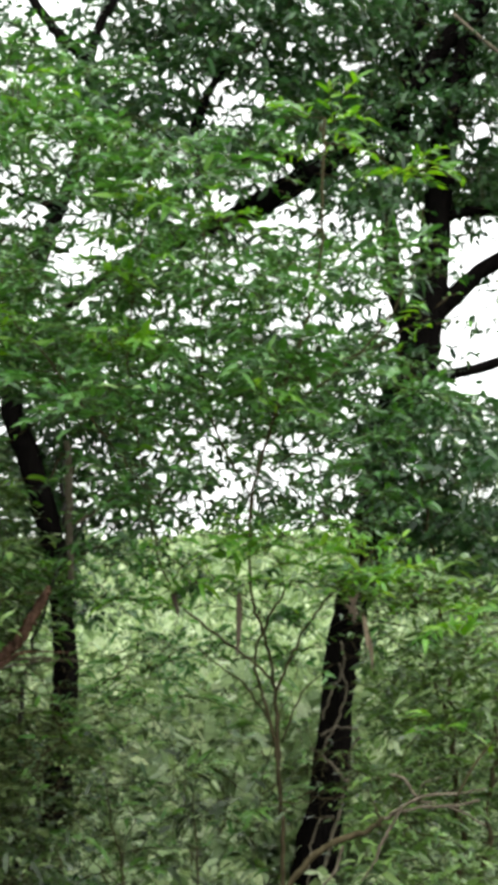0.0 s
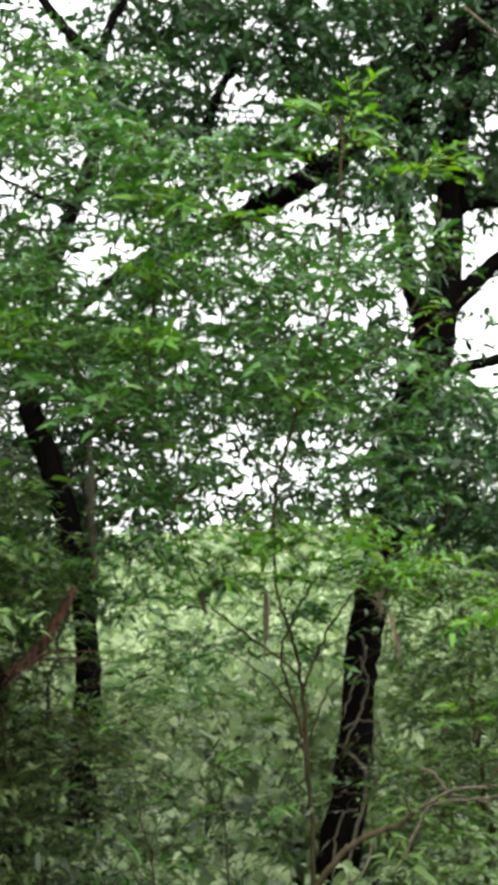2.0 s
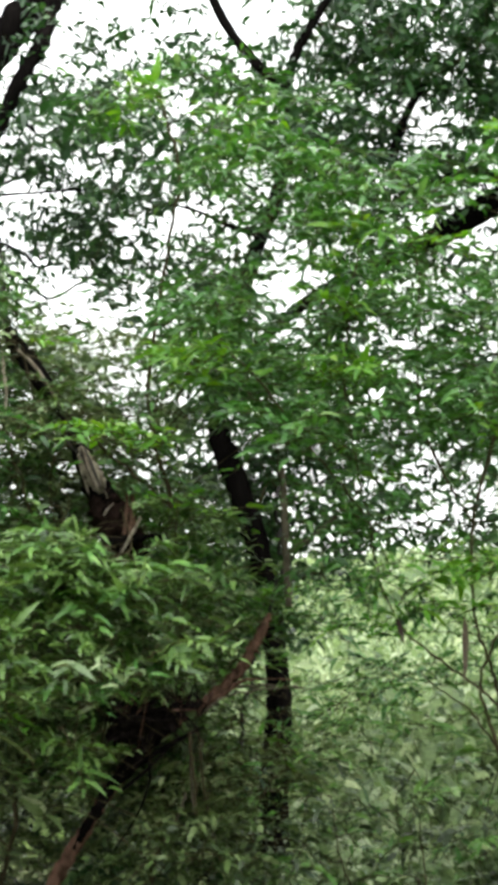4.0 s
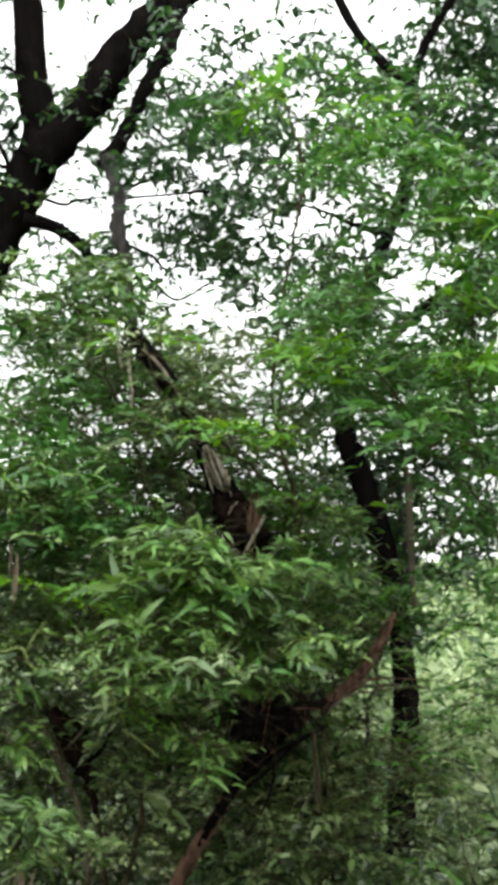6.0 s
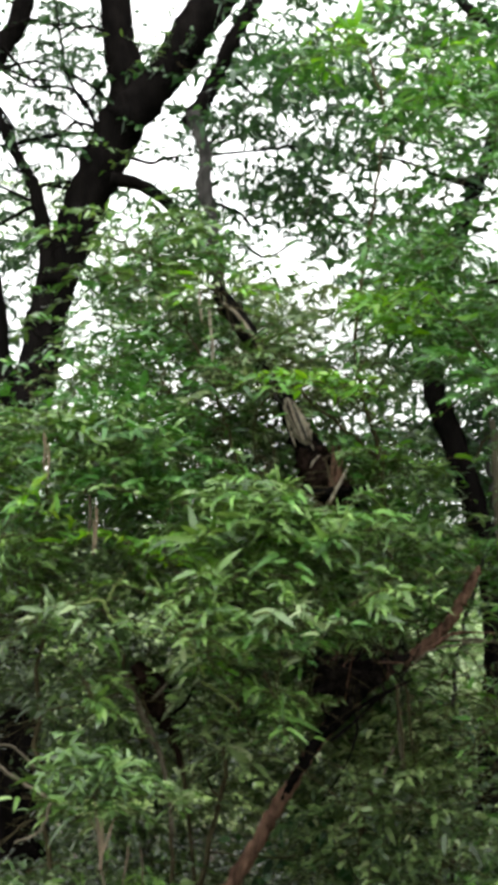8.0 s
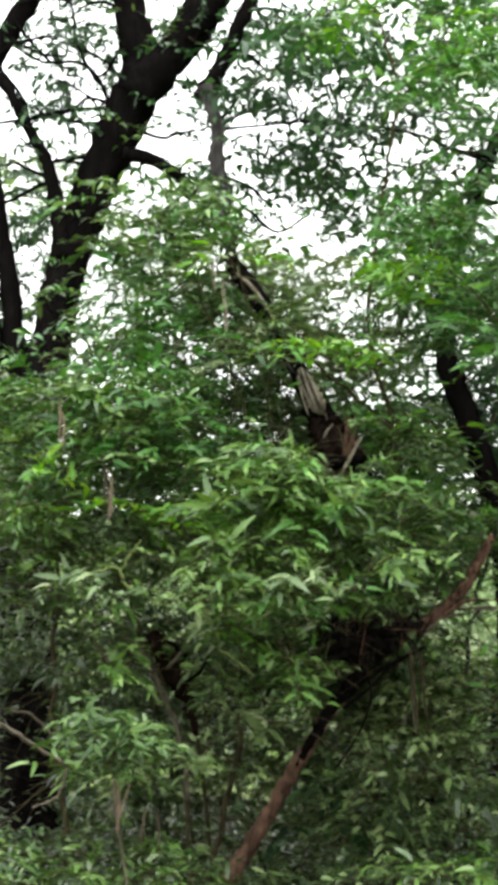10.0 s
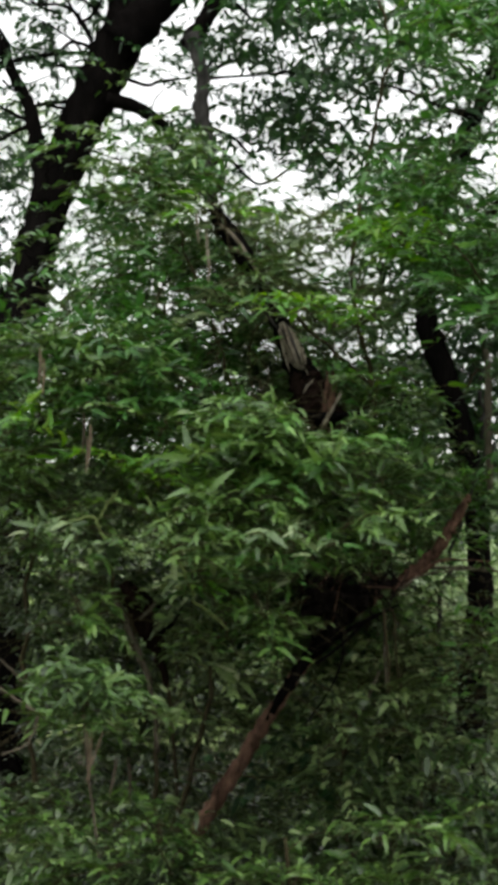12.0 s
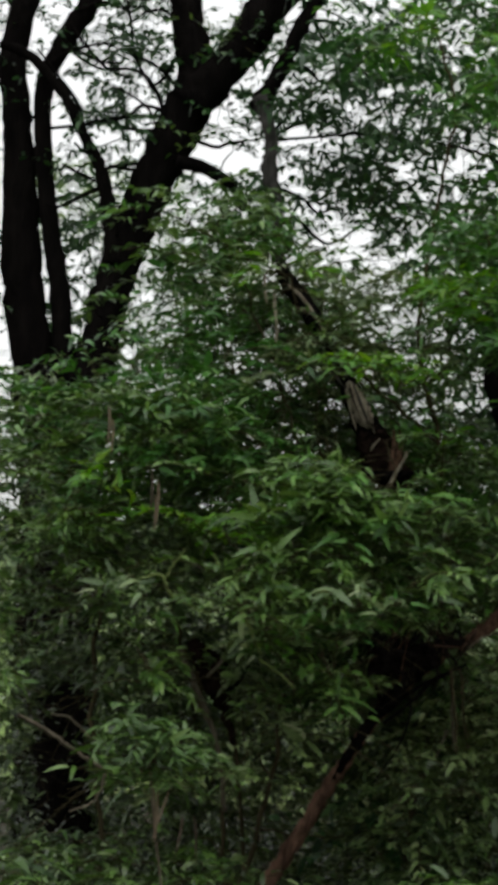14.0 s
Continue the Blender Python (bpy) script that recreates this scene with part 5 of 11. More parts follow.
left_tree.clump(-3.73, 9.79, 3.32, 0.15, 10, "fleck")
left_tree.clump(-3.80, 9.18, 3.42, 0.12, 11, "fleck")
left_tree.clump(-4.32, 9.48, 2.67, 0.17, 11, "fleck")
left_tree.clump(-3.92, 10.04, 3.91, 0.19, 10, "fleck")
left_tree.clump(-4.02, 9.75, 3.62, 0.12, 8, "fleck")
left_tree.clump(-4.07, 9.40, 3.84, 0.16, 10, "fleck")
left_tree.clump(-4.14, 8.92, 2.85, 0.11, 9, "fleck")
left_tree.clump(-4.35, 9.45, 3.18, 0.13, 11, "fleck")
left_tree.clump(-4.52, 9.75, 3.64, 0.13, 10, "fleck")
left_tree.clump(-3.81, 9.60, 3.13, 0.12, 8, "fleck")
left_tree.clump(-3.99, 9.19, 2.84, 0.17, 8, "fleck")
left_tree.clump(-4.14, 9.77, 3.28, 0.18, 7, "fleck")
left_tree.clump(-4.43, 9.73, 3.86, 0.17, 10, "fleck")
left_tree.clump(-4.09, 9.32, 3.39, 0.11, 10, "fleck")
left_tree.clump(-3.85, 9.81, 3.48, 0.13, 9, "fleck")
left_tree.clump(-4.38, 9.63, 2.75, 0.14, 9, "fleck")
left_tree.clump(-3.99, 10.02, 2.88, 0.12, 12, "fleck")
left_tree.clump(-4.01, 9.22, 3.56, 0.13, 8, "fleck")
left_tree.clump(-2.16, 9.73, 4.49, 0.13, 5, "fleck")
left_tree.clump(-2.44, 9.77, 4.61, 0.15, 5, "fleck")
left_tree.clump(-1.98, 9.04, 3.90, 0.13, 5, "fleck")
left_tree.clump(-2.89, 9.20, 3.55, 0.10, 5, "fleck")
left_tree.clump(-2.31, 8.76, 4.14, 0.11, 5, "fleck")
left_tree.clump(-2.77, 9.53, 4.69, 0.11, 5, "fleck")
left_tree.clump(-3.25, 9.34, 4.48, 0.11, 8, "fleck")
left_tree.clump(-3.13, 9.34, 3.75, 0.13, 8, "fleck")
left_tree.clump(-2.25, 9.09, 3.77, 0.12, 6, "fleck")
left_tree.clump(-3.21, 9.24, 3.50, 0.14, 6, "fleck")
left_tree.clump(-3.29, 9.50, 4.16, 0.11, 4, "fleck")
left_tree.clump(-2.53, 8.92, 3.34, 0.14, 6, "fleck")
left_tree.clump(-2.02, 8.71, 3.36, 0.13, 6, "fleck")
left_tree.clump(-2.64, 8.39, 3.74, 0.11, 5, "fleck")
left_tree.clump(-2.79, 8.52, 3.34, 0.11, 8, "fleck")
left_tree.clump(-2.88, 9.70, 4.27, 0.12, 6, "fleck")
left_tree.clump(-2.77, 8.57, 3.85, 0.13, 6, "fleck")
left_tree.clump(-2.21, 8.63, 4.32, 0.11, 6, "fleck")
left_tree.clump(-2.41, 9.27, 3.58, 0.11, 6, "fleck")
left_tree.clump(-2.61, 8.68, 3.72, 0.12, 5, "fleck")
left_tree.clump(-1.90, 8.71, 4.37, 0.13, 5, "fleck")
left_tree.clump(-2.33, 8.93, 3.81, 0.12, 8, "fleck")
left_tree.clump(-3.19, 9.36, 4.73, 0.14, 7, "fleck")
left_tree.clump(-2.22, 9.41, 3.54, 0.13, 6, "fleck")
left_tree.clump(-2.09, 9.65, 4.42, 0.15, 7, "fleck")
left_tree.clump(-2.56, 8.54, 3.33, 0.14, 5, "fleck")
left_tree.clump(-2.24, 9.20, 3.70, 0.15, 5, "fleck")
left_tree.clump(-3.04, 9.48, 4.31, 0.10, 7, "fleck")
left_tree.clump(-2.78, 9.64, 4.69, 0.15, 6, "fleck")
left_tree.clump(-3.27, 9.66, 3.84, 0.11, 5, "fleck")
left_tree.clump(-2.71, 9.68, 4.49, 0.10, 5, "fleck")
left_tree.clump(-2.69, 8.65, 3.54, 0.09, 5, "fleck")
left_tree.clump(-2.13, 8.59, 3.69, 0.13, 4, "fleck")
left_tree.clump(-2.02, 8.90, 3.42, 0.13, 5, "fleck")
left_tree.clump(-3.07, 9.17, 4.47, 0.15, 6, "fleck")
left_tree.clump(-3.19, 9.65, 3.55, 0.12, 8, "fleck")
left_tree.clump(-2.48, 8.93, 4.42, 0.12, 7, "fleck")
left_tree.clump(-2.43, 8.88, 4.09, 0.11, 6, "fleck")
left_tree.clump(-3.18, 9.13, 4.28, 0.15, 4, "fleck")
left_tree.clump(-2.29, 9.78, 4.65, 0.12, 4, "fleck")
left_tree.clump(-2.31, 9.48, 3.70, 0.11, 8, "fleck")
left_tree.clump(-2.57, 8.66, 3.94, 0.09, 6, "fleck")
left_tree.clump(-2.75, 8.92, 4.55, 0.12, 5, "fleck")
left_tree.clump(-2.34, 8.92, 3.43, 0.09, 5, "fleck")
left_tree.clump(-4.91, 8.61, 3.86, 0.13, 8, "fleck")
left_tree.clump(-4.67, 9.04, 3.91, 0.20, 5, "fleck")
left_tree.clump(-4.36, 8.73, 4.81, 0.12, 8, "fleck")
left_tree.clump(-4.77, 8.79, 4.81, 0.19, 5, "fleck")
left_tree.clump(-4.24, 8.62, 3.33, 0.13, 8, "fleck")
left_tree.clump(-4.51, 8.14, 4.17, 0.11, 7, "fleck")
left_tree.clump(-4.43, 8.35, 2.90, 0.13, 8, "fleck")
left_tree.clump(-4.59, 8.17, 2.53, 0.14, 4, "fleck")
left_tree.clump(-4.99, 8.69, 3.09, 0.16, 4, "fleck")
left_tree.clump(-4.18, 8.23, 4.90, 0.13, 5, "fleck")
left_tree.clump(-4.83, 8.27, 4.06, 0.12, 6, "fleck")
left_tree.clump(-4.61, 8.02, 3.28, 0.17, 7, "fleck")
left_tree.clump(-3.88, 8.80, 4.08, 0.14, 2, "fleck")
left_tree.clump(-3.55, 8.81, 3.81, 0.11, 4, "fleck")
left_tree.clump(-3.76, 9.26, 4.79, 0.17, 2, "fleck")
left_tree.clump(-4.06, 8.59, 4.15, 0.15, 3, "fleck")
left_tree.clump(-3.29, 8.56, 4.36, 0.11, 4, "fleck")
left_tree.clump(-3.82, 8.43, 4.76, 0.13, 3, "fleck")
left_tree.clump(-3.52, 9.37, 4.90, 0.12, 3, "fleck")
left_tree.clump(-3.75, 8.82, 4.88, 0.11, 4, "fleck")
left_tree.clump(-3.46, 8.37, 3.96, 0.14, 4, "fleck")
left_tree.clump(-4.33, 8.99, 5.15, 0.12, 3, "fleck")
left_tree.clump(-3.58, 8.35, 4.18, 0.14, 2, "fleck")
left_tree.clump(-2.99, 9.33, 3.52, 0.15, 4, "fleck")
left_tree.clump(-2.43, 9.19, 3.98, 0.14, 2, "fleck")
left_tree.clump(-2.95, 9.54, 4.36, 0.12, 3, "fleck")
left_tree.clump(-2.51, 9.17, 3.72, 0.10, 3, "fleck")
left_tree.clump(-2.68, 9.23, 3.62, 0.12, 3, "fleck")
left_tree.clump(-2.56, 9.22, 4.53, 0.13, 3, "fleck")
left_tree.clump(-3.10, 9.30, 4.43, 0.15, 3, "fleck")
left_tree.clump(-2.63, 9.34, 4.25, 0.10, 2, "fleck")
left_tree.clump(-2.61, 8.87, 4.32, 0.15, 4, "fleck")
left_tree.clump(-3.16, 9.15, 3.56, 0.14, 3, "fleck")
left_tree.clump(-2.88, 8.52, 3.96, 0.14, 3, "fleck")
left_tree.clump(-2.68, 9.40, 4.06, 0.12, 4, "fleck")
left_tree.clump(-2.92, 8.43, 4.32, 0.09, 2, "fleck")
left_tree.clump(-2.46, 9.54, 4.56, 0.11, 3, "fleck")
left_tree.clump(-3.12, 8.34, 3.80, 0.08, 5, "broad")
left_tree.clump(-3.07, 8.36, 3.76, 0.08, 5, "broad")
left_tree.clump(-3.56, 8.16, 2.84, 0.08, 5, "broad")
left_tree.clump(-3.51, 8.18, 2.62, 0.08, 5, "broad")
left_tree.clump(-3.31, 8.26, 3.31, 0.08, 5, "broad")
left_tree.clump(-2.89, 8.42, 4.43, 0.08, 5, "broad")
left_tree.clump(-2.78, 8.46, 4.42, 0.08, 5, "broad")
left_tree.clump(-3.25, 8.29, 3.42, 0.08, 5, "broad")
left_tree.clump(-2.15, 8.95, 3.77, 0.13, 14, "speck")
left_tree.clump(-2.01, 8.99, 3.67, 0.13, 14, "speck")
left_tree.clump(-2.22, 8.94, 3.51, 0.13, 11, "speck")
left_tree.clump(-1.87, 9.02, 3.49, 0.13, 13, "speck")
left_tree.clump(-2.02, 8.99, 3.94, 0.13, 11, "speck")
left_tree.clump(-2.41, 8.89, 3.61, 0.13, 8, "speck")
left_tree.clump(-2.15, 8.96, 4.11, 0.13, 10, "speck")
left_tree.clump(-1.89, 9.02, 4.13, 0.13, 11, "speck")
left_tree.clump(-1.73, 9.05, 3.96, 0.13, 10, "speck")
left_tree.clump(-2.28, 8.92, 3.95, 0.13, 8, "speck")
left_tree.clump(-2.51, 8.86, 3.61, 0.13, 6, "speck")
left_tree.clump(-2.82, 9.68, 3.47, 0.15, 7, "fleck")
left_tree.clump(-1.33, 9.28, 4.35, 0.13, 7, "fleck")
left_tree.clump(-1.85, 10.00, 4.38, 0.12, 7, "fleck")
left_tree.clump(-2.03, 8.91, 3.90, 0.13, 7, "fleck")
left_tree.clump(-1.43, 9.51, 3.56, 0.13, 5, "fleck")
left_tree.clump(-2.06, 9.81, 3.54, 0.12, 7, "fleck")
left_tree.clump(-2.19, 9.73, 4.68, 0.12, 5, "fleck")
left_tree.clump(-2.46, 9.63, 4.49, 0.13, 5, "fleck")
left_tree.clump(-2.50, 9.61, 4.28, 0.12, 6, "fleck")
left_tree.clump(-1.89, 9.42, 4.11, 0.16, 5, "fleck")
left_tree.clump(-1.58, 9.44, 3.63, 0.15, 7, "fleck")
left_tree.clump(-1.84, 8.80, 4.17, 0.14, 7, "fleck")
left_tree.clump(-1.41, 9.46, 3.95, 0.15, 7, "fleck")
left_tree.clump(-1.28, 8.85, 3.61, 0.12, 5, "fleck")
left_tree.clump(-2.39, 8.71, 3.66, 0.11, 8, "fleck")
left_tree.clump(-1.65, 10.28, 3.42, 0.14, 5, "fleck")
left_tree.clump(-2.11, 8.66, 4.37, 0.10, 6, "fleck")
left_tree.clump(-1.48, 8.97, 3.35, 0.13, 6, "fleck")
left_tree.clump(-1.80, 9.58, 3.96, 0.13, 7, "fleck")
left_tree.clump(-2.63, 9.14, 3.54, 0.13, 7, "fleck")
left_tree.clump(-2.56, 8.87, 4.03, 0.14, 6, "fleck")
left_tree.clump(-2.32, 9.85, 3.48, 0.11, 8, "fleck")
left_tree.clump(-1.61, 9.46, 4.06, 0.16, 5, "fleck")
left_tree.clump(-3.55, 8.99, 4.47, 0.11, 6, "fleck")
left_tree.clump(-3.86, 9.26, 4.14, 0.14, 5, "fleck")
left_tree.clump(-3.78, 9.26, 4.36, 0.11, 6, "fleck")
left_tree.clump(-3.49, 9.25, 4.11, 0.10, 6, "fleck")
left_tree.clump(-3.89, 8.93, 4.89, 0.12, 7, "fleck")
left_tree.clump(-3.34, 9.02, 5.13, 0.10, 7, "fleck")
left_tree.clump(-3.83, 8.97, 4.56, 0.12, 7, "fleck")
left_tree.clump(-3.83, 9.35, 4.91, 0.14, 6, "fleck")
left_tree.clump(-4.04, 9.25, 4.32, 0.15, 5, "fleck")
left_tree.clump(-1.42, 8.59, 4.99, 0.12, 8, "speck")
left_tree.clump(-1.80, 9.07, 5.12, 0.17, 8, "speck")
left_tree.clump(-3.59, 8.68, 4.07, 0.07, 3, "fleck")
left_tree.clump(-3.68, 8.65, 4.01, 0.07, 3, "fleck")
left_tree.clump(-3.82, 8.58, 4.10, 0.07, 3, "fleck")
left_tree.stem("twig", [(-3.35, 8.78, 4.08, 0.0135), (-3.50, 8.72, 4.12, 0.0122), (-3.59, 8.68, 4.05, 0.0098), (-3.72, 8.63, 4.01, 0.0074), (-3.86, 8.57, 4.10, 0.0051)], BARK, "", sides=5)
left_tree.clump(-3.69, 8.64, 4.03, 0.07, 3, "fleck")
left_tree.clump(-3.79, 8.60, 3.99, 0.07, 3, "fleck")
left_tree.clump(-3.86, 8.57, 4.15, 0.07, 3, "fleck")
left_tree.stem("twig", [(-3.38, 8.77, 3.98, 0.0135), (-3.54, 8.70, 3.97, 0.0122), (-3.68, 8.65, 4.01, 0.0098), (-3.77, 8.61, 4.00, 0.0074), (-3.86, 8.57, 4.12, 0.0051)], BARK, "", sides=5)
left_tree.clump(-3.72, 8.63, 3.76, 0.07, 3, "fleck")
left_tree.stem("twig", [(-3.44, 8.74, 3.73, 0.0135), (-3.59, 8.69, 3.73, 0.0122), (-3.69, 8.64, 3.75, 0.0098)], BARK, "", sides=5)
left_tree.clump(-3.91, 8.54, 3.72, 0.07, 3, "fleck")
left_tree.stem("twig", [(-3.70, 8.64, 3.62, 0.0135), (-3.84, 8.58, 3.69, 0.0122), (-3.94, 8.53, 3.74, 0.0098)], BARK, "", sides=5)
left_tree.clump(-3.56, 8.70, 4.69, 0.07, 3, "fleck")
left_tree.clump(-3.65, 8.66, 4.58, 0.07, 3, "fleck")
left_tree.clump(-3.78, 8.60, 4.56, 0.07, 3, "fleck")
left_tree.stem("twig", [(-3.30, 8.80, 4.64, 0.0135), (-3.40, 8.76, 4.71, 0.0122), (-3.51, 8.72, 4.69, 0.0098), (-3.62, 8.67, 4.60, 0.0074), (-3.76, 8.61, 4.61, 0.0051)], BARK, "", sides=5)
left_tree.clump(-3.46, 8.74, 4.25, 0.07, 3, "fleck")
left_tree.stem("twig", [(-3.30, 8.80, 4.47, 0.0135), (-3.39, 8.76, 4.29, 0.0122), (-3.48, 8.73, 4.23, 0.0098)], BARK, "", sides=5)
left_tree.clump(-3.48, 8.73, 4.41, 0.07, 3, "fleck")
left_tree.clump(-3.61, 8.68, 4.46, 0.07, 3, "fleck")
left_tree.stem("twig", [(-3.33, 8.79, 4.26, 0.0135), (-3.40, 8.76, 4.34, 0.0122), (-3.50, 8.72, 4.40, 0.0098), (-3.61, 8.68, 4.44, 0.0074)], BARK, "", sides=5)
left_tree.clump(-3.96, 8.52, 4.30, 0.07, 3, "fleck")
left_tree.clump(-4.08, 8.47, 4.47, 0.07, 3, "fleck")
left_tree.stem("twig", [(-3.82, 8.58, 3.96, 0.0135), (-3.87, 8.56, 4.13, 0.0122), (-3.98, 8.51, 4.29, 0.0098), (-4.09, 8.46, 4.44, 0.0074)], BARK, "", sides=5)
left_tree.clump(-3.66, 8.66, 4.72, 0.07, 3, "fleck")
left_tree.clump(-3.54, 8.71, 4.78, 0.07, 3, "fleck")
left_tree.stem("twig", [(-3.87, 8.56, 4.68, 0.0135), (-3.75, 8.62, 4.75, 0.0122), (-3.65, 8.66, 4.72, 0.0098), (-3.50, 8.72, 4.73, 0.0074)], BARK, "", sides=5)
left_tree.clump(-3.76, 8.61, 4.51, 0.07, 3, "fleck")
left_tree.clump(-3.66, 8.65, 4.46, 0.07, 3, "fleck")
left_tree.stem("twig", [(-3.96, 8.52, 4.44, 0.0135), (-3.86, 8.57, 4.46, 0.0122), (-3.74, 8.62, 4.49, 0.0098), (-3.65, 8.66, 4.47, 0.0074)], BARK, "", sides=5)
left_tree.clump(-3.77, 8.61, 4.35, 0.07, 3, "fleck")
left_tree.clump(-3.65, 8.66, 4.41, 0.07, 3, "fleck")
left_tree.stem("twig", [(-4.01, 8.50, 4.36, 0.0135), (-3.90, 8.55, 4.44, 0.0122), (-3.74, 8.62, 4.38, 0.0098), (-3.64, 8.66, 4.38, 0.0074)], BARK, "", sides=5)
left_tree.clump(-3.64, 8.66, 4.37, 0.07, 3, "fleck")
left_tree.clump(-3.60, 8.68, 4.32, 0.07, 3, "fleck")
left_tree.stem("twig", [(-3.90, 8.55, 4.58, 0.0135), (-3.79, 8.60, 4.43, 0.0122), (-3.69, 8.64, 4.33, 0.0098), (-3.57, 8.69, 4.29, 0.0074)], BARK, "", sides=5)
left_tree.clump(-3.82, 8.59, 3.80, 0.07, 3, "fleck")
left_tree.clump(-3.83, 8.58, 3.86, 0.07, 3, "fleck")
left_tree.stem("twig", [(-3.71, 8.63, 3.66, 0.0135), (-3.76, 8.61, 3.79, 0.0122), (-3.82, 8.58, 3.82, 0.0098), (-3.88, 8.56, 3.88, 0.0074)], BARK, "", sides=5)
left_tree.clump(-2.97, 8.92, 3.90, 0.07, 2, "fleck")
left_tree.clump(-2.88, 8.95, 3.87, 0.07, 2, "fleck")
left_tree.stem("twig", [(-3.19, 8.84, 3.91, 0.0135), (-3.08, 8.88, 3.88, 0.0122), (-3.00, 8.91, 3.91, 0.0098), (-2.84, 8.96, 3.93, 0.0074)], BARK, "", sides=5)
left_tree.clump(-2.66, 9.02, 4.13, 0.07, 2, "fleck")
left_tree.stem("twig", [(-2.84, 8.96, 4.13, 0.0135), (-2.76, 8.99, 4.00, 0.0122), (-2.65, 9.02, 4.12, 0.0098)], BARK, "", sides=5)
left_tree.clump(-2.52, 9.06, 4.09, 0.07, 2, "fleck")
left_tree.clump(-2.37, 9.10, 4.02, 0.07, 2, "fleck")
left_tree.clump(-2.33, 9.11, 4.02, 0.07, 2, "fleck")
left_tree.stem("twig", [(-2.77, 8.98, 3.96, 0.0135), (-2.61, 9.03, 4.03, 0.0122), (-2.51, 9.06, 4.07, 0.0098), (-2.39, 9.09, 4.00, 0.0074), (-2.31, 9.11, 4.00, 0.0051)], BARK, "", sides=5)
left_tree.clump(-2.46, 9.07, 3.55, 0.07, 2, "fleck")
left_tree.clump(-2.38, 9.09, 3.51, 0.07, 2, "fleck")
left_tree.stem("twig", [(-2.75, 8.99, 3.65, 0.0135), (-2.58, 9.04, 3.57, 0.0122), (-2.50, 9.06, 3.49, 0.0098), (-2.40, 9.09, 3.51, 0.0074)], BARK, "", sides=5)
left_tree.clump(-2.46, 9.07, 3.32, 0.07, 2, "fleck")
left_tree.clump(-2.27, 9.12, 3.39, 0.07, 2, "fleck")
left_tree.stem("twig", [(-2.71, 9.00, 3.41, 0.0135), (-2.61, 9.03, 3.44, 0.0122), (-2.44, 9.08, 3.30, 0.0098), (-2.25, 9.13, 3.40, 0.0074)], BARK, "", sides=5)
left_tree.clump(-2.48, 9.07, 4.23, 0.07, 2, "fleck")
left_tree.stem("twig", [(-2.71, 9.00, 4.44, 0.0135), (-2.57, 9.04, 4.37, 0.0122), (-2.48, 9.07, 4.28, 0.0098)], BARK, "", sides=5)
left_tree.clump(-2.47, 9.07, 4.59, 0.07, 2, "fleck")
left_tree.clump(-2.33, 9.11, 4.53, 0.07, 2, "fleck")
left_tree.stem("twig", [(-2.65, 9.02, 4.59, 0.0135), (-2.54, 9.05, 4.66, 0.0122), (-2.46, 9.07, 4.53, 0.0098), (-2.36, 9.10, 4.51, 0.0074)], BARK, "", sides=5)
left_tree.clump(-2.28, 9.12, 4.43, 0.07, 2, "fleck")
left_tree.clump(-2.20, 9.14, 4.31, 0.07, 2, "fleck")
left_tree.clump(-2.11, 9.16, 4.17, 0.07, 2, "fleck")
left_tree.stem("twig", [(-2.57, 9.04, 4.66, 0.0135), (-2.43, 9.08, 4.65, 0.0122), (-2.32, 9.11, 4.46, 0.0098), (-2.20, 9.14, 4.31, 0.0074), (-2.11, 9.16, 4.25, 0.0051)], BARK, "", sides=5)
left_tree.veil((-4.2, -3.3), (8.9, 9.6), (4.0, 5.1), 24, "fleck")
left_tree.finish(twig=BARK)

# the tall young tree whose leafy crown hangs in the middle distance
young_tree = Plant("young_tree", 0.11, 5.66, float(ground_height(0.11, 5.66)), "young tree with arching stems and bright green hanging leaves", "young tree", 104)
young_tree.stem("trunk", [(0.12, 5.66, 0.25, 0.0102), (0.12, 5.66, 0.57, 0.0088), (0.11, 5.66, 0.77, 0.0076), (0.10, 5.66, 1.01, 0.0076), (0.07, 5.66, 1.27, 0.0063), (0.02, 5.66, 1.43, 0.0051), (-0.00, 5.66, 1.58, 0.0051), (0.01, 5.66, 1.82, 0.0063), (0.09, 5.66, 2.11, 0.0063), (0.19, 5.66, 2.40, 0.0063), (0.26, 5.65, 2.69, 0.0051), (0.27, 5.65, 2.98, 0.0051), (0.28, 5.65, 3.21, 0.0039)], TWIG, "", wobble=0.003)
young_tree.stem("stem", [(0.11, 5.71, 0.86, 0.0039), (0.07, 5.71, 1.02, 0.0039), (-0.02, 5.71, 1.15, 0.0039), (-0.13, 5.70, 1.23, 0.0025), (-0.19, 5.70, 1.29, 0.0025)], TWIG, "", wobble=0.0025, sides=6)
young_tree.stem("stem", [(0.12, 5.71, 0.94, 0.0039), (0.18, 5.71, 1.10, 0.0039), (0.23, 5.70, 1.16, 0.0025), (0.30, 5.70, 1.22, 0.0025)], TWIG, "", wobble=0.0025, sides=6)
young_tree.stem("stem", [(-0.20, 5.85, 0.20, 0.0040), (-0.19, 5.85, 0.49, 0.0040), (-0.21, 5.85, 0.70, 0.0025), (-0.18, 5.85, 0.90, 0.0025)], TWIG, "", wobble=0.003, sides=6)
young_tree.stem("stem", [(-0.45, 5.83, 0.21, 0.0040), (-0.47, 5.83, 0.48, 0.0040), (-0.51, 5.83, 0.64, 0.0025), (-0.53, 5.82, 0.83, 0.0025)], TWIG, "", wobble=0.003, sides=6)
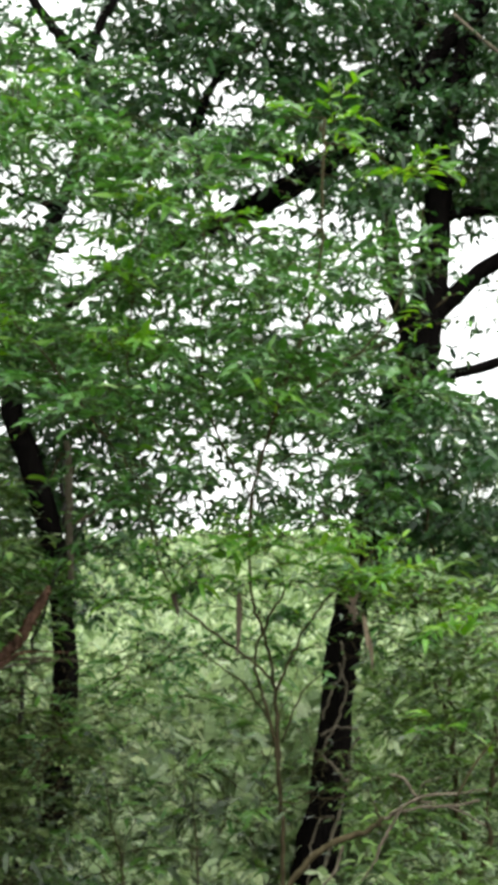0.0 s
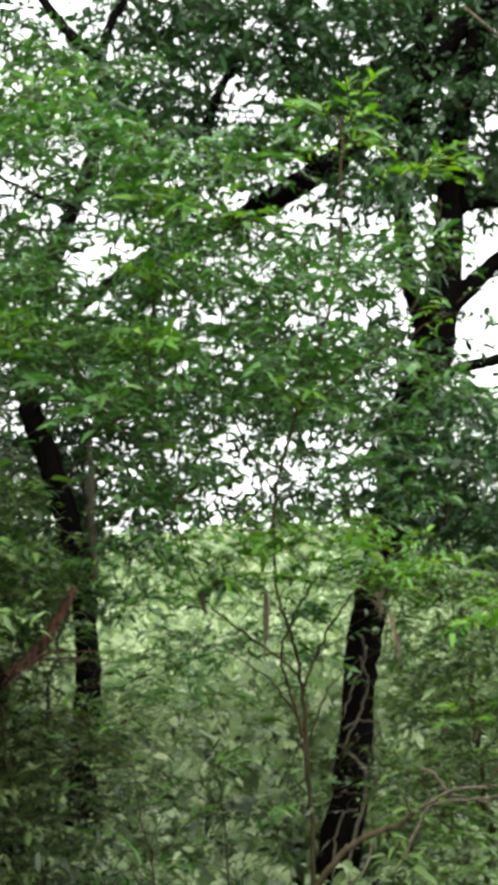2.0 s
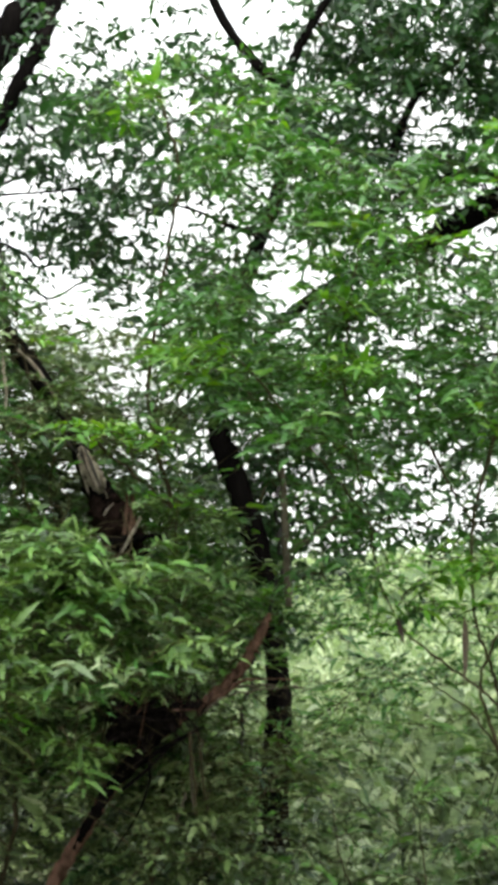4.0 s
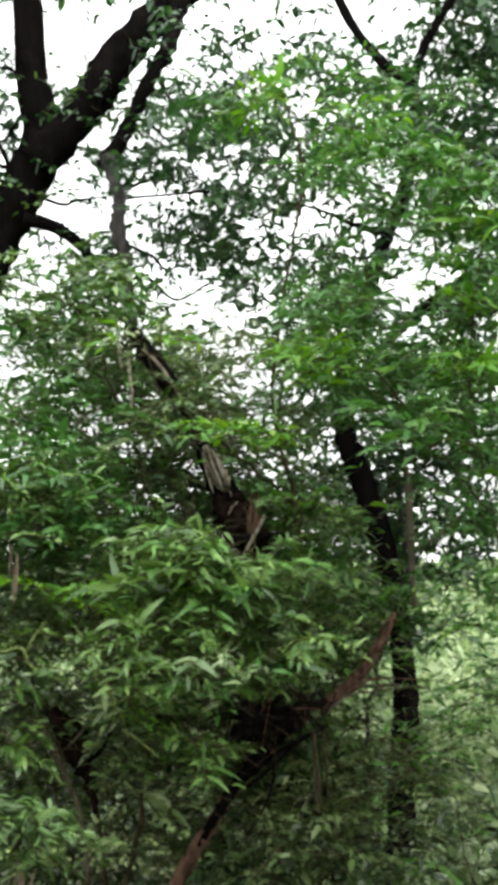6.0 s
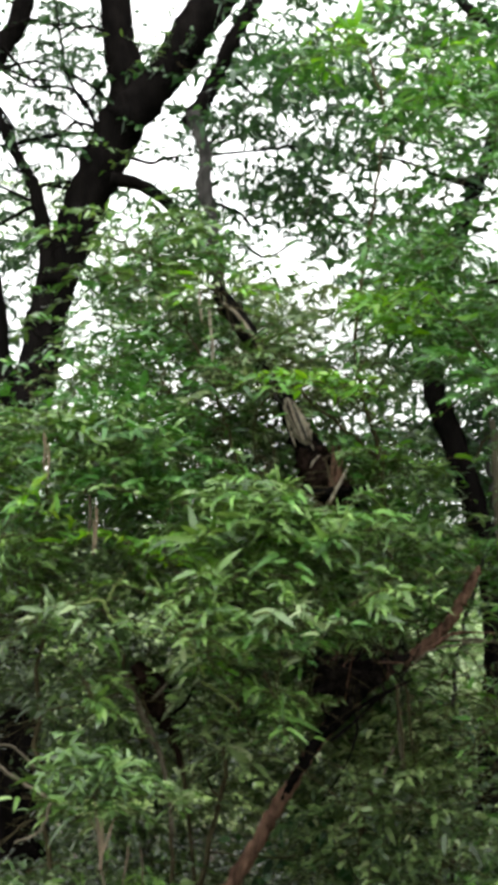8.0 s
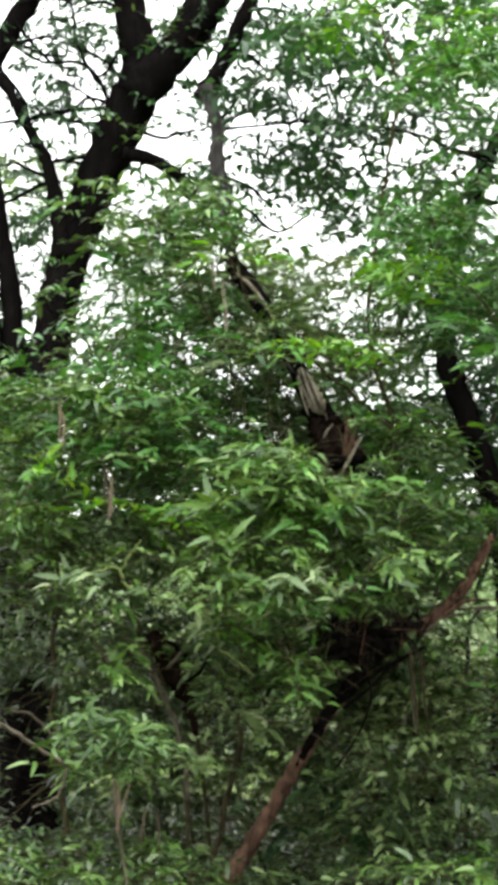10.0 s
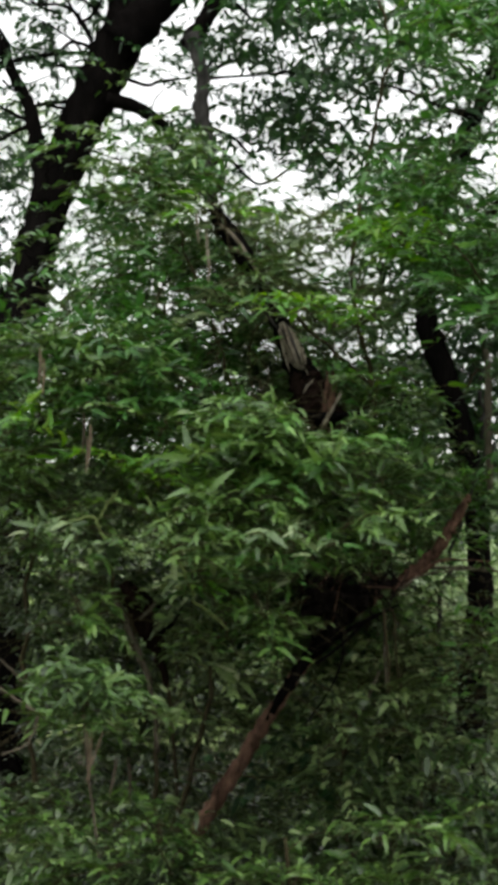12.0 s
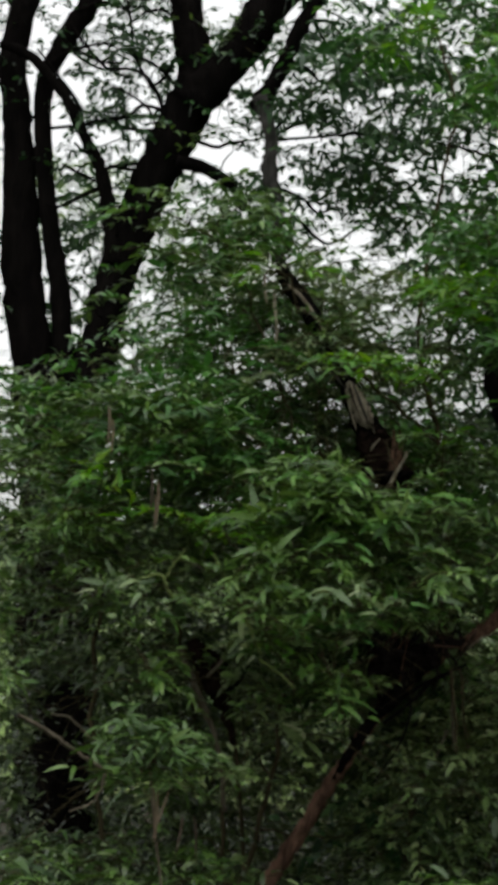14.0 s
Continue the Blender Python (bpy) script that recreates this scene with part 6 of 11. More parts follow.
young_tree.stem("stem", [(0.11, 5.66, 0.69, 0.0076), (0.10, 5.66, 0.91, 0.0063), (0.05, 5.66, 1.11, 0.0063), (0.02, 5.66, 1.23, 0.0051), (0.06, 5.66, 1.37, 0.0051), (0.16, 5.66, 1.53, 0.0039)], TWIG, "", wobble=0.003, sides=6)
young_tree.stem("stem", [(0.08, 5.56, 1.18, 0.0062), (-0.01, 5.56, 1.26, 0.0050), (-0.16, 5.55, 1.37, 0.0050), (-0.25, 5.55, 1.46, 0.0038), (-0.32, 5.54, 1.62, 0.0038), (-0.35, 5.54, 1.82, 0.0038), (-0.39, 5.54, 2.02, 0.0038), (-0.43, 5.53, 2.34, 0.0038), (-0.39, 5.54, 2.69, 0.0038), (-0.35, 5.54, 2.96, 0.0024)], TWIG, "", wobble=0.003, sides=6)
young_tree.stem("stem", [(0.10, 5.56, 1.14, 0.0050), (0.16, 5.56, 1.28, 0.0050), (0.22, 5.55, 1.39, 0.0038), (0.34, 5.55, 1.53, 0.0038), (0.46, 5.54, 1.65, 0.0024)], TWIG, "", wobble=0.003, sides=6)
young_tree.stem("stem", [(0.09, 5.76, 2.12, 0.0052), (0.32, 5.75, 2.28, 0.0040), (0.49, 5.74, 2.45, 0.0040), (0.62, 5.73, 2.70, 0.0025), (0.64, 5.73, 2.91, 0.0025)], TWIG, "", wobble=0.003, sides=6)
young_tree.stem("stem", [(0.01, 5.76, 1.82, 0.0052), (-0.14, 5.75, 2.12, 0.0052), (-0.18, 5.75, 2.45, 0.0040), (-0.16, 5.75, 2.73, 0.0040), (-0.20, 5.75, 2.94, 0.0025)], TWIG, "", wobble=0.003, sides=6)
young_tree.stem("stem", [(-0.35, 5.64, 1.82, 0.0039), (-0.54, 5.62, 2.07, 0.0039), (-0.72, 5.60, 2.31, 0.0039), (-0.90, 5.57, 2.52, 0.0025)], TWIG, "", wobble=0.003, sides=6)
young_tree.clump(-0.54, 6.42, 3.06, 0.11, 13, "green")
young_tree.clump(0.01, 6.39, 2.73, 0.16, 13, "green")
young_tree.clump(-0.16, 6.24, 2.88, 0.10, 14, "green")
young_tree.clump(-0.83, 5.27, 2.54, 0.10, 11, "green")
young_tree.clump(-0.36, 5.53, 2.60, 0.14, 15, "green")
young_tree.clump(-0.82, 5.52, 2.73, 0.09, 15, "green")
young_tree.clump(-0.14, 5.36, 2.92, 0.08, 9, "green")
young_tree.clump(-1.03, 6.35, 3.28, 0.12, 9, "green")
young_tree.clump(-0.51, 5.56, 2.62, 0.12, 9, "green")
young_tree.clump(-0.51, 5.69, 3.16, 0.09, 13, "green")
young_tree.clump(-0.70, 5.38, 3.10, 0.10, 15, "green")
young_tree.clump(-0.57, 5.29, 2.86, 0.11, 12, "green")
young_tree.clump(-0.31, 5.31, 2.97, 0.12, 14, "green")
young_tree.clump(0.06, 6.00, 3.25, 0.13, 10, "green")
young_tree.clump(-0.42, 5.42, 2.54, 0.13, 12, "green")
young_tree.clump(-0.28, 5.85, 2.69, 0.09, 14, "green")
young_tree.clump(-0.26, 5.38, 2.79, 0.09, 15, "green")
young_tree.clump(-0.85, 5.29, 2.99, 0.10, 11, "green")
young_tree.clump(-0.90, 6.12, 2.90, 0.11, 9, "green")
young_tree.clump(-0.39, 5.70, 3.08, 0.14, 14, "green")
young_tree.clump(0.06, 5.18, 2.51, 0.13, 11, "green")
young_tree.clump(-0.60, 5.65, 2.91, 0.09, 9, "green")
young_tree.clump(-0.47, 6.07, 2.86, 0.10, 9, "green")
young_tree.clump(-0.92, 5.77, 2.66, 0.15, 14, "green")
young_tree.clump(-0.52, 5.53, 3.01, 0.10, 15, "green")
young_tree.clump(-0.17, 6.45, 3.21, 0.13, 10, "green")
young_tree.clump(-0.65, 5.70, 3.17, 0.12, 9, "green")
young_tree.clump(0.69, 6.30, 2.27, 0.10, 15, "green")
young_tree.clump(0.19, 5.45, 2.22, 0.13, 12, "green")
young_tree.clump(0.02, 5.74, 2.30, 0.14, 13, "green")
young_tree.clump(0.58, 5.72, 2.70, 0.11, 12, "green")
young_tree.clump(0.22, 5.79, 2.81, 0.14, 9, "green")
young_tree.clump(0.35, 6.36, 2.41, 0.15, 12, "green")
young_tree.clump(0.35, 5.99, 2.75, 0.13, 11, "green")
young_tree.clump(0.08, 5.67, 2.52, 0.10, 15, "green")
young_tree.clump(0.24, 6.38, 2.24, 0.10, 13, "green")
young_tree.clump(0.25, 5.91, 2.76, 0.13, 9, "green")
young_tree.clump(0.65, 5.91, 2.27, 0.10, 9, "green")
young_tree.clump(0.03, 5.87, 2.68, 0.10, 14, "green")
young_tree.clump(0.07, 6.10, 2.33, 0.11, 16, "green")
young_tree.clump(0.31, 6.15, 2.39, 0.15, 9, "green")
young_tree.clump(0.39, 5.96, 2.68, 0.12, 11, "green")
young_tree.clump(-0.08, 5.92, 2.30, 0.13, 12, "green")
young_tree.clump(-0.32, 5.23, 2.18, 0.12, 11, "green")
young_tree.clump(-0.71, 6.35, 2.46, 0.12, 13, "green")
young_tree.clump(-1.00, 6.28, 2.63, 0.10, 15, "green")
young_tree.clump(0.06, 5.76, 2.18, 0.10, 9, "green")
young_tree.clump(-0.24, 5.78, 2.33, 0.12, 9, "green")
young_tree.clump(-0.53, 5.62, 2.59, 0.11, 11, "green")
young_tree.clump(-0.78, 5.79, 2.30, 0.10, 9, "green")
young_tree.clump(-0.55, 5.12, 2.16, 0.13, 10, "green")
young_tree.clump(-0.96, 6.01, 2.38, 0.13, 10, "green")
young_tree.clump(0.07, 5.22, 2.30, 0.12, 14, "green")
young_tree.clump(-0.51, 6.12, 2.40, 0.11, 13, "green")
young_tree.clump(-0.17, 6.36, 2.56, 0.11, 10, "green")
young_tree.clump(-0.63, 6.18, 2.46, 0.15, 12, "green")
young_tree.clump(-0.15, 5.44, 2.19, 0.10, 12, "green")
young_tree.clump(-0.94, 5.95, 2.59, 0.12, 13, "green")
young_tree.clump(-0.39, 5.95, 2.27, 0.13, 10, "green")
young_tree.clump(-0.34, 5.41, 2.37, 0.09, 14, "green")
young_tree.clump(-0.11, 6.20, 2.60, 0.14, 10, "green")
young_tree.clump(-0.46, 5.31, 2.08, 0.12, 13, "green")
young_tree.clump(-0.80, 6.26, 2.31, 0.10, 15, "green")
young_tree.clump(0.07, 5.55, 2.51, 0.10, 14, "green")
young_tree.clump(0.02, 5.69, 2.15, 0.12, 9, "green")
young_tree.clump(-0.28, 5.99, 2.12, 0.09, 12, "green")
young_tree.clump(0.25, 5.97, 1.77, 0.09, 5, "green")
young_tree.clump(-0.34, 5.99, 2.01, 0.07, 5, "green")
young_tree.clump(0.47, 6.47, 2.11, 0.07, 7, "green")
young_tree.clump(0.13, 6.89, 2.02, 0.11, 8, "green")
young_tree.clump(0.37, 6.17, 1.70, 0.07, 6, "green")
young_tree.clump(-0.31, 5.44, 1.81, 0.09, 6, "green")
young_tree.clump(-0.20, 5.82, 1.94, 0.07, 5, "green")
young_tree.clump(0.53, 6.83, 1.71, 0.11, 7, "green")
young_tree.clump(0.41, 5.86, 1.90, 0.08, 5, "green")
young_tree.clump(-0.18, 6.40, 2.07, 0.10, 7, "green")
young_tree.clump(0.59, 6.74, 2.03, 0.10, 4, "green")
young_tree.clump(0.06, 6.32, 2.13, 0.07, 8, "green")
young_tree.clump(0.29, 6.81, 2.16, 0.09, 6, "green")
young_tree.clump(-0.15, 5.42, 1.82, 0.08, 5, "green")
young_tree.clump(-0.45, 5.44, 1.92, 0.09, 7, "green")
young_tree.clump(-0.35, 5.39, 1.78, 0.07, 10, "green")
young_tree.clump(-0.37, 6.20, 1.99, 0.11, 7, "green")
young_tree.clump(-0.16, 5.25, 2.77, 0.06, 5, "young")
young_tree.clump(-0.06, 5.25, 2.76, 0.06, 5, "young")
young_tree.clump(-0.35, 5.24, 2.79, 0.06, 5, "young")
young_tree.clump(-0.44, 5.23, 2.58, 0.06, 5, "young")
young_tree.clump(-0.46, 5.23, 2.33, 0.06, 5, "young")
young_tree.clump(-0.37, 5.24, 2.33, 0.06, 5, "young")
young_tree.clump(0.25, 5.25, 3.08, 0.06, 5, "young")
young_tree.clump(0.28, 5.25, 3.01, 0.06, 5, "young")
young_tree.clump(0.50, 5.24, 2.91, 0.06, 5, "young")
young_tree.clump(0.61, 5.23, 2.41, 0.06, 5, "young")
young_tree.clump(0.11, 5.26, 2.11, 0.06, 5, "young")
young_tree.clump(-0.29, 5.24, 1.98, 0.06, 5, "young")
young_tree.clump(-0.37, 5.24, 2.54, 0.06, 5, "young")
young_tree.clump(0.54, 5.24, 2.92, 0.06, 5, "young")
young_tree.clump(-0.27, 5.44, 1.68, 0.07, 5, "young")
young_tree.clump(-0.11, 5.45, 1.69, 0.07, 5, "young")
young_tree.clump(0.08, 5.46, 1.69, 0.07, 5, "young")
young_tree.clump(0.18, 5.46, 1.66, 0.07, 5, "young")
young_tree.clump(0.34, 5.45, 1.67, 0.07, 5, "young")
young_tree.clump(-0.35, 5.44, 1.46, 0.07, 5, "young")
young_tree.clump(-0.25, 5.45, 1.54, 0.07, 5, "young")
young_tree.clump(-0.17, 5.45, 1.62, 0.07, 5, "young")
young_tree.clump(-0.05, 5.45, 1.64, 0.07, 5, "young")
young_tree.clump(0.06, 5.46, 1.62, 0.07, 5, "young")
young_tree.clump(0.12, 5.46, 1.56, 0.07, 5, "young")
young_tree.clump(0.22, 5.45, 1.61, 0.07, 5, "young")
young_tree.clump(0.30, 5.45, 1.54, 0.07, 5, "young")
young_tree.clump(0.40, 5.45, 1.61, 0.07, 5, "young")
young_tree.clump(0.46, 5.44, 1.53, 0.07, 5, "young")
young_tree.clump(0.42, 5.45, 1.48, 0.07, 5, "young")
young_tree.clump(-0.11, 5.45, 1.52, 0.07, 5, "young")
young_tree.clump(0.00, 5.46, 1.48, 0.07, 5, "young")
young_tree.clump(0.45, 5.84, 1.55, 0.08, 6, "green")
young_tree.clump(0.03, 5.97, 1.38, 0.08, 6, "green")
young_tree.clump(-0.33, 6.02, 1.23, 0.10, 7, "green")
young_tree.clump(-0.37, 5.55, 1.56, 0.09, 6, "green")
young_tree.clump(0.52, 5.72, 1.31, 0.09, 7, "green")
young_tree.clump(0.17, 5.92, 1.52, 0.10, 5, "green")
young_tree.clump(-0.23, 5.88, 1.49, 0.11, 6, "green")
young_tree.clump(0.20, 5.97, 1.34, 0.08, 6, "green")
young_tree.clump(-0.15, 5.76, 1.28, 0.11, 6, "green")
young_tree.clump(0.14, 5.98, 2.04, 0.07, 7, "green")
young_tree.clump(-0.38, 6.30, 2.09, 0.08, 5, "green")
young_tree.clump(0.05, 6.11, 1.92, 0.08, 4, "green")
young_tree.clump(0.34, 6.49, 1.72, 0.08, 5, "green")
young_tree.clump(0.47, 6.32, 1.87, 0.07, 5, "green")
young_tree.clump(0.12, 6.59, 1.74, 0.12, 8, "green")
young_tree.clump(-0.18, 5.68, 1.81, 0.09, 4, "green")
young_tree.clump(-0.14, 6.42, 2.08, 0.11, 6, "green")
young_tree.clump(0.19, 6.73, 1.89, 0.08, 8, "green")
young_tree.clump(0.43, 6.65, 2.06, 0.08, 5, "green")
young_tree.clump(-0.03, 6.62, 1.77, 0.09, 6, "green")
young_tree.clump(-0.93, 6.64, 0.43, 0.11, 6, "green")
young_tree.clump(0.03, 6.19, 0.67, 0.11, 5, "green")
young_tree.clump(-0.57, 7.16, 0.14, 0.09, 4, "green")
young_tree.clump(0.08, 6.59, 1.18, 0.09, 7, "green")
young_tree.clump(-0.32, 6.45, 1.23, 0.09, 5, "green")
young_tree.clump(-0.89, 7.08, 0.11, 0.09, 4, "green")
young_tree.veil((-0.95, 0.3), (5.7, 6.6), (0.25, 1.25), 60, "fresh")
young_tree.veil((-0.95, 0.55), (5.6, 6.4), (-0.1, 0.85), 70, "dull")
young_tree.finish(single=150)

# shrubs on the field side
field_shrub = Plant("shrub", 0.84, 6.11, float(ground_height(0.84, 6.11)), "dense green shrub with drooping narrow leaves beside a dead branch", "shrub", 105, "shrubs of the thicket")
field_shrub.stem("stem", [(0.79, 6.12, 0.21, 0.0122), (0.81, 6.12, 0.65, 0.0098), (0.76, 6.12, 0.97, 0.0073), (0.68, 6.13, 1.30, 0.0049)], TWIG, "", wobble=0.012, sides=7)
field_shrub.stem("stem", [(0.85, 6.11, 0.21, 0.0122), (0.91, 6.10, 0.65, 0.0098), (0.95, 6.10, 0.97, 0.0073), (1.00, 6.09, 1.34, 0.0049)], TWIG, "", wobble=0.012, sides=7)
field_shrub.clump(0.72, 5.86, 0.93, 0.15, 16, "broad")
field_shrub.clump(0.90, 6.07, 1.00, 0.12, 17, "broad")
field_shrub.clump(1.16, 6.61, 0.70, 0.16, 17, "broad")
field_shrub.clump(0.58, 6.48, 0.93, 0.17, 12, "broad")
field_shrub.clump(0.99, 5.69, 1.36, 0.10, 11, "broad")
field_shrub.clump(0.63, 6.38, 1.12, 0.12, 13, "broad")
field_shrub.clump(0.48, 5.70, 1.43, 0.11, 14, "broad")
field_shrub.clump(0.75, 5.54, 1.23, 0.09, 11, "broad")
field_shrub.clump(1.17, 6.27, 0.98, 0.12, 13, "broad")
field_shrub.clump(0.87, 6.29, 1.36, 0.11, 18, "broad")
field_shrub.clump(0.50, 6.17, 0.70, 0.15, 17, "broad")
field_shrub.clump(0.77, 6.30, 0.67, 0.14, 20, "broad")
field_shrub.clump(0.92, 6.09, 0.71, 0.14, 12, "broad")
field_shrub.clump(0.55, 5.62, 1.40, 0.13, 11, "broad")
field_shrub.clump(0.59, 5.98, 1.05, 0.12, 16, "broad")
field_shrub.clump(1.14, 6.64, 1.37, 0.12, 18, "broad")
field_shrub.clump(0.74, 6.18, 1.23, 0.14, 15, "broad")
field_shrub.clump(1.18, 6.41, 0.65, 0.15, 15, "broad")
field_shrub.clump(0.46, 5.82, 1.26, 0.13, 13, "broad")
field_shrub.clump(1.12, 6.62, 0.90, 0.11, 17, "broad")
field_shrub.clump(0.85, 5.93, 1.06, 0.12, 14, "broad")
field_shrub.clump(0.97, 5.61, 1.21, 0.09, 20, "broad")
field_shrub.clump(0.52, 5.63, 0.84, 0.13, 14, "broad")
field_shrub.clump(0.79, 5.65, 0.91, 0.13, 11, "broad")
field_shrub.clump(0.78, 6.18, 1.41, 0.16, 12, "broad")
field_shrub.clump(0.75, 6.03, 0.71, 0.12, 19, "broad")
field_shrub.clump(0.94, 6.32, 1.27, 0.11, 12, "broad")
field_shrub.clump(0.74, 5.65, 0.31, 0.10, 14, "broad")
field_shrub.clump(0.94, 5.67, 0.46, 0.14, 12, "broad")
field_shrub.clump(0.80, 6.09, 0.42, 0.10, 9, "broad")
field_shrub.clump(0.61, 5.93, 0.29, 0.12, 9, "broad")
field_shrub.clump(0.55, 5.39, 0.70, 0.13, 12, "broad")
field_shrub.clump(0.88, 6.48, 0.53, 0.15, 10, "broad")
field_shrub.clump(0.70, 5.82, 0.51, 0.11, 13, "broad")
field_shrub.clump(1.03, 6.38, 0.25, 0.14, 10, "broad")
field_shrub.clump(0.51, 5.36, 0.50, 0.09, 11, "broad")
field_shrub.clump(1.04, 6.27, 0.51, 0.14, 11, "broad")
field_shrub.clump(0.73, 6.15, 0.23, 0.10, 14, "broad")
field_shrub.clump(0.52, 5.55, 0.65, 0.12, 15, "broad")
field_shrub.clump(0.66, 5.63, 1.48, 0.10, 9, "broad")
field_shrub.clump(0.93, 6.01, 1.47, 0.10, 9, "broad")
field_shrub.clump(0.80, 5.41, 1.43, 0.07, 5, "young")
field_shrub.clump(0.90, 5.40, 1.38, 0.07, 5, "young")
field_shrub.clump(0.73, 5.42, 1.36, 0.07, 5, "young")
field_shrub.clump(0.59, 5.43, 1.01, 0.07, 5, "young")
field_shrub.clump(0.50, 5.44, 1.53, 0.07, 5, "young")
field_shrub.clump(0.57, 5.44, 1.49, 0.07, 5, "young")
field_shrub.finish(single=150)
back_shrub = Plant("shrub", 0.99, 8.31, float(ground_height(0.99, 8.31)), "dull grey-green shrub in shade under the tree", "shrub", 106, "shrubs of the thicket")
back_shrub.stem("stem", [(1.04, 8.30, 0.23, 0.0151), (1.02, 8.30, 0.88, 0.0133), (0.95, 8.31, 1.47, 0.0100), (0.87, 8.32, 2.08, 0.0066)], TWIG, "", wobble=0.012, sides=7)
back_shrub.clump(1.34, 8.52, 2.03, 0.17, 16, "grey")
back_shrub.clump(1.07, 8.85, 2.38, 0.14, 13, "grey")
back_shrub.clump(1.55, 8.66, 2.29, 0.14, 10, "grey")
back_shrub.clump(1.02, 8.23, 1.99, 0.14, 12, "grey")
back_shrub.clump(0.70, 8.90, 2.02, 0.13, 13, "grey")
back_shrub.clump(0.85, 8.69, 1.80, 0.20, 11, "grey")
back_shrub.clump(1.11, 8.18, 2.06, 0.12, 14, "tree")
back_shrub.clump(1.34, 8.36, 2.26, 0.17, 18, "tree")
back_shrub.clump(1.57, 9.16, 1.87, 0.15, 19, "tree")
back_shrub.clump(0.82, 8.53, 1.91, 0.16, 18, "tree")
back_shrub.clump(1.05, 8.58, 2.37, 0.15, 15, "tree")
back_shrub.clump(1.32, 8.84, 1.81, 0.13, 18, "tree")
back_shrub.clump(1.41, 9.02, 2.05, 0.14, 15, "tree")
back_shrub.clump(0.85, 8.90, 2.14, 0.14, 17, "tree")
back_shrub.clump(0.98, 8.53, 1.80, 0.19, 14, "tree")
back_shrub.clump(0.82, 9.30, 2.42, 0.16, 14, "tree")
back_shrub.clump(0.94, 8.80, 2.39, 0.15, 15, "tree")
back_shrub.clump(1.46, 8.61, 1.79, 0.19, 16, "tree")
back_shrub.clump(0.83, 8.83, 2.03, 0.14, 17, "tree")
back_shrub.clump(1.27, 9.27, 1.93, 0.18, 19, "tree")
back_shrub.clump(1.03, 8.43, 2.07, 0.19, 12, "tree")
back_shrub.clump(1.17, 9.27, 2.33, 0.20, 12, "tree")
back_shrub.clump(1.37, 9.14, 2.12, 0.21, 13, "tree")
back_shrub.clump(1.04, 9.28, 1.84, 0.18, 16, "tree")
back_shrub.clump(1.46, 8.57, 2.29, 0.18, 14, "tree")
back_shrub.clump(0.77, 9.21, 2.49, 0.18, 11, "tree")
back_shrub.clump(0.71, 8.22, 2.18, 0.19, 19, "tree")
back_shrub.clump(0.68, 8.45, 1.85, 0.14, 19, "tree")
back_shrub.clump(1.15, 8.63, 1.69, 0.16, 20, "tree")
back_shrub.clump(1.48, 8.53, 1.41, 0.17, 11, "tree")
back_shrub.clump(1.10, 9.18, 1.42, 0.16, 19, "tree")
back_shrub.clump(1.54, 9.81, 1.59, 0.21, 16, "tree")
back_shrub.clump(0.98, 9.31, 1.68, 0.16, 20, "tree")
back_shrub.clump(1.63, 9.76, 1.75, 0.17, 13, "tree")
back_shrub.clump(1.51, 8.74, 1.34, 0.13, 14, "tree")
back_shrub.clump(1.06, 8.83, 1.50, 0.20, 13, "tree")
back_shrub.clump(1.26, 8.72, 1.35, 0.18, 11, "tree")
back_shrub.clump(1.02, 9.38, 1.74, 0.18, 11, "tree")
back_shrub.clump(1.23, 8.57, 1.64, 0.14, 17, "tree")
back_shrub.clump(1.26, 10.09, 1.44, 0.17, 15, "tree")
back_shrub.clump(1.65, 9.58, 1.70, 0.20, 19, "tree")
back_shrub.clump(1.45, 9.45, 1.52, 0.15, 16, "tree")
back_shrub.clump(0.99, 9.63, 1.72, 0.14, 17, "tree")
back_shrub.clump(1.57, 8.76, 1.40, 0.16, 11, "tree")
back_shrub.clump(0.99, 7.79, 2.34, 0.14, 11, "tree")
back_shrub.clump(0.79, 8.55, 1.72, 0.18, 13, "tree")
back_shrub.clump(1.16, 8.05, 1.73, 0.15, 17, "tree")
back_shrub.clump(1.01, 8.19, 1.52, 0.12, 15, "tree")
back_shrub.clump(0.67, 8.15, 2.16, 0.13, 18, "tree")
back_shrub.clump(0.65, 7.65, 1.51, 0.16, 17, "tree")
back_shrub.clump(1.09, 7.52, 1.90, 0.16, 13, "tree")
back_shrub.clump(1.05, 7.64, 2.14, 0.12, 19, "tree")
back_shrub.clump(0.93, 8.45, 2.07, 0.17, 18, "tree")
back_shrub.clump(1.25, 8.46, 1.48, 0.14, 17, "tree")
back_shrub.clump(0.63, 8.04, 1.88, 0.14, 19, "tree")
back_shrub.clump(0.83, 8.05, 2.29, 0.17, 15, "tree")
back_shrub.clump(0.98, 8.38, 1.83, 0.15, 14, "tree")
back_shrub.finish()

# shrub in front of the leaning tree
middle_shrub = Plant("shrub", -1.04, 6.70, float(ground_height(-1.04, 6.70)), "tangled green shrub with thin stems below the leaning tree", "shrub", 107, "shrubs of the thicket")
middle_shrub.stem("stem", [(-1.00, 6.70, 0.17, 0.0122), (-1.01, 6.70, 0.76, 0.0095), (-0.94, 6.71, 1.24, 0.0081), (-0.80, 6.73, 1.65, 0.0095), (-0.81, 6.73, 1.84, 0.0095), (-0.81, 6.73, 2.08, 0.0081)], GREYBARK, "", wobble=0.012, sides=7)
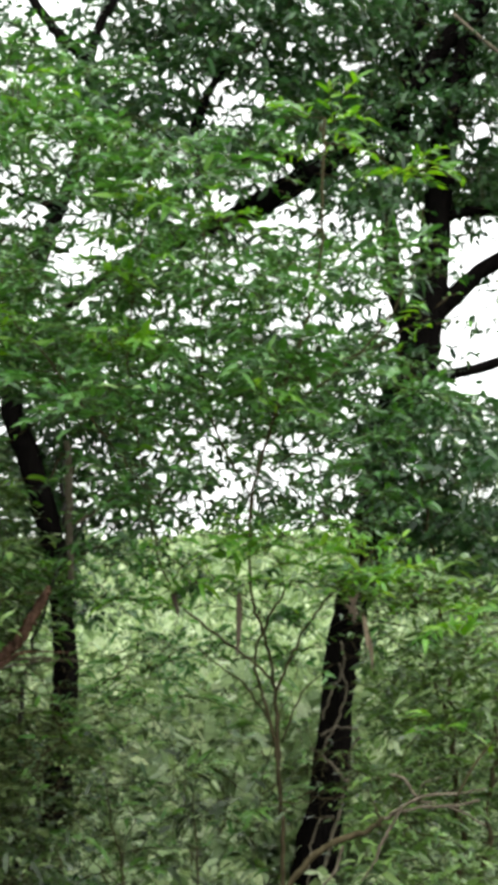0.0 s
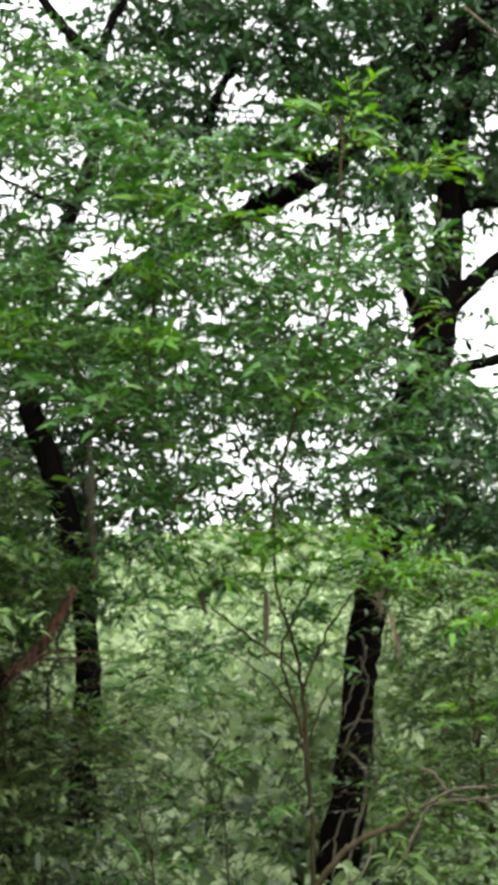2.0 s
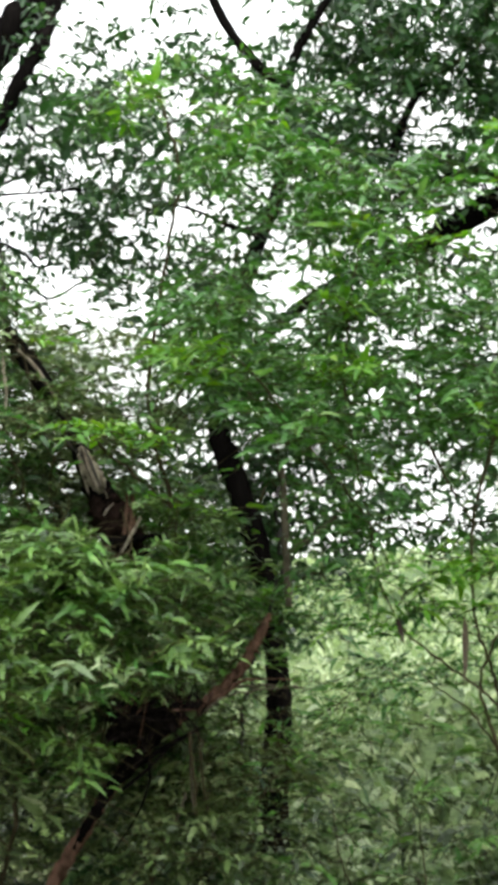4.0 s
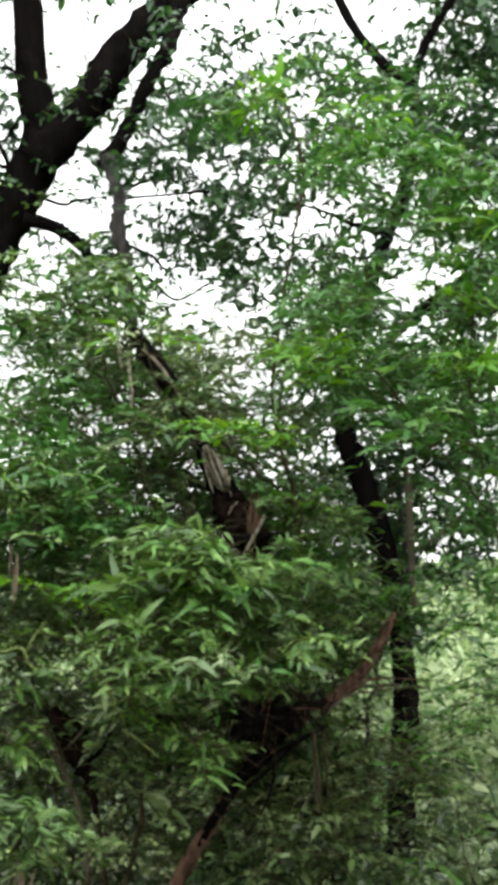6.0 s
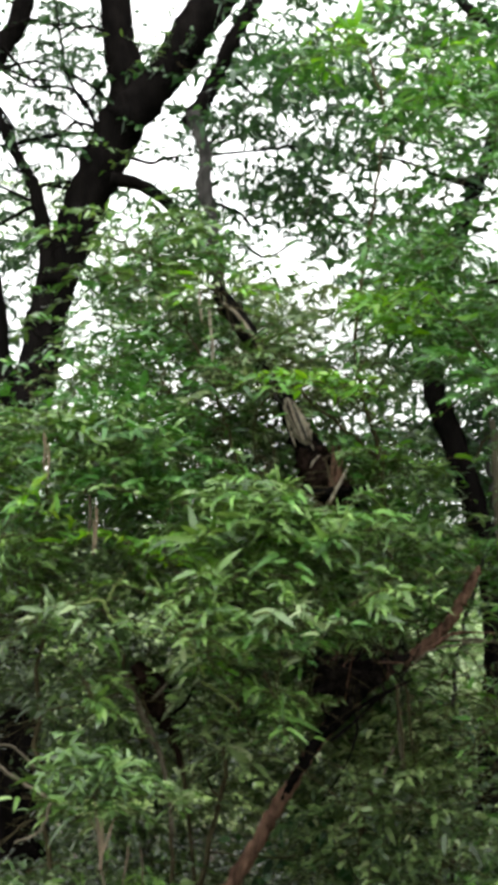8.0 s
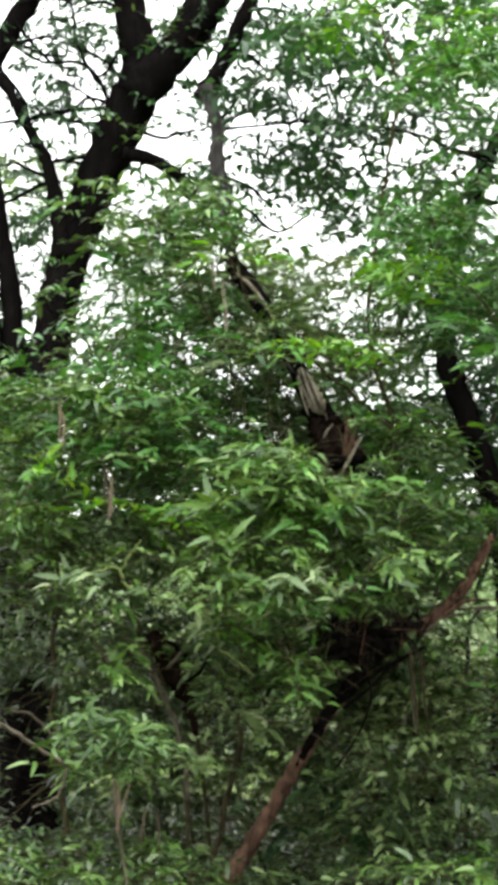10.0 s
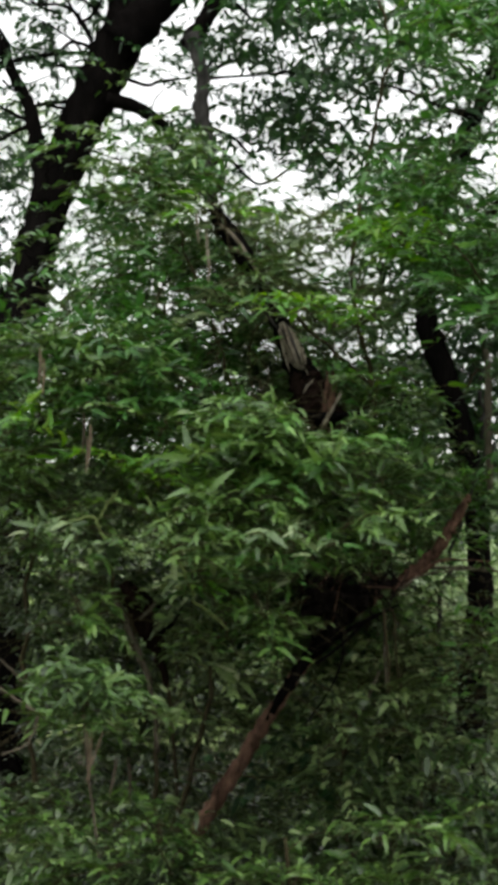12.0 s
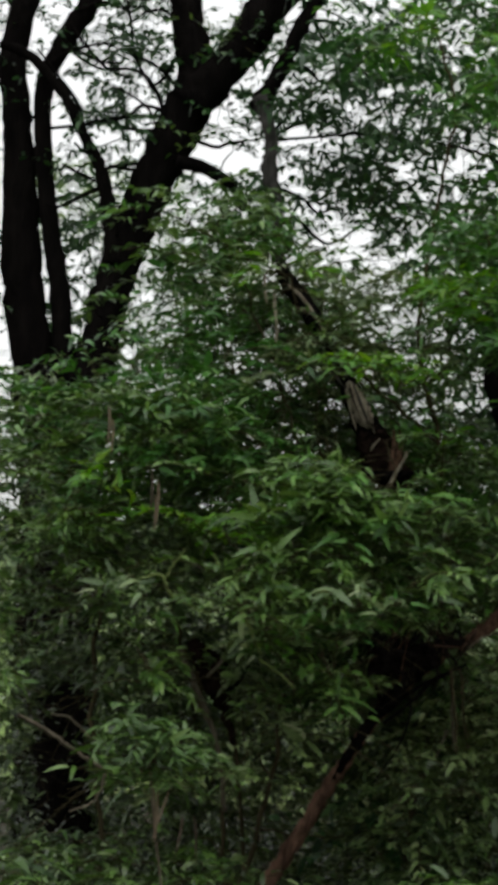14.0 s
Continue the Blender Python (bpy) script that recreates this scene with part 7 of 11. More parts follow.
middle_shrub.stem("stem", [(-0.80, 6.73, 1.65, 0.0068), (-0.69, 6.74, 1.79, 0.0054), (-0.57, 6.75, 1.88, 0.0042), (-0.45, 6.76, 2.00, 0.0027)], GREYBARK, "", wobble=0.003, sides=6)
middle_shrub.clump(-1.51, 7.04, 1.61, 0.12, 14, "green")
middle_shrub.clump(-1.26, 6.71, 1.77, 0.14, 14, "green")
middle_shrub.clump(-1.11, 7.22, 1.48, 0.16, 10, "green")
middle_shrub.clump(-0.76, 6.90, 1.43, 0.13, 10, "green")
middle_shrub.clump(-1.17, 6.27, 1.55, 0.11, 10, "green")
middle_shrub.clump(-0.66, 7.09, 1.83, 0.15, 12, "green")
middle_shrub.clump(-1.56, 7.06, 1.96, 0.11, 11, "green")
middle_shrub.clump(-1.50, 6.60, 1.43, 0.15, 15, "green")
middle_shrub.clump(-0.58, 6.42, 1.61, 0.14, 15, "green")
middle_shrub.clump(-1.31, 6.90, 1.86, 0.13, 13, "green")
middle_shrub.clump(-0.59, 6.46, 1.94, 0.11, 14, "green")
middle_shrub.clump(-1.06, 7.10, 1.44, 0.17, 13, "green")
middle_shrub.clump(-1.21, 6.75, 1.42, 0.16, 15, "green")
middle_shrub.clump(-0.82, 6.75, 1.42, 0.10, 13, "green")
middle_shrub.clump(-1.54, 6.85, 1.67, 0.14, 15, "green")
middle_shrub.clump(-1.40, 6.42, 1.97, 0.11, 16, "green")
middle_shrub.clump(-0.63, 6.77, 1.44, 0.10, 12, "green")
middle_shrub.clump(-1.44, 6.95, 1.45, 0.14, 14, "green")
middle_shrub.clump(-1.35, 6.94, 1.08, 0.14, 13, "green")
middle_shrub.clump(-0.97, 6.80, 0.85, 0.10, 14, "green")
middle_shrub.clump(-1.10, 6.69, 1.38, 0.11, 13, "green")
middle_shrub.clump(-1.23, 6.71, 0.86, 0.15, 14, "green")
middle_shrub.clump(-1.22, 7.34, 1.13, 0.16, 10, "green")
middle_shrub.clump(-1.50, 7.21, 1.27, 0.13, 10, "green")
middle_shrub.clump(-1.50, 7.20, 0.65, 0.13, 9, "green")
middle_shrub.clump(-1.12, 7.37, 0.56, 0.16, 14, "green")
middle_shrub.clump(-1.42, 6.49, 0.98, 0.12, 9, "green")
middle_shrub.clump(-1.17, 6.49, 1.22, 0.16, 13, "green")
middle_shrub.clump(-1.50, 6.90, 0.95, 0.14, 13, "green")
middle_shrub.clump(-1.44, 6.59, 0.77, 0.13, 15, "green")
middle_shrub.clump(-1.56, 6.80, 1.38, 0.11, 9, "green")
middle_shrub.clump(-1.29, 7.07, 0.64, 0.13, 9, "green")
middle_shrub.clump(-1.26, 6.28, 1.37, 0.12, 15, "green")
middle_shrub.clump(-1.06, 7.18, 1.35, 0.15, 14, "green")
middle_shrub.clump(-0.89, 6.84, 0.79, 0.15, 10, "green")
middle_shrub.clump(-1.06, 6.40, 0.90, 0.13, 10, "green")
middle_shrub.clump(-0.62, 7.14, 0.96, 0.14, 8, "green")
middle_shrub.clump(-0.47, 7.33, 1.09, 0.11, 10, "green")
middle_shrub.clump(-1.35, 6.45, 2.19, 0.13, 10, "green")
middle_shrub.clump(-1.40, 6.91, 2.00, 0.17, 10, "green")
middle_shrub.clump(-1.25, 6.82, 2.46, 0.16, 14, "green")
middle_shrub.clump(-0.84, 6.39, 2.44, 0.12, 15, "green")
middle_shrub.clump(-0.77, 6.46, 2.28, 0.13, 12, "green")
middle_shrub.clump(-1.05, 5.89, 2.49, 0.07, 5, "young")
middle_shrub.clump(-0.99, 5.90, 2.41, 0.07, 5, "young")
middle_shrub.clump(-0.50, 5.96, 2.45, 0.07, 5, "young")
middle_shrub.clump(-0.39, 5.97, 2.38, 0.07, 5, "young")
middle_shrub.clump(-1.10, 5.88, 1.93, 0.07, 5, "young")
middle_shrub.clump(-0.95, 5.90, 1.91, 0.07, 5, "young")
middle_shrub.clump(-0.74, 5.93, 1.54, 0.07, 5, "young")
middle_shrub.clump(-0.67, 5.94, 0.95, 0.07, 5, "young")
middle_shrub.stem("stem", [(-0.74, 6.43, 1.51, 0.0140), (-0.75, 6.43, 1.73, 0.0140), (-0.75, 6.43, 1.90, 0.0152), (-0.76, 6.43, 2.08, 0.0117)], STRAW, "grey-brown bare upright stick", sides=8, wobble=0.002)
middle_shrub.stem("stem", [(-0.75, 6.43, 1.73, 0.0093), (-0.66, 6.44, 1.78, 0.0093), (-0.57, 6.45, 1.85, 0.0070), (-0.43, 6.46, 1.99, 0.0047)], STRAW, "", sides=6, wobble=0.002)
middle_shrub.finish(single=120)

# the leafy bough with bright leaves under the open sky
tall_shrub = Plant("shrub", -1.30, 6.24, float(ground_height(-1.30, 6.24)), "tall arching shrub with broad bright leaves against sky", "shrub", 108, "shrubs of the thicket")
tall_shrub.stem("stem", [(-1.31, 6.24, 0.27, 0.0152), (-1.23, 6.26, 0.80, 0.0126), (-1.16, 6.27, 1.36, 0.0115), (-1.20, 6.27, 1.93, 0.0101), (-1.28, 6.25, 2.39, 0.0090), (-1.21, 6.26, 2.90, 0.0076), (-1.15, 6.27, 3.33, 0.0064), (-1.24, 6.26, 3.66, 0.0051)], TWIG, "", wobble=0.006, sides=7)
tall_shrub.stem("stem", [(-1.20, 6.27, 1.93, 0.0076), (-1.51, 6.20, 2.21, 0.0064), (-1.77, 6.13, 2.49, 0.0051), (-2.03, 6.06, 2.72, 0.0051), (-2.26, 5.98, 2.85, 0.0039)], TWIG, "", wobble=0.005, sides=6)
tall_shrub.clump(-0.91, 6.03, 3.56, 0.13, 11, "green")
tall_shrub.clump(-0.95, 5.93, 3.30, 0.12, 10, "green")
tall_shrub.clump(-0.69, 6.58, 3.67, 0.14, 11, "green")
tall_shrub.clump(-1.42, 6.27, 3.62, 0.11, 10, "green")
tall_shrub.clump(-0.87, 6.75, 3.66, 0.14, 11, "green")
tall_shrub.clump(-0.93, 5.95, 3.59, 0.14, 10, "green")
tall_shrub.clump(-1.21, 5.75, 3.51, 0.08, 5, "young")
tall_shrub.clump(-1.09, 5.78, 3.46, 0.08, 5, "young")
tall_shrub.clump(-1.23, 5.75, 3.44, 0.08, 5, "young")
tall_shrub.clump(-0.87, 5.81, 3.33, 0.08, 5, "young")
tall_shrub.clump(-0.89, 5.81, 3.40, 0.08, 5, "young")
tall_shrub.clump(-0.50, 5.85, 2.82, 0.08, 5, "young")
tall_shrub.clump(-0.80, 6.69, 2.30, 0.10, 11, "green")
tall_shrub.clump(-1.13, 6.50, 2.54, 0.11, 11, "green")
tall_shrub.clump(-1.02, 6.87, 2.75, 0.16, 16, "green")
tall_shrub.clump(-0.77, 6.87, 2.57, 0.11, 16, "green")
tall_shrub.clump(-1.07, 5.92, 2.72, 0.12, 11, "green")
tall_shrub.clump(-0.95, 5.92, 2.71, 0.11, 9, "green")
tall_shrub.clump(-0.93, 6.56, 2.41, 0.11, 14, "green")
tall_shrub.clump(-0.79, 6.81, 2.32, 0.14, 15, "green")
tall_shrub.clump(-0.72, 6.37, 2.48, 0.11, 12, "green")
tall_shrub.clump(-1.12, 6.69, 2.60, 0.13, 10, "green")
tall_shrub.clump(-1.09, 6.23, 2.36, 0.10, 15, "green")
tall_shrub.clump(-0.88, 6.37, 2.61, 0.15, 10, "green")
tall_shrub.clump(-2.30, 6.88, 2.26, 0.12, 11, "grey")
tall_shrub.clump(-1.80, 6.46, 2.33, 0.15, 16, "grey")
tall_shrub.clump(-1.34, 7.25, 1.93, 0.17, 15, "grey")
tall_shrub.clump(-2.47, 7.32, 1.87, 0.16, 13, "grey")
tall_shrub.clump(-1.58, 7.18, 1.84, 0.13, 13, "grey")
tall_shrub.clump(-1.59, 7.12, 2.69, 0.13, 14, "grey")
tall_shrub.clump(-2.22, 7.32, 1.87, 0.17, 18, "grey")
tall_shrub.clump(-2.01, 6.43, 2.50, 0.13, 13, "grey")
tall_shrub.clump(-1.72, 6.54, 2.56, 0.14, 12, "grey")
tall_shrub.clump(-1.27, 6.88, 2.62, 0.12, 12, "grey")
tall_shrub.clump(-1.80, 7.19, 2.29, 0.16, 16, "grey")
tall_shrub.clump(-1.54, 6.89, 2.42, 0.13, 14, "grey")
tall_shrub.clump(-1.77, 6.68, 1.96, 0.11, 20, "grey")
tall_shrub.clump(-1.60, 7.22, 2.23, 0.15, 17, "grey")
tall_shrub.clump(-2.06, 7.02, 2.14, 0.18, 17, "grey")
tall_shrub.clump(-1.46, 7.58, 2.35, 0.18, 12, "grey")
tall_shrub.clump(-2.42, 7.39, 2.14, 0.13, 14, "grey")
tall_shrub.clump(-1.52, 6.57, 1.80, 0.11, 15, "grey")
tall_shrub.clump(-1.85, 6.67, 2.27, 0.16, 11, "grey")
tall_shrub.clump(-1.45, 6.76, 2.39, 0.11, 18, "grey")
tall_shrub.clump(-2.15, 6.86, 1.86, 0.15, 17, "grey")
tall_shrub.clump(-2.05, 6.44, 2.42, 0.11, 12, "grey")
tall_shrub.clump(-1.70, 6.85, 2.33, 0.14, 17, "grey")
tall_shrub.clump(-2.11, 7.14, 2.68, 0.18, 14, "grey")
tall_shrub.clump(-1.57, 7.05, 2.17, 0.16, 12, "grey")
tall_shrub.clump(-2.03, 7.47, 1.87, 0.13, 14, "grey")
tall_shrub.clump(-1.46, 7.44, 1.93, 0.17, 13, "grey")
tall_shrub.clump(-1.34, 7.20, 2.66, 0.15, 14, "grey")
tall_shrub.clump(-1.66, 7.20, 2.73, 0.14, 13, "grey")
tall_shrub.clump(-2.11, 7.23, 2.09, 0.19, 18, "grey")
tall_shrub.clump(-2.43, 7.20, 2.76, 0.19, 13, "grey")
tall_shrub.clump(-1.67, 6.76, 2.02, 0.14, 13, "grey")
tall_shrub.clump(-1.90, 7.17, 2.67, 0.14, 12, "grey")
tall_shrub.clump(-1.53, 5.79, 2.23, 0.06, 5, "grey")
tall_shrub.clump(-1.48, 5.80, 2.32, 0.06, 5, "grey")
tall_shrub.clump(-1.52, 5.79, 2.18, 0.06, 5, "grey")
tall_shrub.clump(-1.56, 5.78, 2.29, 0.06, 5, "grey")
tall_shrub.clump(-1.62, 5.77, 2.27, 0.06, 5, "grey")
tall_shrub.clump(-1.70, 5.74, 2.55, 0.06, 5, "grey")
tall_shrub.clump(-1.62, 5.77, 2.51, 0.06, 5, "grey")
tall_shrub.clump(-1.53, 6.67, 0.47, 0.14, 9, "tree")
tall_shrub.clump(-0.89, 6.91, 0.45, 0.10, 8, "tree")
tall_shrub.clump(-0.86, 6.86, 0.14, 0.13, 10, "tree")
tall_shrub.clump(-0.82, 6.63, 0.80, 0.14, 10, "tree")
tall_shrub.clump(-1.51, 6.45, 0.85, 0.13, 12, "tree")
tall_shrub.clump(-0.97, 6.19, 0.84, 0.10, 8, "tree")
tall_shrub.clump(-1.12, 6.39, 0.30, 0.13, 8, "tree")
tall_shrub.clump(-1.29, 6.18, 0.40, 0.14, 11, "tree")
tall_shrub.clump(-1.48, 6.10, 0.35, 0.11, 9, "tree")
tall_shrub.clump(-1.32, 6.43, 0.69, 0.11, 9, "tree")
tall_shrub.clump(-1.08, 6.61, 0.43, 0.15, 11, "tree")
tall_shrub.clump(-1.30, 6.83, 0.86, 0.10, 11, "tree")
tall_shrub.clump(-1.26, 6.24, 0.77, 0.14, 9, "olive")
tall_shrub.clump(-1.36, 6.62, 0.37, 0.12, 14, "dull")
tall_shrub.clump(-1.21, 6.35, 0.19, 0.11, 9, "olive")
tall_shrub.clump(-0.92, 6.31, 0.44, 0.14, 11, "dull")
tall_shrub.clump(-1.50, 6.52, 0.90, 0.11, 12, "olive")
tall_shrub.clump(-1.48, 6.41, 0.30, 0.09, 15, "olive")
tall_shrub.clump(-0.92, 6.29, 0.87, 0.09, 14, "olive")
tall_shrub.clump(-1.04, 6.57, 0.19, 0.13, 11, "dull")
tall_shrub.clump(-0.99, 6.61, 0.61, 0.10, 14, "olive")
tall_shrub.clump(-1.17, 6.65, 0.48, 0.12, 13, "olive")
tall_shrub.clump(-1.39, 6.10, 0.64, 0.12, 15, "dull")
tall_shrub.clump(-1.15, 6.26, 1.34, 0.11, 14, "green")
tall_shrub.clump(-1.86, 6.46, 1.41, 0.10, 12, "green")
tall_shrub.clump(-1.62, 6.55, 1.56, 0.12, 10, "green")
tall_shrub.clump(-1.35, 6.73, 1.67, 0.10, 12, "green")
tall_shrub.clump(-1.38, 6.15, 1.26, 0.10, 11, "green")
tall_shrub.clump(-1.62, 6.32, 1.23, 0.11, 13, "green")
tall_shrub.clump(-1.12, 6.39, 1.56, 0.14, 16, "green")
tall_shrub.clump(-1.43, 6.53, 1.46, 0.11, 10, "green")
tall_shrub.clump(-1.87, 6.40, 1.68, 0.14, 12, "green")
tall_shrub.clump(-0.93, 5.68, 0.64, 0.08, 15, "dull")
tall_shrub.clump(-1.17, 5.46, 0.68, 0.10, 12, "dull")
tall_shrub.clump(-1.25, 5.68, 0.45, 0.11, 11, "dull")
tall_shrub.clump(-1.07, 5.74, 0.37, 0.08, 15, "dull")
tall_shrub.clump(-0.88, 5.63, 0.48, 0.07, 11, "dull")
tall_shrub.clump(-1.20, 5.74, 1.40, 0.10, 8, "grey")
tall_shrub.clump(-1.36, 5.75, 1.62, 0.09, 7, "grey")
tall_shrub.clump(-1.43, 5.71, 1.43, 0.12, 7, "grey")
tall_shrub.clump(-1.66, 5.88, 1.33, 0.09, 10, "grey")
tall_shrub.clump(-1.37, 5.84, 1.26, 0.11, 11, "grey")
tall_shrub.clump(-0.98, 5.93, 1.46, 0.09, 9, "grey")
tall_shrub.clump(-1.12, 6.01, 1.57, 0.11, 9, "grey")
tall_shrub.clump(-1.50, 5.59, 1.57, 0.11, 10, "grey")
tall_shrub.clump(-1.01, 5.73, 0.60, 0.10, 7, "olive")
tall_shrub.clump(-0.82, 5.84, 0.87, 0.12, 10, "olive")
tall_shrub.clump(-0.73, 5.77, 0.68, 0.11, 7, "dull")
tall_shrub.clump(-0.93, 5.79, 0.76, 0.09, 7, "olive")
tall_shrub.clump(-1.20, 5.69, 0.48, 0.11, 7, "olive")
tall_shrub.clump(-1.14, 5.99, 0.77, 0.10, 10, "olive")
tall_shrub.clump(-1.58, 5.55, 0.81, 0.09, 4, "olive")
tall_shrub.clump(-1.83, 5.57, 1.34, 0.07, 3, "olive")
tall_shrub.clump(-1.76, 5.48, 0.91, 0.10, 3, "olive")
tall_shrub.clump(-1.43, 5.41, 1.00, 0.09, 3, "olive")
tall_shrub.clump(-1.41, 5.73, 1.29, 0.08, 3, "olive")
tall_shrub.clump(-1.78, 5.33, 0.65, 0.10, 3, "olive")
tall_shrub.clump(-1.61, 5.40, 1.27, 0.09, 3, "olive")
for x, y, z in ((-1.36, 5.90, 2.15), (-1.29, 5.88, 2.14), (-1.20, 5.90, 2.12), (-1.10, 6.10, 2.51), (-1.05, 6.08, 2.46), (-1.77, 6.0, 2.62), (-1.0, 5.50, 2.42), (-0.92, 5.50, 2.36)):
    tall_shrub.clump(x, y, z, 0.05, 4, "young")
tall_shrub.veil((-2.35, -1.75), (5.9, 6.4), (2.25, 2.90), 80, "green")
tall_shrub.veil((-1.25, -0.65), (6.0, 6.3), (0.35, 1.02), 55, "olive")
tall_shrub.veil((-1.9, -1.45), (6.15, 6.5), (2.15, 2.75), 40, "olive")
tall_shrub.finish(single=120)

# the big near shrub in front of the forked tree
big_shrub = Plant("shrub", -1.96, 5.67, float(ground_height(-1.96, 5.67)), "large dense shrub with layered arching green leaves", "shrub", 109, "shrubs of the thicket")
big_shrub.stem("stem", [(-1.96, 5.89, 0.06, 0.0098), (-1.97, 5.88, 0.61, 0.0087), (-2.04, 5.86, 0.89, 0.0073), (-2.11, 5.83, 1.09, 0.0062), (-2.22, 5.79, 1.43, 0.0038)], TWIG, "", wobble=0.012, sides=7)
big_shrub.stem("stem", [(-1.94, 6.00, 0.04, 0.0124), (-1.80, 6.04, 0.70, 0.0100), (-1.71, 6.07, 1.14, 0.0088), (-1.68, 6.08, 1.59, 0.0063), (-1.76, 6.06, 2.05, 0.0050), (-1.97, 5.99, 2.60, 0.0038)], TWIG, "", wobble=0.012, sides=7)
big_shrub.stem("stem", [(-2.42, 5.82, 0.05, 0.0124), (-2.47, 5.79, 0.72, 0.0100), (-2.45, 5.81, 1.38, 0.0075), (-2.40, 5.83, 1.94, 0.0050)], TWIG, "", wobble=0.012, sides=7)
big_shrub.clump(-2.58, 5.09, 1.80, 0.11, 22, "broad")
big_shrub.clump(-2.66, 5.46, 2.00, 0.09, 20, "broad")
big_shrub.clump(-2.11, 5.81, 1.83, 0.11, 21, "broad")
big_shrub.clump(-2.37, 5.28, 1.55, 0.08, 23, "broad")
big_shrub.clump(-2.01, 5.53, 1.51, 0.08, 17, "dull")
big_shrub.clump(-2.48, 5.46, 1.88, 0.08, 14, "broad")
big_shrub.clump(-2.61, 6.20, 1.83, 0.13, 17, "broad")
big_shrub.clump(-2.02, 5.66, 2.03, 0.12, 13, "broad")
big_shrub.clump(-3.22, 5.83, 1.80, 0.14, 17, "broad")
big_shrub.clump(-3.27, 5.83, 1.54, 0.11, 20, "broad")
big_shrub.clump(-2.25, 5.47, 1.98, 0.09, 18, "broad")
big_shrub.clump(-2.72, 5.06, 1.94, 0.10, 20, "broad")
big_shrub.clump(-2.36, 5.93, 1.65, 0.12, 15, "broad")
big_shrub.clump(-3.02, 6.05, 1.92, 0.09, 21, "broad")
big_shrub.clump(-2.51, 5.95, 1.79, 0.14, 22, "broad")
big_shrub.clump(-2.76, 4.95, 1.98, 0.11, 18, "broad")
big_shrub.clump(-2.01, 5.47, 1.92, 0.09, 20, "broad")
big_shrub.clump(-2.39, 5.38, 1.57, 0.09, 21, "broad")
big_shrub.clump(-2.92, 5.96, 1.59, 0.10, 22, "broad")
big_shrub.clump(-2.26, 5.84, 1.48, 0.13, 23, "dull")
big_shrub.clump(-2.76, 6.17, 2.01, 0.13, 23, "broad")
big_shrub.clump(-2.19, 5.47, 2.02, 0.12, 17, "broad")
big_shrub.clump(-1.46, 5.45, 1.62, 0.08, 24, "long")
big_shrub.clump(-1.05, 5.68, 1.60, 0.08, 16, "long")
big_shrub.clump(-1.34, 5.94, 1.62, 0.09, 17, "long")
big_shrub.clump(-1.19, 6.28, 1.81, 0.09, 17, "long")
big_shrub.clump(-1.03, 5.59, 1.54, 0.09, 19, "long")
big_shrub.clump(-1.87, 5.69, 1.72, 0.12, 20, "long")
big_shrub.clump(-1.42, 5.79, 1.60, 0.12, 24, "long")
big_shrub.clump(-1.48, 5.53, 1.74, 0.11, 24, "long")
big_shrub.clump(-1.84, 6.01, 1.55, 0.09, 13, "long")
big_shrub.clump(-2.76, 5.38, 1.21, 0.11, 23, "broad")
big_shrub.clump(-1.80, 6.35, 1.09, 0.10, 19, "broad")
big_shrub.clump(-2.14, 5.38, 1.30, 0.08, 19, "dull")
big_shrub.clump(-2.85, 5.26, 1.45, 0.10, 13, "broad")
big_shrub.clump(-2.29, 5.67, 0.96, 0.11, 22, "dull")
big_shrub.clump(-2.80, 5.87, 1.30, 0.12, 15, "broad")
big_shrub.clump(-2.35, 5.35, 1.51, 0.09, 18, "broad")
big_shrub.clump(-2.56, 5.07, 1.03, 0.09, 15, "broad")
big_shrub.clump(-2.26, 6.19, 1.11, 0.08, 17, "dull")
big_shrub.clump(-2.01, 5.44, 1.49, 0.08, 20, "dull")
big_shrub.clump(-2.36, 6.14, 1.06, 0.11, 23, "dull")
big_shrub.clump(-1.64, 5.73, 1.39, 0.10, 16, "broad")
big_shrub.clump(-2.66, 6.22, 1.48, 0.09, 15, "dull")
big_shrub.clump(-2.50, 5.97, 1.25, 0.10, 18, "dull")
big_shrub.clump(-2.25, 6.33, 2.77, 0.12, 11, "broad")
big_shrub.clump(-1.85, 5.80, 2.66, 0.09, 9, "broad")
big_shrub.clump(-2.13, 6.02, 2.90, 0.12, 10, "broad")
big_shrub.clump(-2.18, 5.80, 2.63, 0.09, 15, "broad")
big_shrub.clump(-2.19, 6.28, 2.86, 0.14, 11, "broad")
big_shrub.clump(-2.01, 6.25, 2.76, 0.11, 13, "broad")
big_shrub.clump(-1.81, 5.93, 2.85, 0.10, 11, "broad")
big_shrub.clump(-2.47, 6.44, 1.92, 0.14, 18, "broad")
big_shrub.clump(-1.81, 7.00, 1.90, 0.18, 17, "olive")
big_shrub.clump(-2.02, 7.38, 2.61, 0.19, 12, "grey")
big_shrub.clump(-2.09, 6.38, 1.86, 0.15, 16, "broad")
big_shrub.clump(-2.14, 6.26, 2.02, 0.14, 11, "green")
big_shrub.clump(-2.03, 7.04, 2.37, 0.13, 14, "grey")
big_shrub.clump(-2.10, 6.88, 2.57, 0.11, 16, "broad")
big_shrub.clump(-1.69, 6.80, 2.33, 0.12, 11, "olive")
big_shrub.clump(-2.21, 6.59, 2.36, 0.14, 11, "grey")
big_shrub.clump(-2.49, 6.79, 2.52, 0.18, 18, "broad")
big_shrub.clump(-1.96, 6.50, 2.10, 0.12, 20, "green")
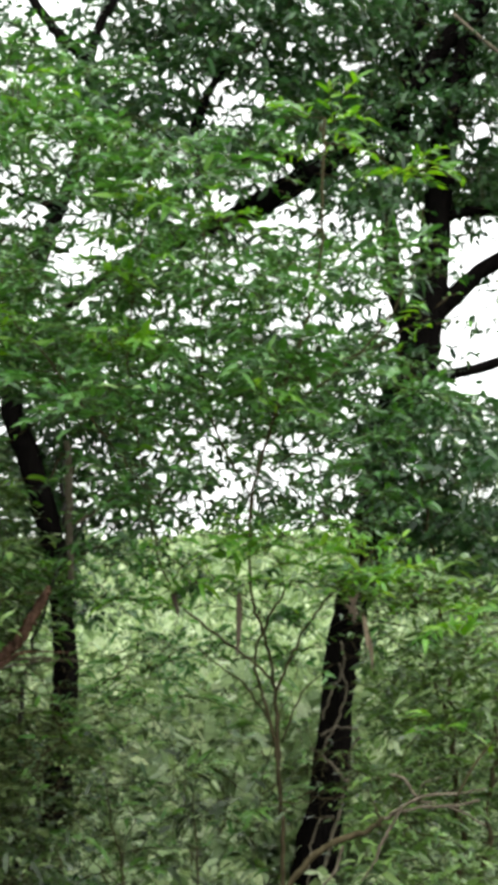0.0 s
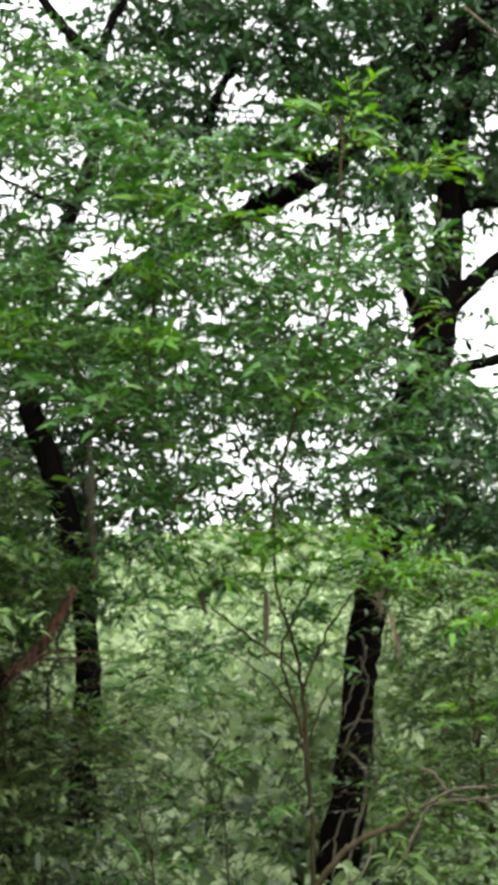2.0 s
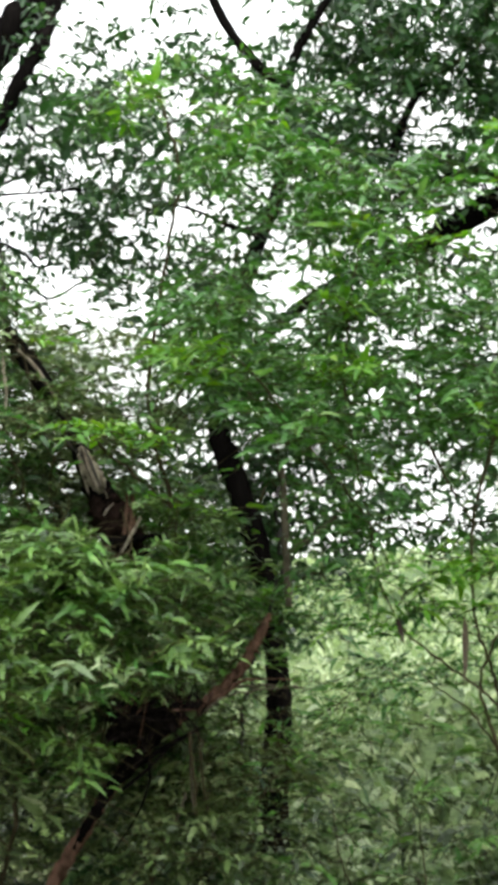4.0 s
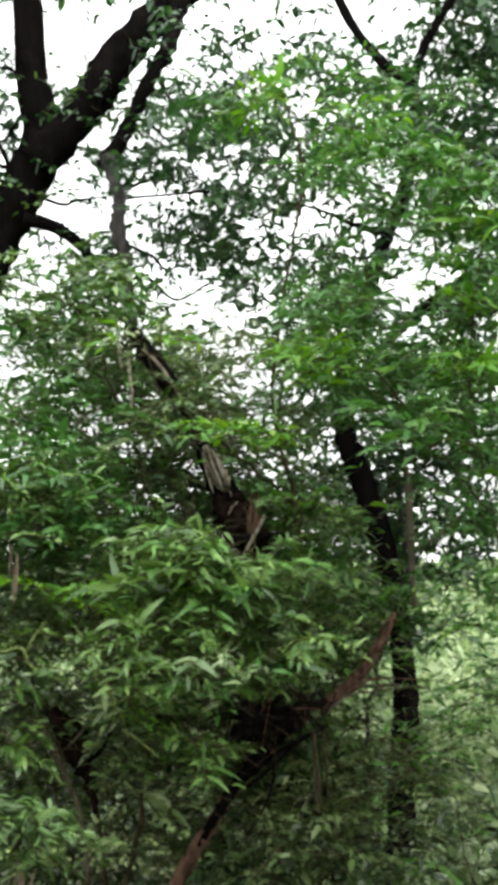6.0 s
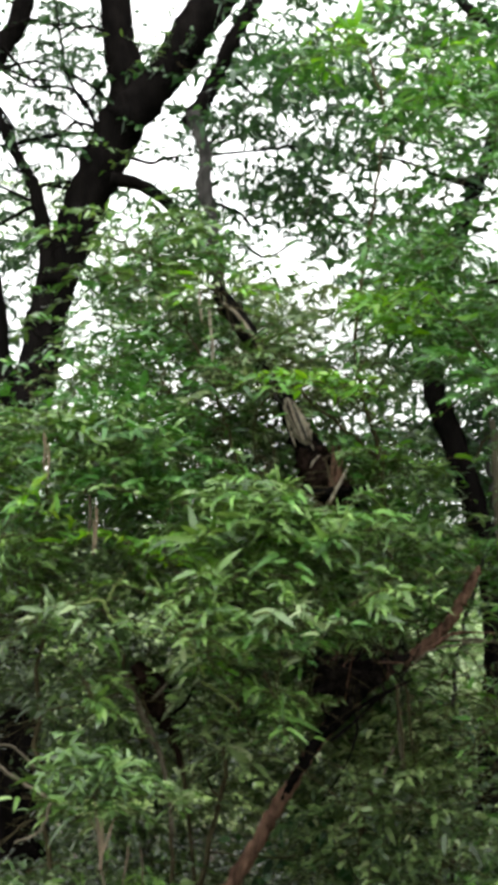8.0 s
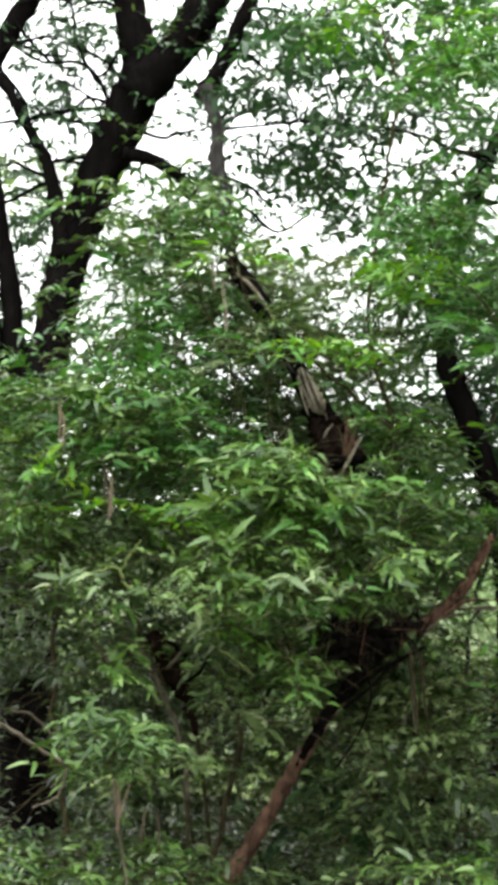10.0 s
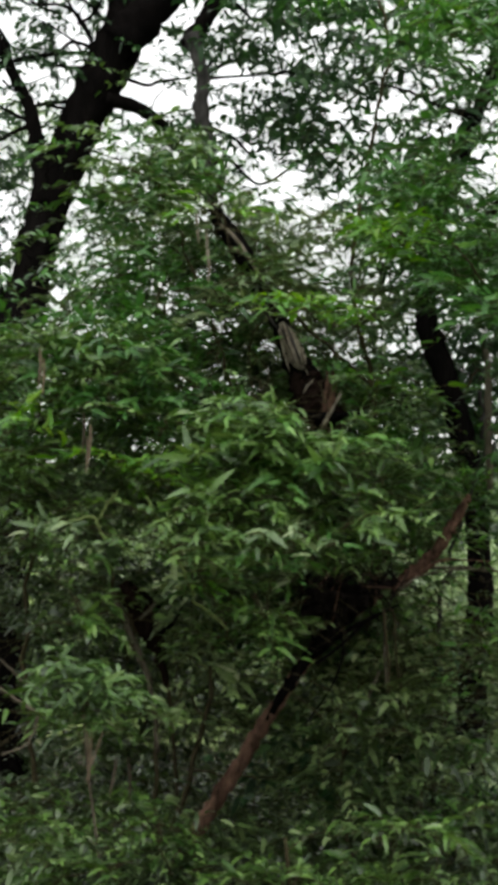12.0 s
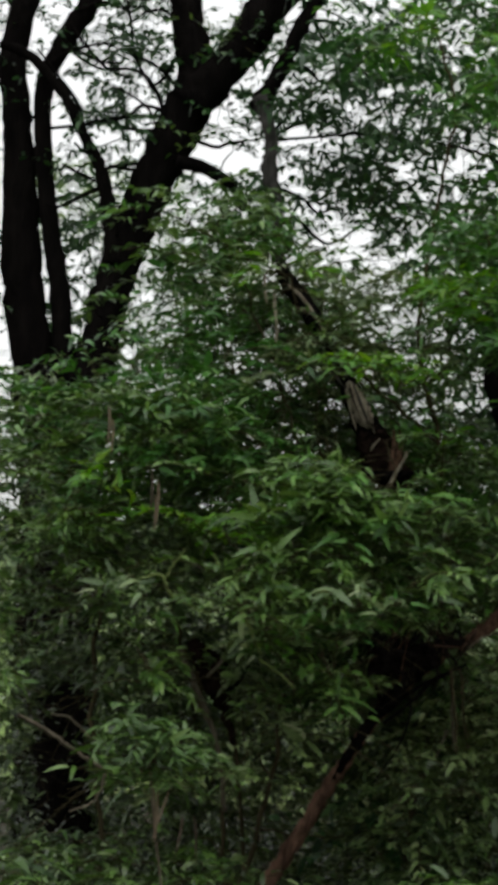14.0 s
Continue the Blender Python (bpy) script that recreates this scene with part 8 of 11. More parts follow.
big_shrub.clump(-1.64, 6.76, 2.51, 0.14, 17, "grey")
big_shrub.clump(-2.18, 7.45, 1.90, 0.13, 19, "broad")
big_shrub.clump(-1.66, 6.57, 2.08, 0.16, 17, "olive")
big_shrub.clump(-2.77, 7.24, 2.34, 0.16, 16, "grey")
big_shrub.clump(-2.47, 7.32, 2.69, 0.19, 20, "broad")
big_shrub.clump(-2.45, 7.08, 2.30, 0.17, 17, "green")
big_shrub.clump(-1.86, 6.80, 2.26, 0.15, 17, "grey")
big_shrub.clump(-2.20, 7.28, 2.47, 0.19, 12, "broad")
big_shrub.clump(-2.26, 6.82, 2.62, 0.12, 19, "olive")
big_shrub.clump(-2.08, 7.26, 2.70, 0.17, 15, "grey")
big_shrub.clump(-2.59, 6.74, 1.88, 0.15, 13, "broad")
big_shrub.clump(-2.35, 6.25, 2.11, 0.12, 13, "green")
big_shrub.clump(-1.79, 7.38, 2.34, 0.16, 19, "grey")
big_shrub.clump(-2.18, 6.41, 2.02, 0.17, 11, "broad")
big_shrub.clump(-1.72, 7.04, 2.68, 0.16, 13, "olive")
big_shrub.clump(-1.77, 6.98, 2.09, 0.18, 18, "grey")
big_shrub.clump(-2.16, 6.98, 1.85, 0.14, 11, "broad")
big_shrub.clump(-2.51, 7.35, 1.84, 0.19, 16, "green")
big_shrub.clump(-2.01, 6.63, 2.03, 0.16, 19, "grey")
big_shrub.clump(-2.63, 7.31, 2.80, 0.18, 16, "broad")
big_shrub.clump(-1.90, 7.21, 2.52, 0.13, 17, "olive")
big_shrub.clump(-1.85, 7.17, 1.87, 0.12, 12, "grey")
big_shrub.clump(-2.67, 7.05, 2.39, 0.17, 16, "broad")
big_shrub.clump(-1.74, 7.14, 1.24, 0.12, 9, "green")
big_shrub.clump(-1.29, 7.11, 1.10, 0.18, 11, "grey")
big_shrub.clump(-1.79, 6.18, 1.40, 0.13, 9, "broad")
big_shrub.clump(-1.32, 6.69, 1.35, 0.16, 10, "olive")
big_shrub.clump(-1.92, 6.98, 1.18, 0.12, 9, "grey")
big_shrub.clump(-1.40, 6.48, 1.17, 0.12, 12, "broad")
big_shrub.clump(-1.06, 6.65, 1.23, 0.12, 13, "green")
big_shrub.clump(-1.56, 6.25, 1.32, 0.15, 12, "grey")
big_shrub.clump(-1.89, 6.72, 1.27, 0.16, 11, "broad")
big_shrub.clump(-1.31, 6.89, 1.28, 0.15, 11, "olive")
big_shrub.clump(-1.58, 7.13, 1.11, 0.13, 12, "grey")
big_shrub.clump(-1.80, 5.20, 1.56, 0.07, 5, "young")
big_shrub.clump(-1.74, 5.22, 1.55, 0.07, 5, "young")
big_shrub.clump(-1.87, 5.17, 1.60, 0.07, 5, "young")
big_shrub.clump(-1.27, 5.36, 2.14, 0.07, 5, "young")
big_shrub.clump(-1.18, 5.38, 2.13, 0.07, 5, "young")
big_shrub.clump(-1.10, 5.40, 2.14, 0.07, 5, "young")
big_shrub.clump(-2.18, 5.05, 1.72, 0.07, 5, "young")
big_shrub.clump(-1.62, 5.26, 1.20, 0.07, 5, "young")
big_shrub.clump(-1.29, 5.36, 1.62, 0.07, 5, "young")
big_shrub.clump(-1.37, 5.34, 1.59, 0.07, 5, "young")
big_shrub.clump(-1.52, 5.29, 1.53, 0.07, 5, "young")
big_shrub.clump(-0.93, 5.43, 2.39, 0.07, 5, "young")
big_shrub.clump(-0.98, 5.43, 2.43, 0.07, 5, "young")
big_shrub.clump(-1.54, 5.29, 2.46, 0.07, 5, "young")
big_shrub.clump(-1.15, 6.63, 1.28, 0.14, 15, "broad")
big_shrub.clump(-1.54, 6.22, 1.61, 0.12, 13, "broad")
big_shrub.clump(-1.27, 6.07, 1.39, 0.12, 13, "broad")
big_shrub.clump(-1.28, 6.56, 1.62, 0.15, 15, "broad")
big_shrub.clump(-1.32, 6.31, 1.20, 0.12, 11, "broad")
big_shrub.clump(-1.46, 6.22, 1.30, 0.13, 12, "broad")
big_shrub.clump(-1.06, 6.74, 1.45, 0.13, 13, "broad")
big_shrub.clump(-2.37, 6.04, 0.98, 0.10, 16, "dull")
big_shrub.clump(-2.39, 5.95, 0.71, 0.13, 12, "broad")
big_shrub.clump(-0.87, 6.18, 0.60, 0.15, 9, "dull")
big_shrub.clump(-1.40, 6.37, 0.90, 0.14, 9, "olive")
big_shrub.clump(-1.22, 6.63, 0.33, 0.14, 14, "olive")
big_shrub.clump(-1.03, 6.82, 0.86, 0.14, 9, "olive")
big_shrub.clump(-1.21, 6.82, 0.52, 0.12, 12, "dull")
big_shrub.clump(-1.41, 6.13, 0.40, 0.15, 11, "olive")
big_shrub.clump(-1.37, 6.51, 0.71, 0.15, 13, "olive")
big_shrub.clump(-0.96, 6.51, 0.72, 0.13, 11, "olive")
big_shrub.clump(-0.97, 6.63, 0.18, 0.15, 14, "dull")
big_shrub.clump(-1.48, 6.55, 0.54, 0.12, 15, "olive")
big_shrub.clump(-1.19, 6.65, 0.82, 0.15, 13, "olive")
big_shrub.clump(-2.58, 6.83, 2.22, 0.18, 16, "dull")
big_shrub.clump(-2.30, 6.74, 2.60, 0.13, 11, "dull")
big_shrub.clump(-1.77, 7.09, 2.23, 0.16, 15, "dull")
big_shrub.clump(-2.08, 6.83, 1.81, 0.14, 15, "dull")
big_shrub.clump(-1.88, 6.90, 2.61, 0.12, 19, "dull")
big_shrub.clump(-2.64, 7.34, 2.05, 0.13, 11, "dull")
big_shrub.clump(-2.49, 6.65, 2.40, 0.16, 12, "dull")
big_shrub.clump(-2.76, 7.20, 2.72, 0.15, 19, "dull")
big_shrub.clump(-2.05, 7.37, 2.46, 0.13, 17, "dull")
big_shrub.clump(-2.09, 7.49, 1.99, 0.14, 18, "dull")
big_shrub.clump(-2.28, 7.04, 2.38, 0.14, 13, "dull")
big_shrub.clump(-2.19, 7.14, 2.16, 0.14, 15, "dull")
big_shrub.clump(-1.76, 7.20, 2.47, 0.19, 15, "dull")
big_shrub.clump(-2.23, 6.80, 1.94, 0.11, 19, "dull")
big_shrub.clump(-1.79, 7.19, 1.83, 0.15, 16, "dull")
big_shrub.clump(-2.05, 6.76, 2.60, 0.13, 12, "dull")
big_shrub.clump(-1.11, 5.75, 1.54, 0.12, 10, "broad")
big_shrub.clump(-1.31, 5.74, 1.54, 0.08, 9, "broad")
big_shrub.clump(-1.09, 5.98, 1.86, 0.11, 14, "broad")
big_shrub.clump(-1.69, 5.13, 1.30, 0.03, 2, "broad")
big_shrub.clump(-1.60, 5.16, 1.19, 0.03, 2, "green")
big_shrub.clump(-2.00, 5.02, 1.39, 0.03, 2, "grey")
big_shrub.clump(-1.41, 5.22, 1.72, 0.07, 5, "long")
big_shrub.clump(-1.37, 5.18, 1.70, 0.05, 3, "fresh")
big_shrub.clump(-1.34, 5.24, 1.74, 0.07, 5, "long")
big_shrub.clump(-1.29, 5.20, 1.72, 0.05, 3, "fresh")
big_shrub.clump(-1.26, 5.26, 1.70, 0.07, 5, "long")
big_shrub.clump(-1.22, 5.22, 1.68, 0.05, 3, "fresh")
big_shrub.clump(-1.19, 5.28, 1.72, 0.07, 5, "long")
big_shrub.clump(-1.14, 5.24, 1.70, 0.05, 3, "fresh")
big_shrub.clump(-1.30, 5.25, 1.64, 0.07, 5, "long")
big_shrub.clump(-1.26, 5.21, 1.62, 0.05, 3, "fresh")
big_shrub.clump(-1.41, 5.22, 1.62, 0.07, 5, "long")
big_shrub.clump(-1.37, 5.18, 1.60, 0.05, 3, "fresh")
big_shrub.clump(-1.15, 5.29, 1.65, 0.07, 5, "long")
big_shrub.clump(-1.11, 5.25, 1.63, 0.05, 3, "fresh")
big_shrub.clump(-1.47, 5.20, 1.68, 0.07, 5, "long")
big_shrub.clump(-1.42, 5.17, 1.66, 0.05, 3, "fresh")
big_shrub.clump(-1.23, 5.27, 1.58, 0.07, 5, "long")
big_shrub.clump(-1.18, 5.23, 1.56, 0.05, 3, "fresh")
big_shrub.clump(-1.51, 5.19, 1.59, 0.07, 5, "long")
big_shrub.clump(-1.46, 5.15, 1.57, 0.05, 3, "fresh")
big_shrub.clump(-1.56, 5.70, 2.31, 0.08, 6, "broad")
big_shrub.clump(-1.64, 5.67, 2.19, 0.08, 6, "olive")
big_shrub.clump(-1.17, 5.80, 2.24, 0.08, 6, "grey")
big_shrub.clump(-1.50, 5.72, 2.40, 0.08, 6, "broad")
big_shrub.clump(-1.67, 5.67, 2.02, 0.08, 6, "green")
big_shrub.clump(-1.71, 5.65, 1.89, 0.08, 6, "grey")
big_shrub.clump(-2.01, 6.47, 1.04, 0.13, 7, "olive")
big_shrub.clump(-1.89, 6.38, 0.67, 0.11, 6, "olive")
big_shrub.clump(-1.39, 6.63, 0.60, 0.13, 10, "olive")
big_shrub.clump(-1.40, 6.19, 0.88, 0.12, 8, "olive")
big_shrub.clump(-1.90, 6.04, 0.57, 0.11, 11, "olive")
big_shrub.clump(-1.59, 6.32, 0.78, 0.13, 10, "olive")
big_shrub.clump(-1.37, 6.17, 0.49, 0.13, 7, "dull")
big_shrub.clump(-1.70, 6.58, 0.52, 0.09, 11, "olive")
big_shrub.clump(-1.79, 6.23, 0.97, 0.10, 6, "olive")
big_shrub.clump(-1.66, 6.52, 1.06, 0.12, 10, "olive")
big_shrub.clump(-1.35, 6.26, 1.02, 0.09, 8, "olive")
big_shrub.clump(-1.20, 5.74, 0.34, 0.07, 7, "dull")
big_shrub.clump(-1.22, 5.68, 0.77, 0.09, 5, "olive")
big_shrub.clump(-1.53, 5.52, 0.90, 0.09, 4, "olive")
big_shrub.clump(-1.15, 6.38, 1.38, 0.10, 11, "broad")
big_shrub.clump(-1.40, 6.31, 0.89, 0.09, 8, "olive")
big_shrub.clump(-1.24, 6.35, 0.96, 0.11, 11, "grey")
big_shrub.clump(-1.44, 6.23, 1.34, 0.09, 10, "broad")
big_shrub.clump(-1.56, 6.22, 1.25, 0.08, 8, "green")
big_shrub.clump(-1.27, 6.11, 1.17, 0.11, 10, "grey")
big_shrub.clump(-1.78, 6.22, 1.38, 0.08, 12, "broad")
big_shrub.clump(-1.62, 6.24, 1.00, 0.13, 9, "olive")
big_shrub.clump(-1.73, 6.22, 1.11, 0.12, 10, "grey")
big_shrub.clump(-1.51, 6.14, 0.91, 0.09, 8, "broad")
big_shrub.clump(-1.41, 6.14, 1.10, 0.12, 7, "green")
big_shrub.clump(-1.26, 6.29, 1.32, 0.11, 7, "grey")
big_shrub.clump(-1.35, 6.32, 1.43, 0.12, 9, "broad")
big_shrub.clump(-1.73, 6.07, 0.90, 0.12, 9, "olive")
big_shrub.clump(-1.51, 6.19, 1.46, 0.09, 7, "grey")
big_shrub.clump(-1.78, 5.99, 1.21, 0.08, 10, "broad")
big_shrub.clump(-1.08, 6.31, 0.93, 0.12, 7, "green")
big_shrub.clump(-1.78, 6.02, 1.03, 0.08, 11, "grey")
big_shrub.clump(-1.14, 6.26, 1.23, 0.10, 10, "broad")
# pale weed leaves behind the nest, put here to brighten the shade
big_shrub.clump(-1.50, 6.30, 1.36, 0.09, 7, "weed")
big_shrub.clump(-1.74, 6.05, 1.13, 0.08, 5, "weed")
big_shrub.clump(-1.42, 6.06, 1.19, 0.08, 7, "weed")
big_shrub.clump(-1.14, 6.20, 1.01, 0.11, 6, "weed")
big_shrub.clump(-1.19, 6.11, 1.19, 0.08, 7, "weed")
big_shrub.clump(-1.11, 6.33, 1.42, 0.11, 5, "weed")
big_shrub.clump(-1.79, 6.18, 1.41, 0.08, 6, "weed")
big_shrub.clump(-1.80, 6.12, 0.96, 0.09, 6, "weed")
big_shrub.clump(-1.38, 6.11, 0.95, 0.10, 6, "weed")
big_shrub.clump(-1.39, 6.31, 1.51, 0.10, 6, "weed")
big_shrub.clump(-1.06, 6.32, 1.23, 0.08, 8, "weed")
big_shrub.clump(-1.58, 6.10, 0.93, 0.10, 4, "weed")
big_shrub.clump(-1.62, 6.07, 1.25, 0.07, 5, "weed")
big_shrub.clump(-1.43, 5.76, 1.50, 0.09, 9, "olive")
big_shrub.clump(-1.60, 5.63, 1.50, 0.09, 10, "grey")
big_shrub.clump(-1.42, 5.58, 1.36, 0.10, 11, "broad")
big_shrub.clump(-1.65, 5.02, 1.40, 0.07, 8, "broad")
big_shrub.clump(-0.89, 4.96, 1.44, 0.07, 7, "broad")
big_shrub.clump(-1.50, 5.07, 1.45, 0.06, 7, "broad")
big_shrub.clump(-1.33, 5.13, 1.46, 0.09, 5, "broad")
big_shrub.clump(-1.39, 5.11, 1.32, 0.07, 6, "broad")
big_shrub.clump(-1.03, 4.96, 1.40, 0.09, 6, "broad")
big_shrub.clump(-1.55, 4.93, 1.28, 0.08, 7, "broad")
big_shrub.clump(-1.22, 5.07, 1.34, 0.09, 6, "broad")
big_shrub.clump(-1.28, 5.00, 1.25, 0.05, 4, "green")
big_shrub.clump(-1.03, 5.01, 1.39, 0.07, 3, "grey")
big_shrub.clump(-1.44, 4.95, 1.43, 0.08, 4, "broad")
big_shrub.clump(-1.48, 4.91, 1.19, 0.08, 3, "olive")
big_shrub.clump(-1.24, 4.93, 1.39, 0.05, 3, "grey")
big_shrub.clump(-1.30, 5.02, 1.09, 0.05, 4, "broad")
big_shrub.veil((-2.4, -1.2), (5.1, 5.6), (0.95, 2.0), 50, "broad")
big_shrub.veil((-1.5, -0.85), (6.05, 6.4), (0.95, 1.5), 50, "broad")
# lighter leaves around the nest imitate a lit background
big_shrub.veil((-1.55, -0.9), (5.98, 6.12), (1.20, 1.36), 26, "fresh")
big_shrub.veil((-1.62, -1.40), (5.75, 6.0), (0.85, 1.12), 14, "fresh")
big_shrub.veil((-1.12, -0.75), (5.95, 6.2), (0.75, 1.08), 22, "olive")
big_shrub.veil((-2.6, -1.3), (5.5, 6.2), (1.6, 2.3), 60, "green")
for x, y, z, r in ((-2.55, 5.5, 1.95, 0.20), (-2.3, 5.45, 1.85, 0.2), (-2.38, 5.6, 2.06, 0.12), (-2.15, 5.55, 1.98, 0.18), (-1.95, 5.5, 1.90, 0.18), (-2.6, 5.8, 1.78, 0.15), (-2.05, 5.7, 2.14, 0.10), (-1.8, 5.6, 1.80, 0.18), (-2.72, 5.6, 2.08, 0.10)):
    big_shrub.clump(x, y, z, r, 15, "green")
big_shrub.veil((-2.95, -2.05), (6.2, 6.8), (1.55, 2.05), 50, "green")
big_shrub.finish(single=280)

# shaded shrub behind the nest branch, and the growth at its foot
shaded_shrub = Plant("shrub", -1.44, 7.11, float(ground_height(-1.44, 7.11)), "shaded dark green shrub with thin hanging stems", "shrub", 110, "shrubs of the thicket")
shaded_shrub.stem("stem", [(-1.44, 7.11, -0.27, 0.0129), (-1.47, 7.10, 0.37, 0.0101), (-1.35, 7.13, 1.02, 0.0072), (-1.21, 7.15, 1.54, 0.0057)], TWIG, "", wobble=0.012, sides=7)
shaded_shrub.stem("stem", [(-2.43, 6.84, -0.28, 0.0129), (-2.37, 6.86, 0.36, 0.0101), (-2.47, 6.82, 0.88, 0.0072)], TWIG, "", wobble=0.012, sides=7)
# most leaves here take the darker copy, so shade is in their colour
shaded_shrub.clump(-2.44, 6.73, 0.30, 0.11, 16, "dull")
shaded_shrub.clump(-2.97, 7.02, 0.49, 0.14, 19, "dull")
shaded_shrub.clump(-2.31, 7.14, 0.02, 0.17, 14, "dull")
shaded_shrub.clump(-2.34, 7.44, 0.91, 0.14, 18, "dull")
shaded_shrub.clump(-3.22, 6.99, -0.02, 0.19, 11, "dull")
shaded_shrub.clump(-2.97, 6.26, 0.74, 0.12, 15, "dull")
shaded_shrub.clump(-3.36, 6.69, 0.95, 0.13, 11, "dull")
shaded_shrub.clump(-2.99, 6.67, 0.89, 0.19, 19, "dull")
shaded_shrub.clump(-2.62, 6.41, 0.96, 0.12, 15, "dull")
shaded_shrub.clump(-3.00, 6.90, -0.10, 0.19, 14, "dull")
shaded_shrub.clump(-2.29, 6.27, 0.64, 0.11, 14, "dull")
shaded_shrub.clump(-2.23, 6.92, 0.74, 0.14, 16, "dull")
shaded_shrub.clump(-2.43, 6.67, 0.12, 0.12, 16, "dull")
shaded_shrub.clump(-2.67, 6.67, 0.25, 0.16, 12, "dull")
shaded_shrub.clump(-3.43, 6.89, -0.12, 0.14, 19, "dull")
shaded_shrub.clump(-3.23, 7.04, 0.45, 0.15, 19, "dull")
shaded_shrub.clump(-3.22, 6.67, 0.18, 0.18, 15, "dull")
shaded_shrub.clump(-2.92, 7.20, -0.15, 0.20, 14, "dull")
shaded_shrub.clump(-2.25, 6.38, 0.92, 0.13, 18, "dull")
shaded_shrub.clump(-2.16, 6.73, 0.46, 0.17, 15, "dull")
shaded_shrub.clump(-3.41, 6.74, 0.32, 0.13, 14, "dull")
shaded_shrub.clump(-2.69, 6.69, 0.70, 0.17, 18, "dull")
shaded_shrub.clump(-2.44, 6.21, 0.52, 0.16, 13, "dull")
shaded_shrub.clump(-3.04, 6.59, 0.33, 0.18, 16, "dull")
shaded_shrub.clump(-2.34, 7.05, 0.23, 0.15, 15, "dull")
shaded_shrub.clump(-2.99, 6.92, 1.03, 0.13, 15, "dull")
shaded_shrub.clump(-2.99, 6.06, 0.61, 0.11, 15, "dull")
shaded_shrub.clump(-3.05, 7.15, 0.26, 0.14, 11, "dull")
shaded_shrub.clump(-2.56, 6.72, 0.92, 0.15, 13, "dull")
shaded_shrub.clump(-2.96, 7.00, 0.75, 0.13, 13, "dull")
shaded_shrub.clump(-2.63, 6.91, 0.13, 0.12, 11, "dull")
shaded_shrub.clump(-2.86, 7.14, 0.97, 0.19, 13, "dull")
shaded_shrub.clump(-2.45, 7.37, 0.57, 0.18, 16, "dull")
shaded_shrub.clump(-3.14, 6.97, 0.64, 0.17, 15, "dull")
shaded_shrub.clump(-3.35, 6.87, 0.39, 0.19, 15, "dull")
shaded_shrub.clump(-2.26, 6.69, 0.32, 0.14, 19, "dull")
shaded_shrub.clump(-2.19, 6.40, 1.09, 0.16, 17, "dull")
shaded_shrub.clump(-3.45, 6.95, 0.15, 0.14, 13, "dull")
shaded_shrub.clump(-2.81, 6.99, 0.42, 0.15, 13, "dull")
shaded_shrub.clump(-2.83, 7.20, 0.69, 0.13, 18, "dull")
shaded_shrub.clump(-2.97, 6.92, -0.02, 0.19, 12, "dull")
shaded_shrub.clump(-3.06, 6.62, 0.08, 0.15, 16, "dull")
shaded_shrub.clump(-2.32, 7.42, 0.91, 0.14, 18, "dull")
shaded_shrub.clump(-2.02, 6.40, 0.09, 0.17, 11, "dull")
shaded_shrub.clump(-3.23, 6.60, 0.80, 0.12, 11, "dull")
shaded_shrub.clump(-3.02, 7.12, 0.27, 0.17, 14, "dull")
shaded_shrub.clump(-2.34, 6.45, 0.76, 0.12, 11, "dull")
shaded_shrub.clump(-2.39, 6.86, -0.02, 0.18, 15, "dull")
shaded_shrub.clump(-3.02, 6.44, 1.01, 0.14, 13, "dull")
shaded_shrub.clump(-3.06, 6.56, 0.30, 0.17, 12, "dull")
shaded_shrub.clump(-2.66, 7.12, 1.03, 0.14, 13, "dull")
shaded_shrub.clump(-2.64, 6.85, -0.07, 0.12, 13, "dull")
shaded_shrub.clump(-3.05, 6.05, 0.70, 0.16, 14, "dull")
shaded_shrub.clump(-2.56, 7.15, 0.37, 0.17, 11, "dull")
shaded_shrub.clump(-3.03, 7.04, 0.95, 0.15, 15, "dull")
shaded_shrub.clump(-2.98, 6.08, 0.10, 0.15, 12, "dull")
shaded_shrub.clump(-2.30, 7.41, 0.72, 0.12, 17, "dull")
# paler leaves on this side imitate light reaching into the shrub
shaded_shrub.clump(-2.06, 7.25, 0.57, 0.17, 12, "olive")
shaded_shrub.clump(-1.54, 6.65, 0.16, 0.13, 12, "olive")
shaded_shrub.clump(-1.97, 7.31, 0.14, 0.12, 12, "olive")
shaded_shrub.clump(-1.56, 6.82, 0.79, 0.12, 9, "olive")
shaded_shrub.clump(-2.19, 7.22, 0.00, 0.14, 11, "olive")
shaded_shrub.clump(-1.85, 6.56, 0.92, 0.17, 13, "olive")
shaded_shrub.clump(-1.75, 6.94, 0.52, 0.18, 11, "olive")
shaded_shrub.clump(-1.95, 7.08, 1.05, 0.17, 15, "olive")
shaded_shrub.clump(-1.60, 6.42, 0.97, 0.15, 11, "olive")
shaded_shrub.clump(-1.77, 7.30, 0.29, 0.16, 14, "olive")
shaded_shrub.clump(-1.34, 6.97, 0.10, 0.18, 10, "olive")
shaded_shrub.clump(-1.38, 6.77, 0.71, 0.11, 11, "olive")
shaded_shrub.clump(-1.12, 6.60, 1.11, 0.14, 13, "olive")
shaded_shrub.clump(-1.53, 6.80, 1.08, 0.17, 15, "olive")
shaded_shrub.clump(-1.18, 6.92, 0.81, 0.13, 13, "olive")
shaded_shrub.clump(-1.32, 6.91, 0.32, 0.15, 11, "olive")
shaded_shrub.clump(-2.00, 6.73, 0.29, 0.18, 11, "olive")
shaded_shrub.clump(-1.34, 6.67, 1.01, 0.17, 12, "olive")
